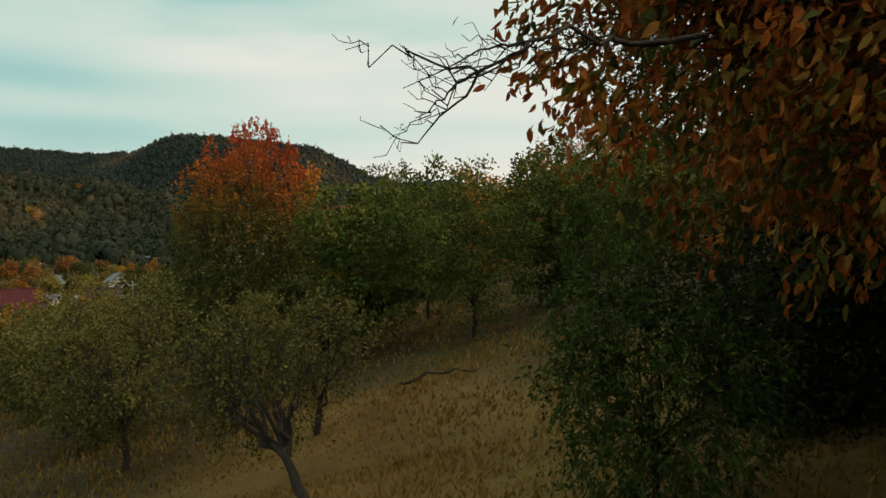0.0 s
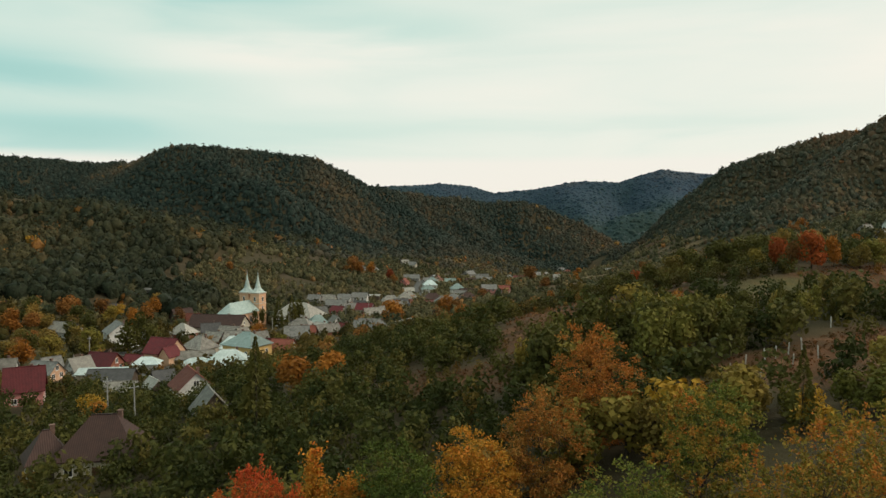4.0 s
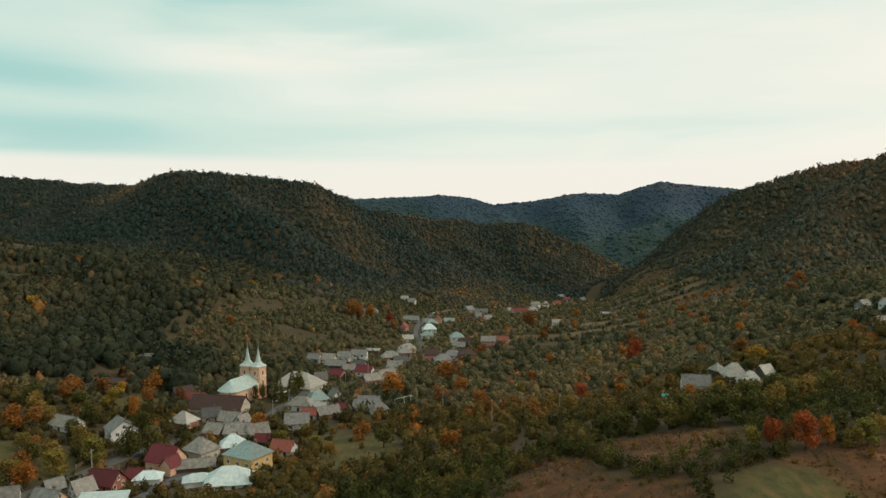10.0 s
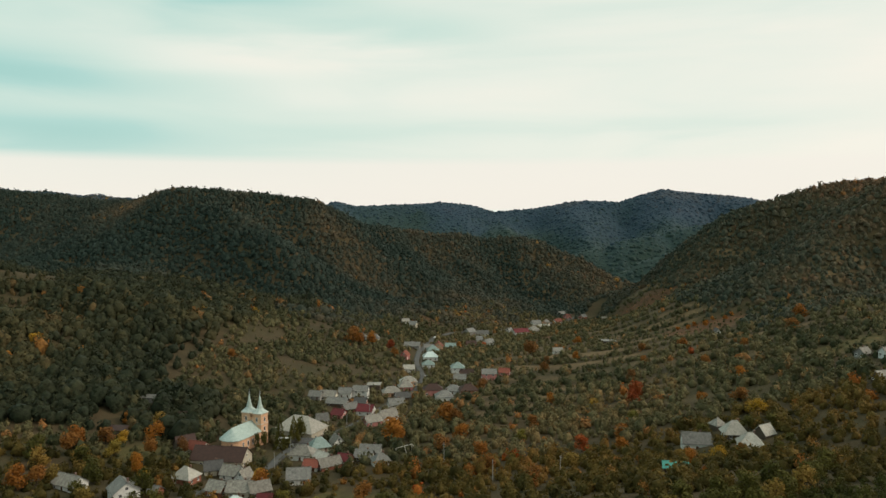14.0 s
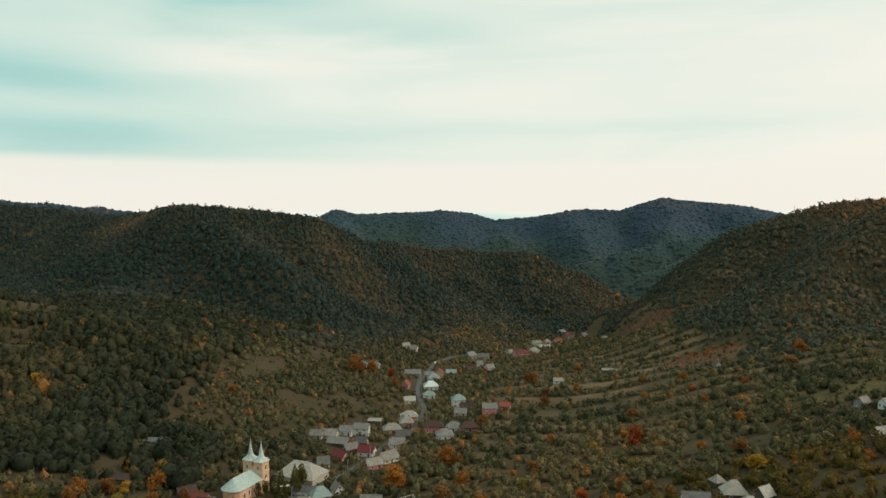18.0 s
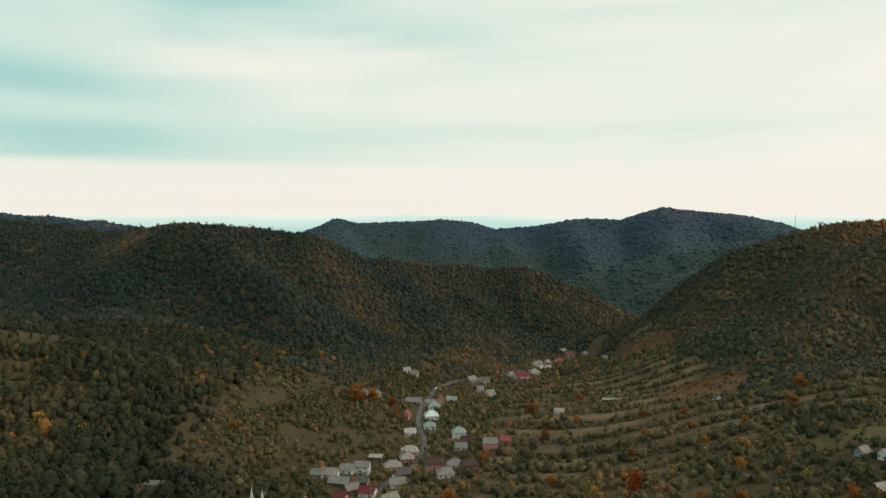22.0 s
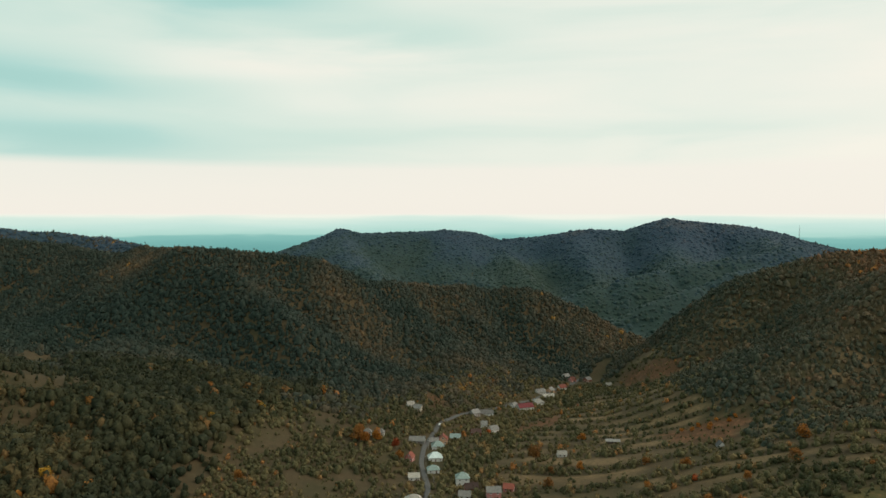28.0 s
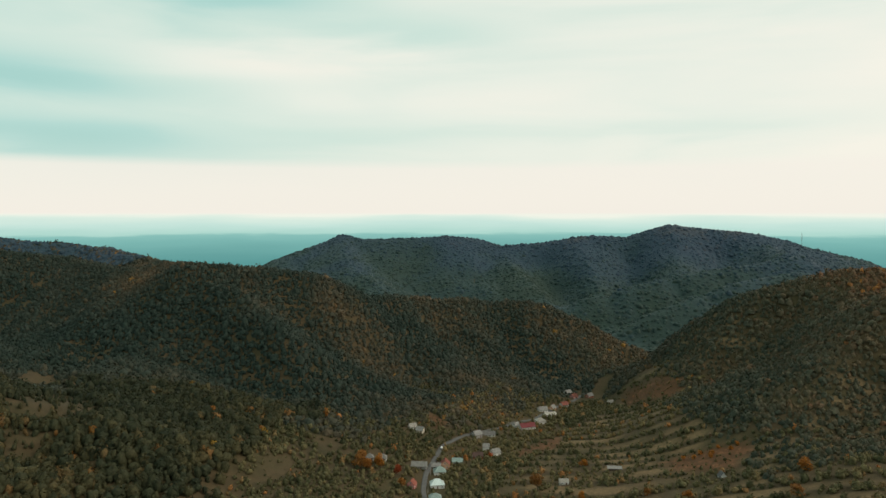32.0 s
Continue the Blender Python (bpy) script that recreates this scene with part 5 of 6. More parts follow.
def landmark_trees():
    by = "beside the village houses"
    tree(-120, 278, 11, 3.2, "orange", 0, 10, by)
    tree(-117, 276, 6, 2.6, "yellow", 1, 50, by)
    tree(-132, 326, 9, 5, "orange", 1, 80, by)
    tree(-152, 344, 7, 3.8, "orange", 2, 0, by)
    tree(-144, 318, 6, 3.8, "yellow", 3, 0, by)
    tree(-71.5, 274, 8.5, 4.4, "orange", 0, 120, by)
    tree(-73, 279, 7, 3.4, "yellow", 3, 20, by)
    tree(-25, 343, 11, 7, "orange", 2, 40, by)
    tree(-22, 341, 8, 4.5, "orange", 0, 140, by)
    tree(-115, 312, 8, 3.4, "brown", 1, 0, by)
    tree(-155, 256, 9.5, 5, "orange", 3, 30, by)
    tree(-158, 300, 10, 5, "brown", 0, 70, by)
    tree(-148, 290, 8, 4, "olive", 1, 70, by)
    tree(-98, 337, 6, 4, "brown", 2, 10, by)
    tree(-76, 330, 16, 3.2, "dark", 4, 0, "beside the church")
    tree(-71, 336, 15, 3.8, "dark", 4, 60, "beside the church")
    tree(-70, 344, 12, 4.4, "dark", 1, 60, "beside the church")
    tree(-83, 329, 8.5, 2.2, "dark", 0, 30, "beside the church")
    tree(-86, 327, 7.5, 1.8, "dark", 2, 90, "beside the church")
    for i, (x, y, hgt, r, c) in enumerate(((-122, 222, 9, 4.6, "olive"), (-120, 203, 8, 4.2, "orange"), (-117, 214, 8, 4, "green"), (-130, 251, 8, 4.4, "dark"), (-126, 246, 7, 3.6, "olive"), (-161, 311, 9, 4.6, "orange"), (-167, 290, 10, 5, "dark"), (-160, 280, 9, 4.4, "olive"), (-151, 262, 8, 4.2, "brown"), (-147, 266, 7, 4, "olive"), (-145, 285, 9, 4.6, "dark"), (-140, 300, 8, 4, "green"), (-126, 306, 8, 4, "brown"), (-109, 256, 12, 5, "dark"), (-112, 228, 9, 4.2, "green"), (-128, 216, 7, 3.8, "brown"), (-126, 206, 7, 3.8, "olive"), (-131, 226, 7, 3.6, "dark"), (-134, 232, 6, 3.4, "brown"), (-125, 196, 8, 4, "dark"), (-140, 236, 6, 3.4, "olive"), (-134, 270, 9, 4.5, "dark"), (-150, 315, 8, 4.5, "brown"), (-137, 340, 9, 4.6, "olive"), (-58, 256, 6, 3.2, "green"), (-29, 256, 7, 4.2, "brown"), (-44, 246, 5, 3, "green"), (-37, 232, 6, 3.2, "olive"), (-20, 240, 7, 4.4, "dark"))):
        tree(x, y, hgt, r, c, i % 4, 61 * i, by)
    for i, (x, y, hgt, r, c) in enumerate(((2.7, 212, 7, 4.2, "orange"), (17, 278, 8, 4.6, "brown"), (58, 299, 7, 3.6, "red"), (72, 287, 6.5, 4, "orange"), (15.6, 305, 7, 4.2, "orange"), (-1.4, 318, 8, 5, "brown"), (8, 338, 8, 4.6, "orange"), (36, 330, 6, 3.4, "green"), (48, 268, 7, 4, "olive"), (30, 240, 8, 4.4, "brown"), (44, 352, 7, 4, "brown"), (132, 318, 7, 4.4, "brown"), (88, 330, 6, 3.6, "green"), (60, 400, 7, 4, "orange"), (110, 420, 7, 4, "brown"), (150, 360, 6, 3.6, "orange"), (-44, 584, 9, 4.6, "red"), (-60, 596, 10, 5, "orange"))):
        tree(x, y, hgt, r, c, i % 4, 53 * i, "on the slope above the village")
    tree(-104, 236, 11, 5, "dark", 1, 30, by)
    tree(-98, 240, 10, 4.5, "dark", 2, 80, by)
    tree(100, 370, 11, 4.8, "red", 0, 0, "on the grassy slope")
    tree(97, 366, 8, 4, "red", 3, 40, "on the grassy slope")
    tree(77, 308, 6, 3.8, "orange", 2, 0, "on the grassy slope")
    tree(120, 331, 6, 3.4, "orange", 0, 0, "on the grassy slope")
    tree(129, 293, 6.5, 5, "yellow", 1, 0, "on the grassy slope")
    tree(78, 373, 6, 3.6, "yellow", 2, 0, "on the grassy slope")
    tree(1, 376, 10, 7, "orange", 3, 0, "above the village road")
    tree(6, 372, 8, 5, "brown", 1, 0, "above the village road")
    tree(24, 452, 7, 5, "brown", 2, 0, "above the village road")
    tree(67, 550, 13, 7, "brown", 0, 0, "on the grassy slope")
    tree(69, 492, 8, 4.4, "brown", 1, 0, "on the grassy slope")
    tree(96, 521, 6.5, 3.4, "orange", 3, 0, "on the grassy slope")
    tree(-75, 588, 13, 7.5, "brown", 2, 0, "at the wood's edge")
    tree(-68, 582, 11, 6, "orange", 0, 0, "at the wood's edge")
    tree(-39, 562, 8.5, 4.4, "brown", 1, 0, "at the wood's edge")
    field = "at the small field's edge"
    for x, y, hgt, r, c, k in ((63.2, 136, 6.4, 2.2, "red", 0), (66.3, 137, 5.2, 2.0, "brown", 1), (69.3, 135.5, 7.0, 2.8, "red", 2), (74, 136.5, 6.2, 1.9, "orange", 3), (78.5, 135.5, 4.8, 2.3, "olive", 1), (82, 137, 5.2, 2.6, "green", 2), (60.5, 138.5, 4.5, 2.4, "green", 3), (86, 140, 5.0, 2.6, "olive", 0)):
        tree(x, y, hgt, r, c, k, 40 * k, field)
    belt = "below the hamlet"
    for i, (x, y, hgt, r) in enumerate(((35, 179, 7, 3.4), (40, 177, 8, 3.6), (44.5, 175, 7.5, 3.4), (49, 170, 8.5, 3.6), (53, 167, 9, 3.8), (57, 164, 9, 3.6), (61, 162, 10, 4), (65, 160, 10, 4), (70, 158, 9, 3.8), (75, 161, 9.5, 4), (58, 172, 10, 4), (66, 170, 11, 4.2), (73, 170, 10.5, 4.2), (80, 166, 10, 4), (86, 170, 10, 4.2), (82, 178, 11, 4.4), (92, 178, 10, 4.2), (99, 186, 9.5, 4), (106, 196, 9, 4), (90, 246, 4.5, 3), (99, 240, 4.5, 3), (107, 238, 4.5, 3), (114, 242, 5, 3), (121, 248, 5, 3), (87, 262, 5, 3), (103, 258, 4, 2.4), (124, 268, 8, 4), (118, 276, 8, 4), (102, 280, 8, 4))):
        tree(x, y, 0.72 * hgt, 0.85 * r, ("dark", "dark", "dark", "dark", "olive")[i % 5], i % 4, 47 * i, belt)
    tree(93, 240, 6, 3.6, "yellow", 1, 0, belt)
    tree(84, 243, 5.5, 3.2, "orange", 2, 0, belt)
    for i, (x, y) in enumerate(((186, 570), (193, 566), (200, 573), (208, 568), (215, 574), (222, 566), (204, 560), (229, 571))):
        tree(x, y, 3.6, 2.4, "orange", i % 4, 70 * i, "on the tan field")
    for i, (x, y, hgt) in enumerate(((140, 505, 6), (160, 480, 7), (214, 440, 8), (128, 455, 6), (180, 430, 6), (238, 480, 9), (75, 520, 6), (112, 600, 7), (150, 410, 6))):
        tree(x, y, hgt, hgt * 0.6, ("brown", "orange", "brown", "orange")[i % 4], i % 4, 33 * i, "on the terraced slope")
    for i, (x, y, hgt) in enumerate(((-330, 480, 8), (-290, 470, 7), (-215, 640, 8), (-160, 610, 7), (-255, 700, 9), (-120, 680, 8), (-180, 540, 7), (-140, 470, 7), (-240, 420, 8), (-300, 620, 8))):
        tree(x, y, hgt, hgt * 0.55, ("orange", "yellow", "brown", "yellow", "olive")[i % 5], i % 4, 33 * i, "at the wood's edge")
    grove = "in the grove"
    tree(-25.8, 125, 7.2, 4.4, "orange", 0, 0, grove)
    tree(-19.5, 121, 6.4, 4.0, "orange", 2, 0, grove)
    tree(-69, 139, 5.5, 4.0, "yellow", 1, 0, grove)
    tree(-66, 134, 4.5, 3.2, "orange", 3, 0, grove)
    tree(-25, 95, 14.5, 2.9, "dark", 4, 0, grove)
    tree(30.5, 94.5, 5.2, 1.4, "orange", 2, 0, grove)
    tree(27, 81, 4.2, 1.8, "orange", 0, 0, grove)
    tree(15.5, 75, 6.2, 3.0, "orange", 1, 0, grove)
    tree(26, 72.5, 4.2, 1.1, "dark", 4, 0, grove)


landmark_trees()


def grove():
    """The wooded knoll between the take-off meadow and the village."""
    rng = np.random.default_rng(77)
    x, y = jittered(-108, 112, 52, 172, 3.4, rng)
    dens = 0.92 + 0.5 * vnoise(x, y, 22, 2)
    meadow = open_land(x, y)
    dens = np.where(meadow, np.where(in_poly(x, y, GREEN_FIELDS[0]), 0.0, 0.34), dens)
    dens = np.where((x > 36) & (y > 60) & (y < 106) & ~meadow, 1.0, dens)
    copse = in_poly(x, y, [(8, 81), (12, 94), (20, 105), (27, 104), (35, 95), (43, 101), (52, 98), (47, 87), (35, 78.5), (26, 72), (17, 74)])
    dens = np.where(copse, 1.0, dens)
    strip = in_poly(x, y, [(26, 69), (28, 75), (37, 76), (47, 85), (56, 88), (60, 76), (46, 62), (30, 60)])
    keep = (np.abs(x) < 0.62 * y + 6) & (rng.random(len(x)) < dens) & clear_of_buildings(x, y, 1.2) & ~(strip & (rng.random(len(x)) < 0.8))
    x, y, meadow, copse = x[keep], y[keep], meadow[keep] & ~copse[keep], copse[keep]
    taken = np.array(TREES)
    far = np.array([np.min(np.hypot(taken[:, 0] - a, taken[:, 1] - b)) > 2.4 for a, b in zip(x, y)])
    x, y, meadow, copse = x[far], y[far], meadow[far], copse[far]
    q = rng.random(len(x)) + 0.22 * vnoise(x, y, 30, 5)
    hgt = rng.uniform(2.8, 5.6, len(x)) * np.where((y > 106) & (x > 15), 0.8, 1.0) * np.where((x > 36) & (y < 104), 1.15, 1.0) * np.where(meadow, rng.uniform(0.28, 0.6, len(x)), 1.0)
    hgt = np.where(copse, rng.uniform(0.85, 1.2, len(x)) * np.interp(x, [26, 36], [6.4, 3.4]), hgt)
    q = np.where(copse, q * 0.75 - 0.18, q)
    r = hgt * np.where(copse, rng.uniform(0.34, 0.46, len(x)), rng.uniform(0.42, 0.62, len(x)))
    single = np.zeros(len(x), bool)
    single[np.argsort(y - 40 * copse)[:105]] = True
    for i in np.nonzero(single)[0]:
        v = q[i]
        colour = "dark" if v < 0.14 else "green" if v < 0.68 else "olive" if v < 0.85 else "yellow" if v < 0.92 else "orange" if v < 0.965 else "brown"
        k = 4 if rng.random() < (0.12 if copse[i] else 0.04) else int(rng.integers(0, 4))
        tree(float(x[i]), float(y[i]), float(hgt[i]) * (1.3 if k == 4 else 1), float(hgt[i] * 0.26 if k == 4 else r[i]), "dark" if k == 4 else colour, k, float(rng.uniform(0, 360)), "above the village")
    m = ~single
    x, y, r, hgt, q, meadow = x[m], y[m], r[m], hgt[m], q[m], meadow[m]
    tone = np.clip(0.06 + 0.48 * q + rng.normal(0, 0.1, len(x)) + 0.3 * meadow, 0, 1)
    v, f = leafy_crowns(x, y, ground(x, y) - 0.2, r, hgt, 200, 0.132 * r, rng)
    ob = new("knoll_scrub", raw_mesh("knoll_scrub", v, f, [MAT_KNOLL], np.repeat(tone, 200)))
    tagged(ob, "thick shrubs and young trees on the knoll above the village", "shrubs", kind="stuff")


grove()


def hedge(name, line, width, height, label, seed):
    rng = np.random.default_rng(seed)
    xs, ys = [], []
    for (x0, y0), (x1, y1) in zip(line[:-1], line[1:]):
        n = max(2, int(math.hypot(x1 - x0, y1 - y0) / 0.9))
        for i in range(n):
            xs.append(x0 + (x1 - x0) * i / n + rng.normal(0, width * 0.3))
            ys.append(y0 + (y1 - y0) * i / n + rng.normal(0, width * 0.3))
    x, y = np.array(xs), np.array(ys)
    r = rng.uniform(0.7, 1.3, len(x)) * width * 0.6
    v, f = leafy_crowns(x, y, ground(x, y) - 0.15, r, r * height / width * 1.6, 90, 0.2, rng)
    ob = new(name, raw_mesh(name, v, f, [MAT_LEAF], np.repeat(np.clip(rng.normal(0.08, 0.08, len(x)), 0, 1), 90)))
    tagged(ob, label, "hedge", kind="stuff")


hedge("hedge", [(12, 151), (16, 154), (22, 158), (29, 164), (32.5, 152), (34.5, 141), (39.5, 132), (46.6, 128), (52, 128.5), (64, 133)], 2.4, 2.8, "dark green hedge round the small brown field", 5)
hedge("hedge", [(46.6, 124.5), (44.8, 118), (42.8, 111), (41.5, 106)], 0.9, 1.6, "pale green narrow hedge between two fields", 9)


def bracken():
    rng = np.random.default_rng(14)
    x, y = jittered(-8, 92, 58, 168, 0.95, rng)
    _, brown, _ = cover(x, y)
    keep = brown & (rng.random(len(x)) < 0.78 + 0.6 * vnoise(x, y, 7, 2))
    x, y = x[keep], y[keep]
    r = rng.uniform(0.25, 0.6, len(x))
    v, f = leafy_crowns(x, y, ground(x, y) - 0.05, r, r * rng.uniform(0.6, 1.1, len(x)), 9, 0.3 * r, rng)
    m = foliage("bracken", [(0.0, (0.075, 0.066, 0.022)), (0.3, (0.12, 0.062, 0.026)), (0.6, (0.19, 0.082, 0.034)), (0.85, (0.27, 0.12, 0.045)), (1.0, (0.34, 0.20, 0.075))])
    tone = np.clip(0.45 + 0.35 * vnoise(x, y, 11, 4) + rng.normal(0, 0.15, len(x)), 0, 1)
    tagged(new("bracken", raw_mesh("bracken", v, f, [m], np.repeat(tone, 9))), "rust-brown withered bracken covering the small fields", "bracken", kind="stuff")


bracken()


# ---------------------------------------------------------------- trees round the take-off meadow
def leaf_faces(c, d, size, rng, narrow=0.5, simple=False):
    """Six-cornered drooping leaves at c, pointing along d."""
    n = len(c)
    d = d / (np.linalg.norm(d, axis=1, keepdims=True) + 1e-9)
    s = np.cross(d, rng.normal(size=(n, 3)))
    s /= np.linalg.norm(s, axis=1, keepdims=True) + 1e-9
    nrm = np.cross(d, s)
    L = (size * rng.uniform(0.65, 1.3, n))[:, None]
    W = L * narrow
    cup = W * rng.uniform(0.1, 0.5, n)[:, None]
    if simple:
        q = np.stack([c, c + d * L * 0.45 + s * W * 0.62 + nrm * cup, c + d * L, c + d * L * 0.45 - s * W * 0.62 + nrm * cup], 1)
        return q.reshape(-1, 3), np.arange(4 * n).reshape(-1, 4)
    q = np.stack([c, c + d * L * 0.3 + s * W * 0.5 + nrm * cup, c + d * L * 0.7 + s * W * 0.42 + nrm * cup, c + d * L - nrm * cup, c + d * L * 0.7 - s * W * 0.42 + nrm * cup, c + d * L * 0.3 - s * W * 0.5 + nrm * cup], 1)
    return q.reshape(-1, 3), np.arange(6 * n).reshape(-1, 6)


def leaf_mat(name, stops, glow=0.15):
    return foliage(name, stops, glow=glow)


WALNUT = leaf_mat("walnut_leaves", [(0.0, (0.105, 0.108, 0.023)), (0.22, (0.27, 0.155, 0.030)), (0.42, (0.53, 0.165, 0.030)), (0.64, (0.58, 0.135, 0.028)), (0.82, (0.38, 0.105, 0.034)), (1.0, (0.68, 0.32, 0.055))], 0.16)
REDTOP = leaf_mat("cherry_leaves", [(0.0, (0.105, 0.110, 0.028)), (0.35, (0.19, 0.155, 0.034)), (0.55, (0.42, 0.17, 0.030)), (0.75, (0.56, 0.125, 0.028)), (1.0, (0.52, 0.085, 0.028))])
PLUM = leaf_mat("plum_leaves", [(0.0, (0.110, 0.122, 0.025)), (0.35, (0.19, 0.170, 0.032)), (0.6, (0.31, 0.21, 0.038)), (0.82, (0.46, 0.205, 0.036)), (1.0, (0.52, 0.165, 0.032))])
WILLOW = leaf_mat("grey_green_leaves", [(0.0, (0.074, 0.084, 0.022)), (0.2, (0.112, 0.115, 0.030)), (0.6, (0.17, 0.150, 0.040)), (1.0, (0.28, 0.20, 0.048))])
GOLD = leaf_mat("golden_leaves", [(0.0, (0.32, 0.20, 0.034)), (0.5, (0.56, 0.26, 0.034)), (1.0, (0.62, 0.18, 0.030))])
YOUNG = leaf_mat("young_green_leaves", [(0.0, (0.062, 0.092, 0.020)), (0.4, (0.120, 0.148, 0.030)), (0.7, (0.21, 0.195, 0.040)), (1.0, (0.34, 0.25, 0.045))])
# Near-black leaf colour: the shade under the walnut is painted into it.
PAINTED_SHADE = leaf_mat("painted_shade_leaves", [(0.0, (0.022, 0.026, 0.010)), (1.0, (0.045, 0.046, 0.016))], 0.0)
RUSSET = leaf_mat("russet_leaves", [(0.0, (0.17, 0.14, 0.036)), (0.5, (0.35, 0.155, 0.034)), (1.0, (0.50, 0.165, 0.034))])


def near_tree(label, x, y, crown, radii, clusters, per, size, mat, seed, tone=(0.3, 0.3, 0.18), trunk_r=0.12, foot=None, spread=0.3, hang=0.5, limbs=7, bare=0.0, lump=0.35, upright=0.0, taper=0.0, narrow=0.5):
    """A tree with trunk, limbs, twigs and single leaves; crown is its centre, radii its half sizes."""
    rng = np.random.default_rng(seed)
    fx, fy = foot if foot else (x, y)
    base = np.array([fx, fy, float(ground(fx, fy)) - 0.15])
    C, R = np.array([x, y, crown], float), np.array(radii, float)
    fork = base + (C - base) * np.array([0.4, 0.4, 0.45])
    segs, p = bend(base, fork, 5, 0.0, rng, trunk_r, trunk_r * 0.7)
    nodes = [p[-2], p[-1]]
    for k in range(limbs):
        a = 6.283 * (k + rng.uniform(-0.3, 0.3)) / limbs
        up = rng.uniform(-0.35, 0.75)
        wide = 0.72 * (1 - taper * (0.5 + 0.5 * up)) * (1 - 0.3 * lump) * math.sqrt(1 - 0.6 * up * up)
        e = C + R * np.array([math.cos(a) * wide, math.sin(a) * wide, up * 0.85])
        s, q = bend(p[-1 - (k % 2)], e, 7, rng.uniform(0.0, 0.1) * R[2], rng, trunk_r * 0.45, trunk_r * 0.1, 0.25)
        segs += s
        nodes += list(q[2:])
    nodes = np.array(nodes)
    pts = rng.normal(size=(clusters * 3, 3))
    pts /= np.linalg.norm(pts, axis=1, keepdims=True)
    pts *= rng.uniform(0.25, 1.0, (len(pts), 1)) ** 0.45
    lobes = rng.normal(size=(12, 3))
    lobes /= np.linalg.norm(lobes, axis=1, keepdims=True)
    near = np.max(pts @ lobes.T, axis=1)
    pts = pts * (1 - lump + lump * 1.25 * np.clip(near, 0, 1))[:, None]
    pts[:, :2] *= (1 - taper * np.clip(pts[:, 2:] * 0.5 + 0.5, 0, 1))
    P = (C + pts * R)[:clusters]
    gz = ground(P[:, 0], P[:, 1]) + 0.25
    P[:, 2] = np.maximum(P[:, 2], gz)
    shoots = np.zeros_like(P)
    for j, c in enumerate(P):
        k = np.argsort(np.linalg.norm(nodes - c + np.array([0, 0, 0.3 * R[2] * 0.3]), axis=1))[int(rng.integers(0, 3))]
        s, _ = bend(nodes[k], c, 3, 0.05, rng, trunk_r * 0.05 + 0.003, 0.003, 0.3)
        segs += s
        if upright:
            shoots[j] = np.array([rng.normal(0, 0.12), rng.normal(0, 0.12), rng.uniform(0.4, 1.0)]) * upright
            s, _ = bend(c, c + shoots[j], 2, 0, rng, 0.007, 0.003, 0.05)
            segs += s
    top = new("tree")
    top.matrix_basis = Matrix.Translation(base)
    thick = [q for q in segs if q[2] > 0.03]
    tv, tf = tubes(thick, 6)
    wv, wf = tubes([q for q in segs if q[2] <= 0.03], 3)
    tv, tf = np.concatenate([tv, wv]), np.concatenate([tf, wf + len(tv)])
    w = new("trunk", raw_mesh("trunk", tv - base, tf, [MAT_BARK], smooth=True))
    w.parent = top
    leafy = P[int(bare * clusters):]
    c = np.repeat(leafy, per, 0) + rng.normal(0, spread, (len(leafy) * per, 3)) * np.array([1, 1, 0.8])
    if upright:
        on = (rng.random(len(c)) < 0.6)[:, None]
        u = rng.random((len(c), 1))
        sh = np.repeat(shoots[int(bare * clusters):], per, 0)
        c = np.where(on, np.repeat(leafy, per, 0) + sh * u + rng.normal(0, 0.045, c.shape), c)
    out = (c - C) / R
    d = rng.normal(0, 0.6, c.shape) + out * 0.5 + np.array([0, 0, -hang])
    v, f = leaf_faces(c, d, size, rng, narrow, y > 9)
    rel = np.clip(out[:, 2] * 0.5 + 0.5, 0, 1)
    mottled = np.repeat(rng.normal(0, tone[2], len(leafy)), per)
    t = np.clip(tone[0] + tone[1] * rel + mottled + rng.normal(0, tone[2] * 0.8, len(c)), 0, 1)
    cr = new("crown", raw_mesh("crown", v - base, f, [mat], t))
    cr.parent = top
    tagged(top, label, "tree", "trees round the meadow")
    TREES.append((x, y))
    return top


near_tree("spreading walnut tree with rust-brown leaves over the slope", 8.1, 7.8, 6.6, (8.4, 4.9, 4.7), 3500, 26, 0.17, WALNUT, 1, (0.36, 0.05, 0.28), 0.26, (10.5, 11.0), 0.2, 0.8, 20, 0, 0.3, 0, 0.3, 0.4)
near_tree("green fruit tree with upright shoots turning yellow on the slope", 7.8, 15.5, 8.1, (5.3, 3.6, 5.2), 1000, 56, 0.095, PLUM, 2, (-0.08, 0.5, 0.16), 0.17, None, 0.17, 0.2, 9, 0, 0.3, 1.2)
near_tree("tall yellow-green tree with orange tips on the slope", 15.5, 25, 8.0, (5.6, 4.2, 6.0), 800, 44, 0.14, PLUM, 3, (0.2, 0.5, 0.16), 0.2, None, 0.26, 0.2, 9, 0, 0.35, 0.9)
near_tree("red-topped cherry tree shading to green below", -10.2, 37, 1.6, (4.9, 3.8, 5.6), 900, 46, 0.15, REDTOP, 4, (-0.62, 1.6, 0.1), 0.15, None, 0.24, -0.2, 8, 0, 0.35, 0.9, 0.3)
near_tree("small golden birch beside the red cherry", -8.3, 45.5, 1.2, (1.5, 1.5, 4.6), 170, 24, 0.24, GOLD, 5, (0.4, 0.3, 0.2), 0.08, None, 0.3, 0.1, 6, 0, 0.3, 0.4, 0.6)
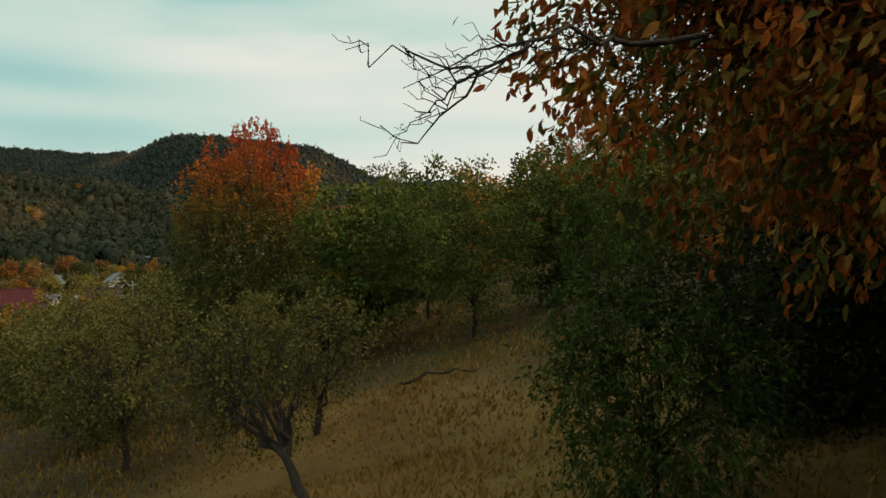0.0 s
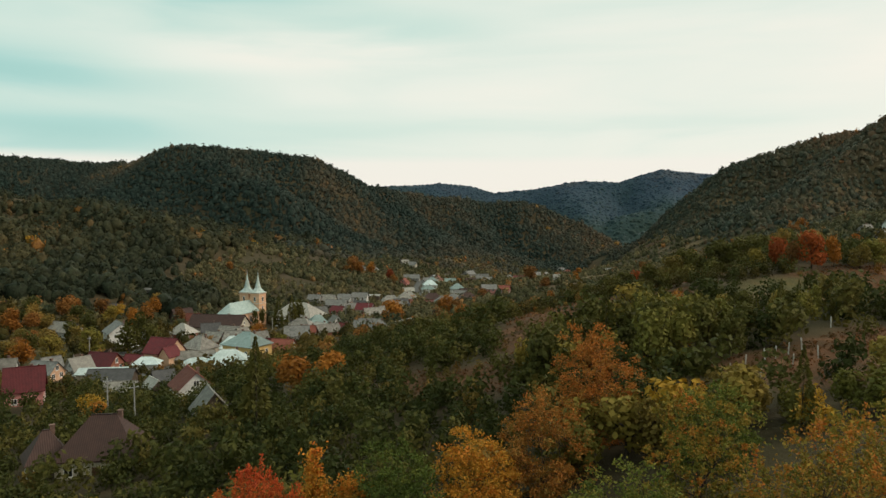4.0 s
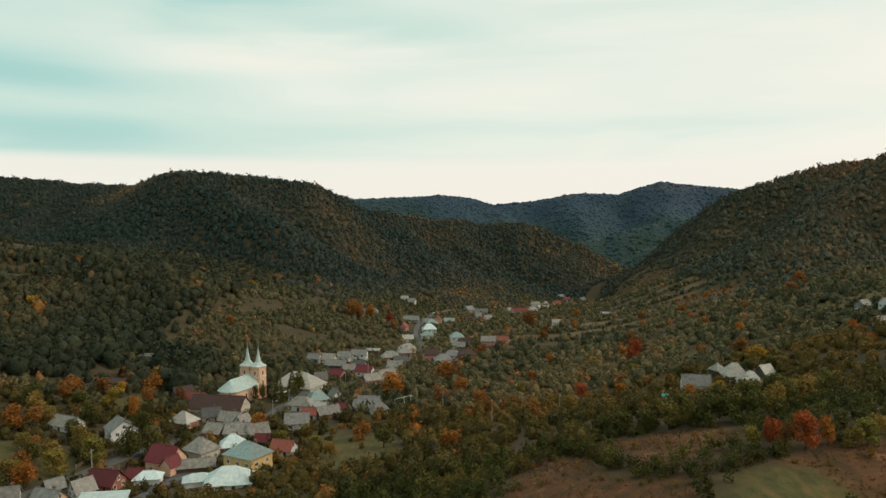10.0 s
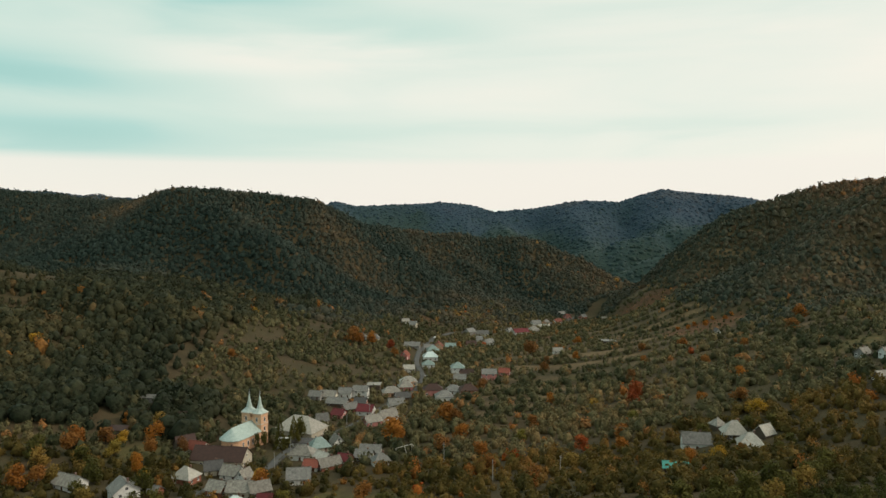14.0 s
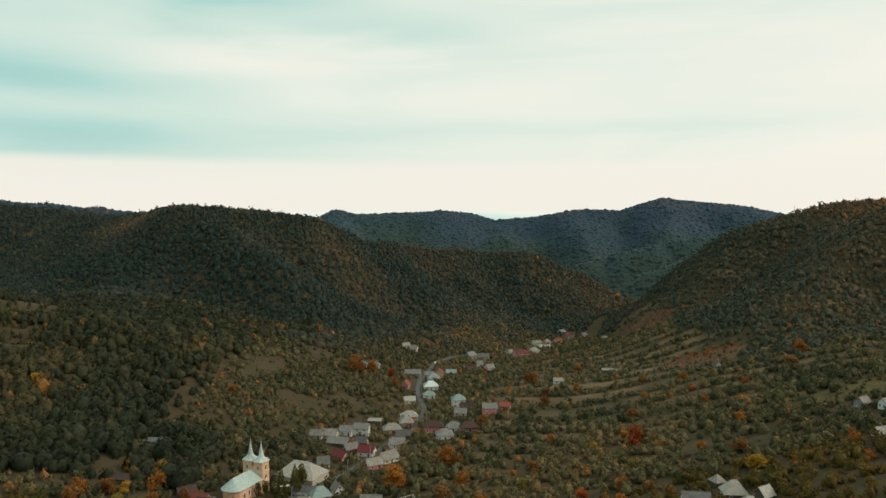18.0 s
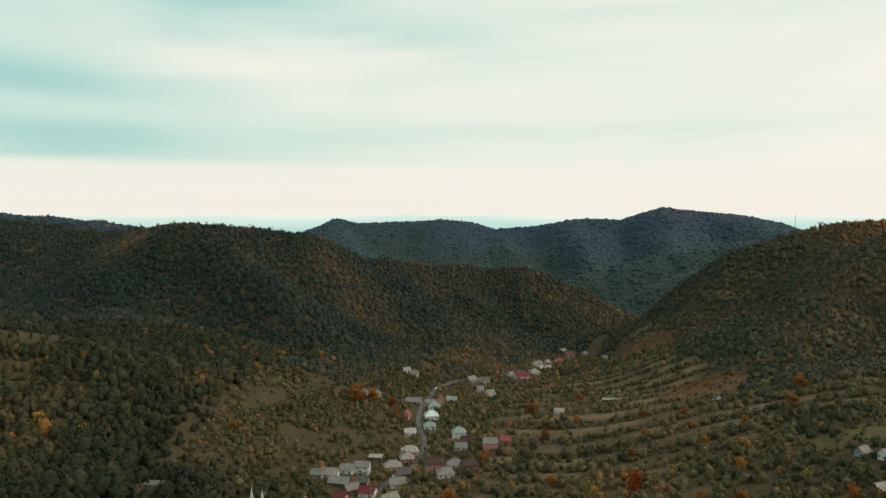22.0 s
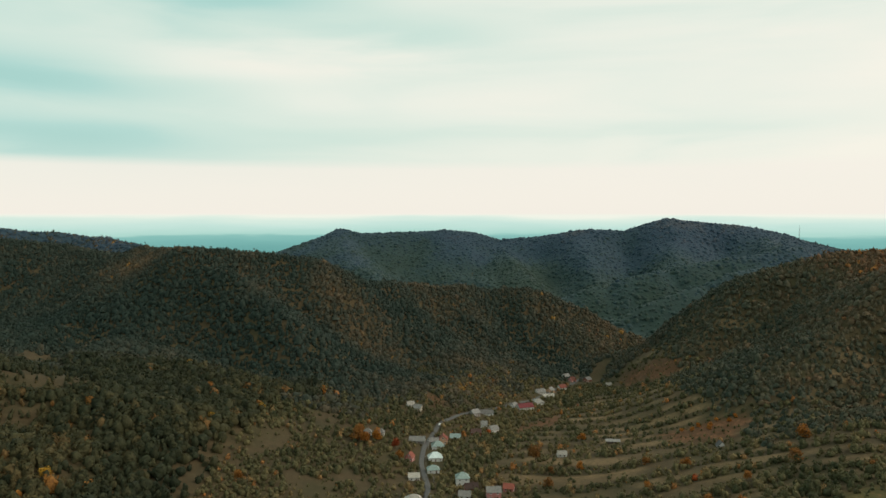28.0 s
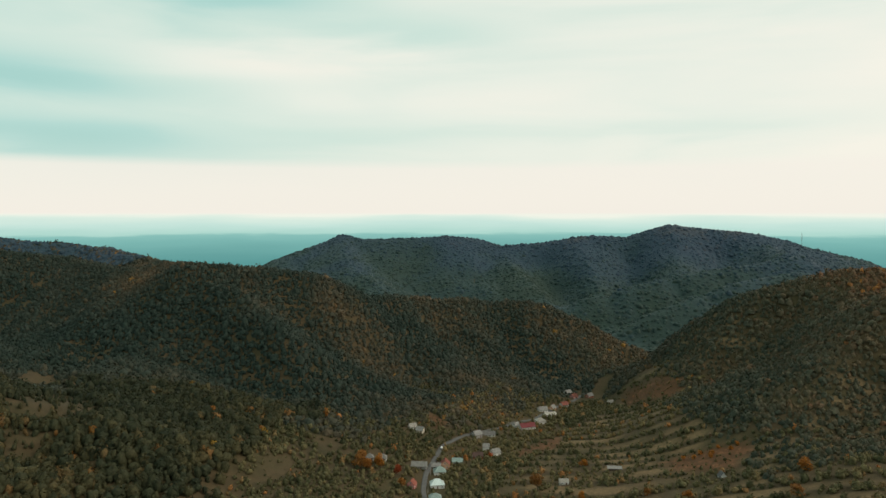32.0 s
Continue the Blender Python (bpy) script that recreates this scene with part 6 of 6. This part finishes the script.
near_tree("small golden birch by the meadow path", -6.2, 47, 0.2, (1.4, 1.4, 3.4), 140, 24, 0.22, GOLD, 6, (0.3, 0.3, 0.2), 0.08, None, 0.3, 0.1, 6)
near_tree("old leaning fruit tree with bare lower twigs", -4.6, 16.6, -0.9, (2.3, 1.9, 1.8), 300, 16, 0.11, WILLOW, 7, (0.3, 0.2, 0.2), 0.13, (-2.7, 14.2), 0.2, 0.3, 10, 0.35, 0.4, 0.5)
near_tree("slim fruit tree with forked dark trunk", -3.5, 20.5, -0.9, (1.5, 1.4, 1.7), 190, 18, 0.11, WILLOW, 8, (0.4, 0.2, 0.2), 0.11, (-3.6, 20.2), 0.2, 0.3, 6, 0.2)
near_tree("grey-green orchard tree on the meadow's edge", -9.8, 21.5, -1.4, (2.6, 2.3, 2.6), 360, 22, 0.12, WILLOW, 9, (0.3, 0.25, 0.2), 0.12, (-9.5, 21.2), 0.28, 0.3, 8, 0.1)
near_tree("willow-leaved bush with drooping grey-green leaves", 2.8, 9.4, 0.9, (1.8, 1.3, 2.3), 420, 34, 0.1, YOUNG, 10, (0.0, 0.25, 0.15), 0.06, None, 0.26, 0.5, 9, 0, 0.75, 0.3, 0.1, 0.34)
for i, (lx, ly, lz, r, hh, mt, tn, text) in enumerate((
        (-3.4, 30.5, 1.2, 2.6, 3.4, YOUNG, 0.2, "dense green young tree at the end of the meadow"),
        (1.2, 28.5, 1.8, 2.6, 3.2, YOUNG, 0.25, "dense green young tree at the end of the meadow"),
        (5.0, 31.5, 2.4, 2.8, 3.4, YOUNG, 0.1, "dense green young tree at the end of the meadow"),
        (-0.8, 36.0, 1.6, 2.8, 3.6, YOUNG, 0.05, "dense green young tree at the end of the meadow"),
        (-3.4, 46.0, 1.6, 3.0, 4.4, YOUNG, 0.0, "dark green tree behind the meadow"),
        (2.2, 48.5, 1.8, 3.0, 4.2, GOLD, 0.3, "golden-orange tree behind the meadow"),
        (7.4, 52.0, 2.9, 3.2, 4.6, RUSSET, 0.35, "russet tree on the wooded slope"),
        (12.5, 58.5, 5.8, 3.8, 6.0, RUSSET, 0.55, "tall russet-orange tree on the wooded slope"),
        (9.5, 37.0, 3.6, 3.2, 4.2, YOUNG, 0.35, "yellow-green tree on the wooded slope"),
        (15.5, 43.0, 5.0, 3.6, 4.8, PLUM, 0.35, "yellow-green tree on the wooded slope"),
        (21.5, 36.0, 5.8, 3.8, 5.2, PLUM, 0.3, "yellow-green tree on the wooded slope"),
        (19.0, 50.0, 5.0, 3.2, 4.2, YOUNG, 0.3, "green tree on the wooded slope"),
        (13.0, 18.5, 4.4, 3.4, 5.2, PAINTED_SHADE, 0.2, "dark leafy tree under the slope's wood, shade painted into its leaves"),
        (8.6, 11.2, 2.2, 3.0, 3.4, PAINTED_SHADE, 0.2, "dark leafy thicket behind the walnut, shade painted into its leaves"),
        (11.5, 14.0, 2.6, 3.4, 4.0, PAINTED_SHADE, 0.2, "dark leafy thicket behind the walnut, shade painted into its leaves"),
        # this one stands out of view and blocks light from the right
        (13.5, 10.0, 3.6, 3.6, 4.6, PAINTED_SHADE, 0.2, "dark leafy thicket behind the walnut, shade painted into its leaves"),
        (6.6, 12.4, 0.9, 2.3, 2.6, PAINTED_SHADE, 0.2, "dark leafy thicket behind the walnut, shade painted into its leaves"),
        (10.4, 19.0, 1.6, 2.8, 3.2, PAINTED_SHADE, 0.2, "dark leafy thicket behind the walnut, shade painted into its leaves"),
        (17.5, 31.0, 4.0, 3.0, 4.0, RUSSET, 0.3, "russet bush on the wooded slope"),
        (-15.5, 29.0, -3.2, 2.4, 2.6, WILLOW, 0.25, "grey-green orchard tree below the meadow"),
        (-24.0, 41.0, -5.2, 3.2, 3.4, PLUM, 0.45, "olive-yellow tree below the meadow"),
        (-19.0, 35.0, -4.4, 2.8, 3.0, WILLOW, 0.3, "grey-green orchard tree below the meadow"),
        (-15.5, 44.0, -3.6, 2.8, 3.2, WILLOW, 0.1, "dark green tree below the meadow"),
        (-28.0, 57.0, -6.2, 3.0, 3.6, PLUM, 0.3, "olive tree below the meadow"),
        (-20.5, 54.0, -4.6, 2.8, 3.4, WILLOW, 0.2, "grey-green tree below the meadow"),
        (-12.5, 52.0, -2.6, 2.6, 3.2, WILLOW, 0.15, "green tree below the meadow"),
        (-7.4, 27.0, -2.4, 1.9, 2.2, WILLOW, 0.3, "grey-green shrub on the meadow's edge"),
        (-12.6, 25.5, -3.0, 2.0, 2.2, WILLOW, 0.3, "grey-green shrub on the meadow's edge"),
        (-6.4, 32.5, -2.2, 2.0, 2.4, WILLOW, 0.05, "dark shrub on the meadow's edge"))):
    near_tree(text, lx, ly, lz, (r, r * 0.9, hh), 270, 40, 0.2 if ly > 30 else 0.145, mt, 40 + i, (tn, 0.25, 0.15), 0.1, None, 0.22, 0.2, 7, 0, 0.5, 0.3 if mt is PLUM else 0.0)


def light_blocking_wood():
    """Added unseen wood closing the meadow behind the starting place, to block sky light."""
    rng = np.random.default_rng(91)
    x, y = jittered(-26, 34, -30, 2, 4.6, rng)
    keep = (y < -5) | (x > 8 + 0.6 * (y + 5))
    x, y = x[keep], y[keep]
    r = rng.uniform(2.6, 4.2, len(x))
    forest("blocking_wood", x, y, r, rng.uniform(9, 14, len(x)), rng.uniform(0, 0.4, len(x)), MAT_COPSE, "added unseen wood behind the small meadow that blocks sky light", 92, 60, 0.2, 0.9)


light_blocking_wood()


def limb_part(name, segs, origin, parent):
    """One unbroken tapering limb through the joints of a bent line."""
    p = np.array([q[0] for q in segs] + [segs[-1][1]], float) - origin
    r = np.array([q[2] for q in segs] + [segs[-1][3]])[:, None, None]
    d = np.gradient(p, axis=0)
    d /= np.linalg.norm(d, axis=1, keepdims=True) + 1e-9
    u = np.cross(d, np.array([[0.3, 0.9, 0.3]]))
    u /= np.linalg.norm(u, axis=1, keepdims=True) + 1e-9
    w = np.cross(d, u)
    n, k = len(p), 5
    t = np.arange(k) * 2 * np.pi / k
    ring = np.cos(t)[None, :, None] * u[:, None] + np.sin(t)[None, :, None] * w[:, None]
    v = (p[:, None] + ring * r).reshape(-1, 3)
    i = np.arange(k)
    f = np.stack([i, (i + 1) % k, k + (i + 1) % k, k + i], -1)
    f = (f[None] + (np.arange(n - 1) * k)[:, None, None]).reshape(-1, 4)
    ob = new(name, raw_mesh(name, v, f, [MAT_BARK], smooth=True))
    ob.parent = parent
    return ob


def dead_branch():
    rng = np.random.default_rng(3)
    top = new("dead_branch")
    a = np.array([1.5, 4.4, 4.0])
    top.matrix_basis = Matrix.Translation(a)
    segs, p = bend(a, (0.15, 3.2, 3.62), 14, 0.1, rng, 0.02, 0.007, 0.35)
    limb_part("limb", segs, a, top)
    for k in (3, 5, 6, 7, 8, 9, 10, 11, 12, 13, 14, 14):
        e = p[k] + np.array([rng.uniform(-0.62, -0.15), rng.uniform(-0.15, 0.15), rng.uniform(-0.34, 0.2)])
        segs, q = bend(p[k], e, 9, rng.uniform(-0.04, 0.06), rng, 0.007, 0.002, 0.35)
        twig = limb_part("twig", segs, a, top)
        for j in (2, 4, 5, 7, 8):
            s, r = bend(q[j], q[j] + np.array([rng.uniform(-0.22, 0.02), rng.normal(0, 0.06), rng.uniform(-0.12, 0.14)]), 5, 0, rng, 0.0035, 0.0015, 0.5)
            limb_part("side_twig", s, a, twig)
            s, _ = bend(r[3], r[3] + rng.normal(0, 0.05, 3), 3, 0, rng, 0.002, 0.0012, 0.3)
            limb_part("side_twig", s, a, twig)
    tagged(top, "bare dry branch hanging from the walnut tree", "branch")


dead_branch()


def fallen_branch():
    rng = np.random.default_rng(8)
    a = np.array([-1.4, 22.5, float(ground(-1.4, 22.5)) + 0.35])
    top = new("fallen_branch")
    top.matrix_basis = Matrix.Translation(a)
    segs, p = bend(a, a + np.array([2.6, 0.4, 0.25]), 9, 0.15, rng, 0.05, 0.02, 0.25)
    limb_part("limb", segs, a, top)
    for k in range(1, 10):
        s, _ = bend(p[k], p[k] + np.array([rng.uniform(-0.5, 0.6), rng.uniform(-0.4, 0.4), rng.uniform(-0.5, 0.35)]), 5, 0, rng, 0.018, 0.004, 0.3)
        limb_part("twig", s, a, top)
    tagged(top, "grey fallen branch lying in the dry grass", "branch")


fallen_branch()


def grass():
    rng = np.random.default_rng(12)
    n = 80000
    y = 5 + 40 * rng.random(n) ** 1.3
    x = (rng.uniform(-1, 1, n)) * (0.66 * y + 2)
    dens = 0.75 + 0.5 * vnoise(x, y, 2.2, 2)
    k = rng.random(n) < dens
    x, y = x[k], y[k]
    z = ground(x, y) - 0.03
    n = len(x)
    h = rng.uniform(0.08, 0.24, n) * (1 + 0.5 * vnoise(x, y, 3.0, 3))
    a = rng.uniform(0, 6.283, n)
    w = rng.uniform(0.012, 0.03, n) * (1 + y / 18)
    lean = rng.uniform(0.2, 0.9, n) * h
    b = a + rng.uniform(-0.6, 0.6, n) + 1.57
    v = np.stack([np.stack([x - w * np.cos(a), y - w * np.sin(a), z], -1), np.stack([x + w * np.cos(a), y + w * np.sin(a), z], -1),
                  np.stack([x + lean * np.cos(b), y + lean * np.sin(b), z + h], -1)], 1).reshape(-1, 3)
    m = foliage("dry_grass", [(0.0, (0.20, 0.125, 0.028)), (0.5, (0.32, 0.185, 0.046)), (1.0, (0.44, 0.26, 0.075))], glow=0.3)
    t = np.clip(0.45 + 0.35 * vnoise(x, y, 5, 1) + rng.normal(0, 0.2, n), 0, 1)
    ob = new("grass", raw_mesh("grass", v, np.arange(3 * n).reshape(-1, 3), [m], t))
    tagged(ob, "dry yellow-brown grass blades on the meadow", "grass", kind="stuff")


grass()


# ---------------------------------------------------------------- small things of the village
def cyl(bm, x, y, z0, z1, r0, r1, sides=8):
    lo = [bm.verts.new((x + r0 * math.cos(6.2832 * i / sides), y + r0 * math.sin(6.2832 * i / sides), z0)) for i in range(sides)]
    hi = [bm.verts.new((x + r1 * math.cos(6.2832 * i / sides), y + r1 * math.sin(6.2832 * i / sides), z1)) for i in range(sides)]
    for i in range(sides):
        bm.faces.new((lo[i], lo[(i + 1) % sides], hi[(i + 1) % sides], hi[i]))
    bm.faces.new(hi)
    bm.faces.new(lo[::-1])


def utility_pole():
    top = new("utility_pole")
    bm = bmesh.new()
    cyl(bm, 0, 0, -0.8, 8.4, 0.17, 0.11)
    part("pole", bm, MAT_CONCRETE, top)
    bm = bmesh.new()
    box(bm, -0.8, 0.8, -0.06, 0.06, 7.75, 7.88)
    part("crossarm", bm, MAT_STEEL, top)
    for x in (-0.7, 0.0, 0.7):
        bm = bmesh.new()
        z0 = 7.88 if x else 8.4
        cyl(bm, x, 0, z0, z0 + 0.2, 0.05, 0.035, 6)
        part("insulator", bm, MAT_FRAME, top, "white ceramic insulator")
    tagged(top, "grey concrete utility pole beside the road", "utility pole", "utility poles")
    return top


first_pole = utility_pole()
POLES = [(-64.9, 137.5), (-53.2, 122.5), (-100.5, 243), (-107, 216), (-71, 297), (-69.5, 322), (-50, 366), (-41, 392), (-29, 424), (-12, 474), (-11, 512), (-18, 560), (-17, 598), (62, 768), (18, 262), (41, 250), (0, 300)]
for i, (px, py) in enumerate(POLES):
    m = pose(px, py, float(ground(px, py)), 0, 0, 30 + 17 * i)
    if i == 0:
        first_pole.matrix_basis = m
    else:
        copy_thing(first_pole, m)


def a_pole(x, y):
    top = new("double_pole")
    top.matrix_basis = pose(x, y, float(ground(x, y)), 0, 0, 20)
    dark = surface("tarred_wood", [(0.3, (0.03, 0.025, 0.02)), (0.7, (0.07, 0.06, 0.05))], 3.0, 12.0)
    for s in (-1, 1):
        v, f = tubes([(np.array([s * 0.9, 0, -0.5]), np.array([s * 0.12, 0, 7.2]), 0.14, 0.1)], 7)
        leg = new("leg", raw_mesh("leg", v, f, [dark], smooth=True))
        leg.parent = top
    bm = bmesh.new()
    box(bm, -1.1, 1.1, -0.07, 0.07, 6.7, 6.85)
    part("crossarm", bm, dark, top)
    tagged(top, "dark tarred double wooden pole among shrubs", "utility pole")


a_pole(-2.5, 184)


def paint(name, c, rough=0.35):
    m, nt, b = make_mat(name, rough)
    n = add_noise(nt, 1.2, 3)
    nt.links.new(add_ramp(nt, n, [(0.3, tuple(0.8 * q for q in c)), (0.7, c)]), b.inputs["Base Color"])
    b.inputs["Coat Weight"].default_value = 0.3
    return m


MAT_TYRE = surface("tyre_rubber", [(0.3, (0.015, 0.015, 0.015)), (0.7, (0.03, 0.03, 0.03))], 4.0)


def vehicle(name, x, y, yaw, length, width, height, colour, label, bonnet=True):
    top = new(name)
    top.matrix_basis = pose(x, y, float(ground(x, y)) + 0.33, 0, 0, yaw)
    l, w = length / 2, width / 2
    body = bmesh.new()
    prof = [(-l, 0.3), (-l, 0.85), (-l * 0.92, height * (0.62 if bonnet else 0.98)), (-l * 0.55 if bonnet else -l * 0.85, height), (l * 0.25 if bonnet else l * 0.9, height), (l * 0.55 if bonnet else l * 0.97, height * 0.62), (l * 0.96, height * 0.55), (l, 0.45), (l, 0.3)]
    a = [body.verts.new((px, -w * (0.86 if pz > height * 0.9 else 1), pz)) for px, pz in prof]
    b = [body.verts.new((px, w * (0.86 if pz > height * 0.9 else 1), pz)) for px, pz in prof]
    n = len(prof)
    for i in range(n):
        j = (i + 1) % n
        body.faces.new((a[i], a[j], b[j], b[i]))
    body.faces.new(a[::-1])
    body.faces.new(b)
    bmesh.ops.recalc_face_normals(body, faces=body.faces)
    part("body", body, paint(name + "_paint", colour), top)
    for s in (-1, 1):
        bm = bmesh.new()
        z0, z1 = height * 0.64, height * 0.93
        x0, x1 = (-l * 0.5, l * 0.22) if bonnet else (-l * 0.84, l * 0.84)
        slab(bm, [(x0, s * (w * 0.99), z0), (x1, s * (w * 0.99), z0), (x1 - 0.1, s * w * 0.93, z1), (x0 + 0.1, s * w * 0.93, z1)], 0.03)
        part("side_window", bm, MAT_PANE, top, "dark side glass")
        for wx in (-l * 0.62, l * 0.62):
            v, f = tubes([(np.array([wx, s * w * 0.78, 0.02]), np.array([wx, s * w * 1.02, 0.02]), 0.33, 0.33)], 12)
            wheel = new("wheel", raw_mesh("wheel", v, f, [MAT_TYRE], smooth=True))
            wheel.parent = top
            v, f = tubes([(np.array([wx, s * w * 0.95, 0.02]), np.array([wx, s * w * 1.03, 0.02]), 0.2, 0.02)], 10)
            rim = new("rim", raw_mesh("rim", v, f, [MAT_STEEL], smooth=True))
            rim.parent = wheel
    tagged(top, label, name.split("_")[-1])


vehicle("white_bus", -77.5, 338.5, 15, 7.5, 2.4, 2.7, (0.75, 0.75, 0.73), "white minibus parked on the road by the church", False)
vehicle("white_car", -76.5, 331.5, 20, 4.2, 1.7, 1.45, (0.75, 0.75, 0.74), "white car parked on the road by the church")
vehicle("white_car", -108.5, 249, 60, 4.2, 1.7, 1.45, (0.72, 0.72, 0.72), "white car parked before the white house")
vehicle("grey_car", -31, 432, 62, 4.2, 1.7, 1.45, (0.25, 0.26, 0.28), "grey car parked beside the village road")
vehicle("red_car", -13, 470, 82, 4.1, 1.7, 1.45, (0.35, 0.04, 0.04), "red car parked beside the village road")
vehicle("white_car", -8, 668, 60, 4.2, 1.7, 1.45, (0.72, 0.72, 0.72), "white car standing on the upper village road")


def fence(line, label):
    """Posts with two rails and upright boards along a line."""
    top = new("fence")
    x0, y0 = line[0]
    top.matrix_basis = pose(x0, y0, 0)
    for (ax, ay), (bx, by) in zip(line[:-1], line[1:]):
        n = max(1, int(math.hypot(bx - ax, by - ay) / 2.6))
        for i in range(n):
            px, py = ax + (bx - ax) * i / n, ay + (by - ay) * i / n
            qx, qy = ax + (bx - ax) * (i + 1) / n, ay + (by - ay) * (i + 1) / n
            pz, qz = float(ground(px, py)), float(ground(qx, qy))
            yaw = math.degrees(math.atan2(qy - py, qx - px))
            ln = math.hypot(qx - px, qy - py)
            shared("post", POST_MESH, top, pose(px - x0, py - y0, pz))
            shared("panel", PANEL_MESH, top, pose(px - x0, py - y0, (pz + qz) / 2 + 0.1, 0, 0, yaw) @ Matrix.Diagonal((ln / 2.6, 1, 1, 1)))
    tagged(top, label, "fence", "garden fences")


POST_MESH = simple_mesh("post", MAT_CONCRETE, lambda bm: box(bm, -0.08, 0.08, -0.08, 0.08, -0.5, 1.5))
PANEL_MESH = simple_mesh("panel", WALLS["wood"], lambda bm: box(bm, 0.08, 2.52, -0.025, 0.025, 0.05, 1.25))
fence([(-105, 214), (-99, 240), (-96, 252)], "weathered board fence with pale posts along the road")
fence([(-115, 222), (-109, 246)], "weathered board fence with pale posts along the road")
fence([(-66, 296), (-60, 290), (-52, 292)], "weathered board fence round a garden")
fence([(-66, 240), (-54, 234), (-48, 218)], "weathered board fence round a garden")
fence([(-27, 490), (-28, 520)], "weathered board fence along the upper road")


def vine_posts():
    spots = [(27.8, 69.5), (30.2, 71.5), (32.4, 72.0), (33.7, 72.5), (35.2, 73.0), (37.1, 74.0), (45.4, 84.0), (29.5, 66.5), (33.5, 68.5), (36.8, 70.2)]
    for i, (px, py) in enumerate(spots):
        bm = bmesh.new()
        box(bm, -0.05, 0.05, -0.05, 0.05, -0.4, 1.25)
        box(bm, -0.035, 0.035, -0.035, 0.035, 1.25, 1.3)
        me = bpy.data.meshes.new("vine_post")
        bm.to_mesh(me)
        bm.free()
        me.materials.append(MAT_POST)
        ob = new("vine_post", me)
        ob.matrix_basis = pose(px, py, float(ground(px, py)), 4 * math.sin(i * 2.1), 4 * math.cos(i * 1.3), 20 * i)
        tagged(ob, "whitewashed wooden vine post in the dry clearing", "post", "vine posts")


vine_posts()


def mast(x, y):
    top = new("lattice_mast")
    z = float(ground(x, y))
    top.matrix_basis = pose(x, y, z)
    segs = []
    hgt, n = 44.0, 11
    for k in range(n):
        a, b = k / n, (k + 1) / n
        ra, rb = 1.7 - 1.2 * a, 1.7 - 1.2 * b
        for q in range(4):
            c, d = 1.5708 * q, 1.5708 * (q + 1)
            p0 = np.array([ra * math.cos(c), ra * math.sin(c), hgt * a])
            segs.append((p0, np.array([rb * math.cos(c), rb * math.sin(c), hgt * b]), 0.14, 0.14))
            segs.append((p0, np.array([rb * math.cos(d), rb * math.sin(d), hgt * b]), 0.08, 0.08))
    v, f = tubes(segs, 4)
    fr = new("lattice", raw_mesh("lattice", v, f, [MAT_STEEL]))
    fr.parent = top
    bm = bmesh.new()
    cyl(bm, 0, 0, hgt, hgt + 6, 0.15, 0.08)
    part("antenna", bm, MAT_STEEL, top)
    tagged(top, "tall grey steel lattice mast on the distant ridge", "mast")


mast(1090, 2252)


def timber_frame(x, y):
    top = new("timber_frame")
    top.matrix_basis = pose(x, y, float(ground(x, y)))
    white = surface("new_timber", [(0.3, (0.45, 0.42, 0.38)), (0.7, (0.66, 0.63, 0.58))], 2.0, 10.0)
    for p, q in (((-3.6, 0, 2.6), (3.8, 1.2, 4.2)), ((0.2, 0.6, 3.4), (1.4, -0.4, -0.2)), ((-3.6, 0, 2.6), (-3.4, 0, -0.3)), ((3.8, 1.2, 4.2), (4.8, 1.0, 2.4)), ((3.6, 1.2, 4.1), (3.4, 1.2, -0.3))):
        v, f = tubes([(np.array(p, float), np.array(q, float), 0.14, 0.14)], 4)
        b = new("beam", raw_mesh("beam", v, f, [white]))
        b.parent = top
    tagged(top, "frame of pale roof beams standing in a garden", "frame")


timber_frame(-18, 318)


def haystack(x, y, r, h):
    top = new("haystack")
    top.matrix_basis = pose(x, y, float(ground(x, y)))
    hay = surface("old_hay", [(0.3, (0.10, 0.075, 0.04)), (0.7, (0.20, 0.15, 0.08))], 2.0, 14.0, 1.0, 0.6)
    rng = np.random.default_rng(abs(int(x * 7 + y)))
    bm = bmesh.new()
    prev = None
    for zz, rr in ((0, 0.8), (0.25, 1.0), (0.55, 0.85), (0.8, 0.5), (1.0, 0.08)):
        row = [bm.verts.new((r * rr * math.cos(0.5236 * i) * rng.uniform(0.9, 1.1), r * rr * math.sin(0.5236 * i) * rng.uniform(0.9, 1.1), h * zz)) for i in range(12)]
        if prev:
            for i in range(12):
                bm.faces.new((prev[i], prev[(i + 1) % 12], row[(i + 1) % 12], row[i]))
        prev = row
    bm.faces.new(prev)
    part("hay", bm, hay, top)
    bm = bmesh.new()
    cyl(bm, 0, 0, h * 0.9, h * 1.25, 0.06, 0.05, 6)
    part("pole", bm, MAT_BARK, top)
    tagged(top, "brown weathered haystack on a pole in the meadow", "haystack", "haystacks")


haystack(-128, 236, 1.6, 3.0)
haystack(-134, 226, 1.3, 2.4)
haystack(-139, 243, 1.4, 2.6)
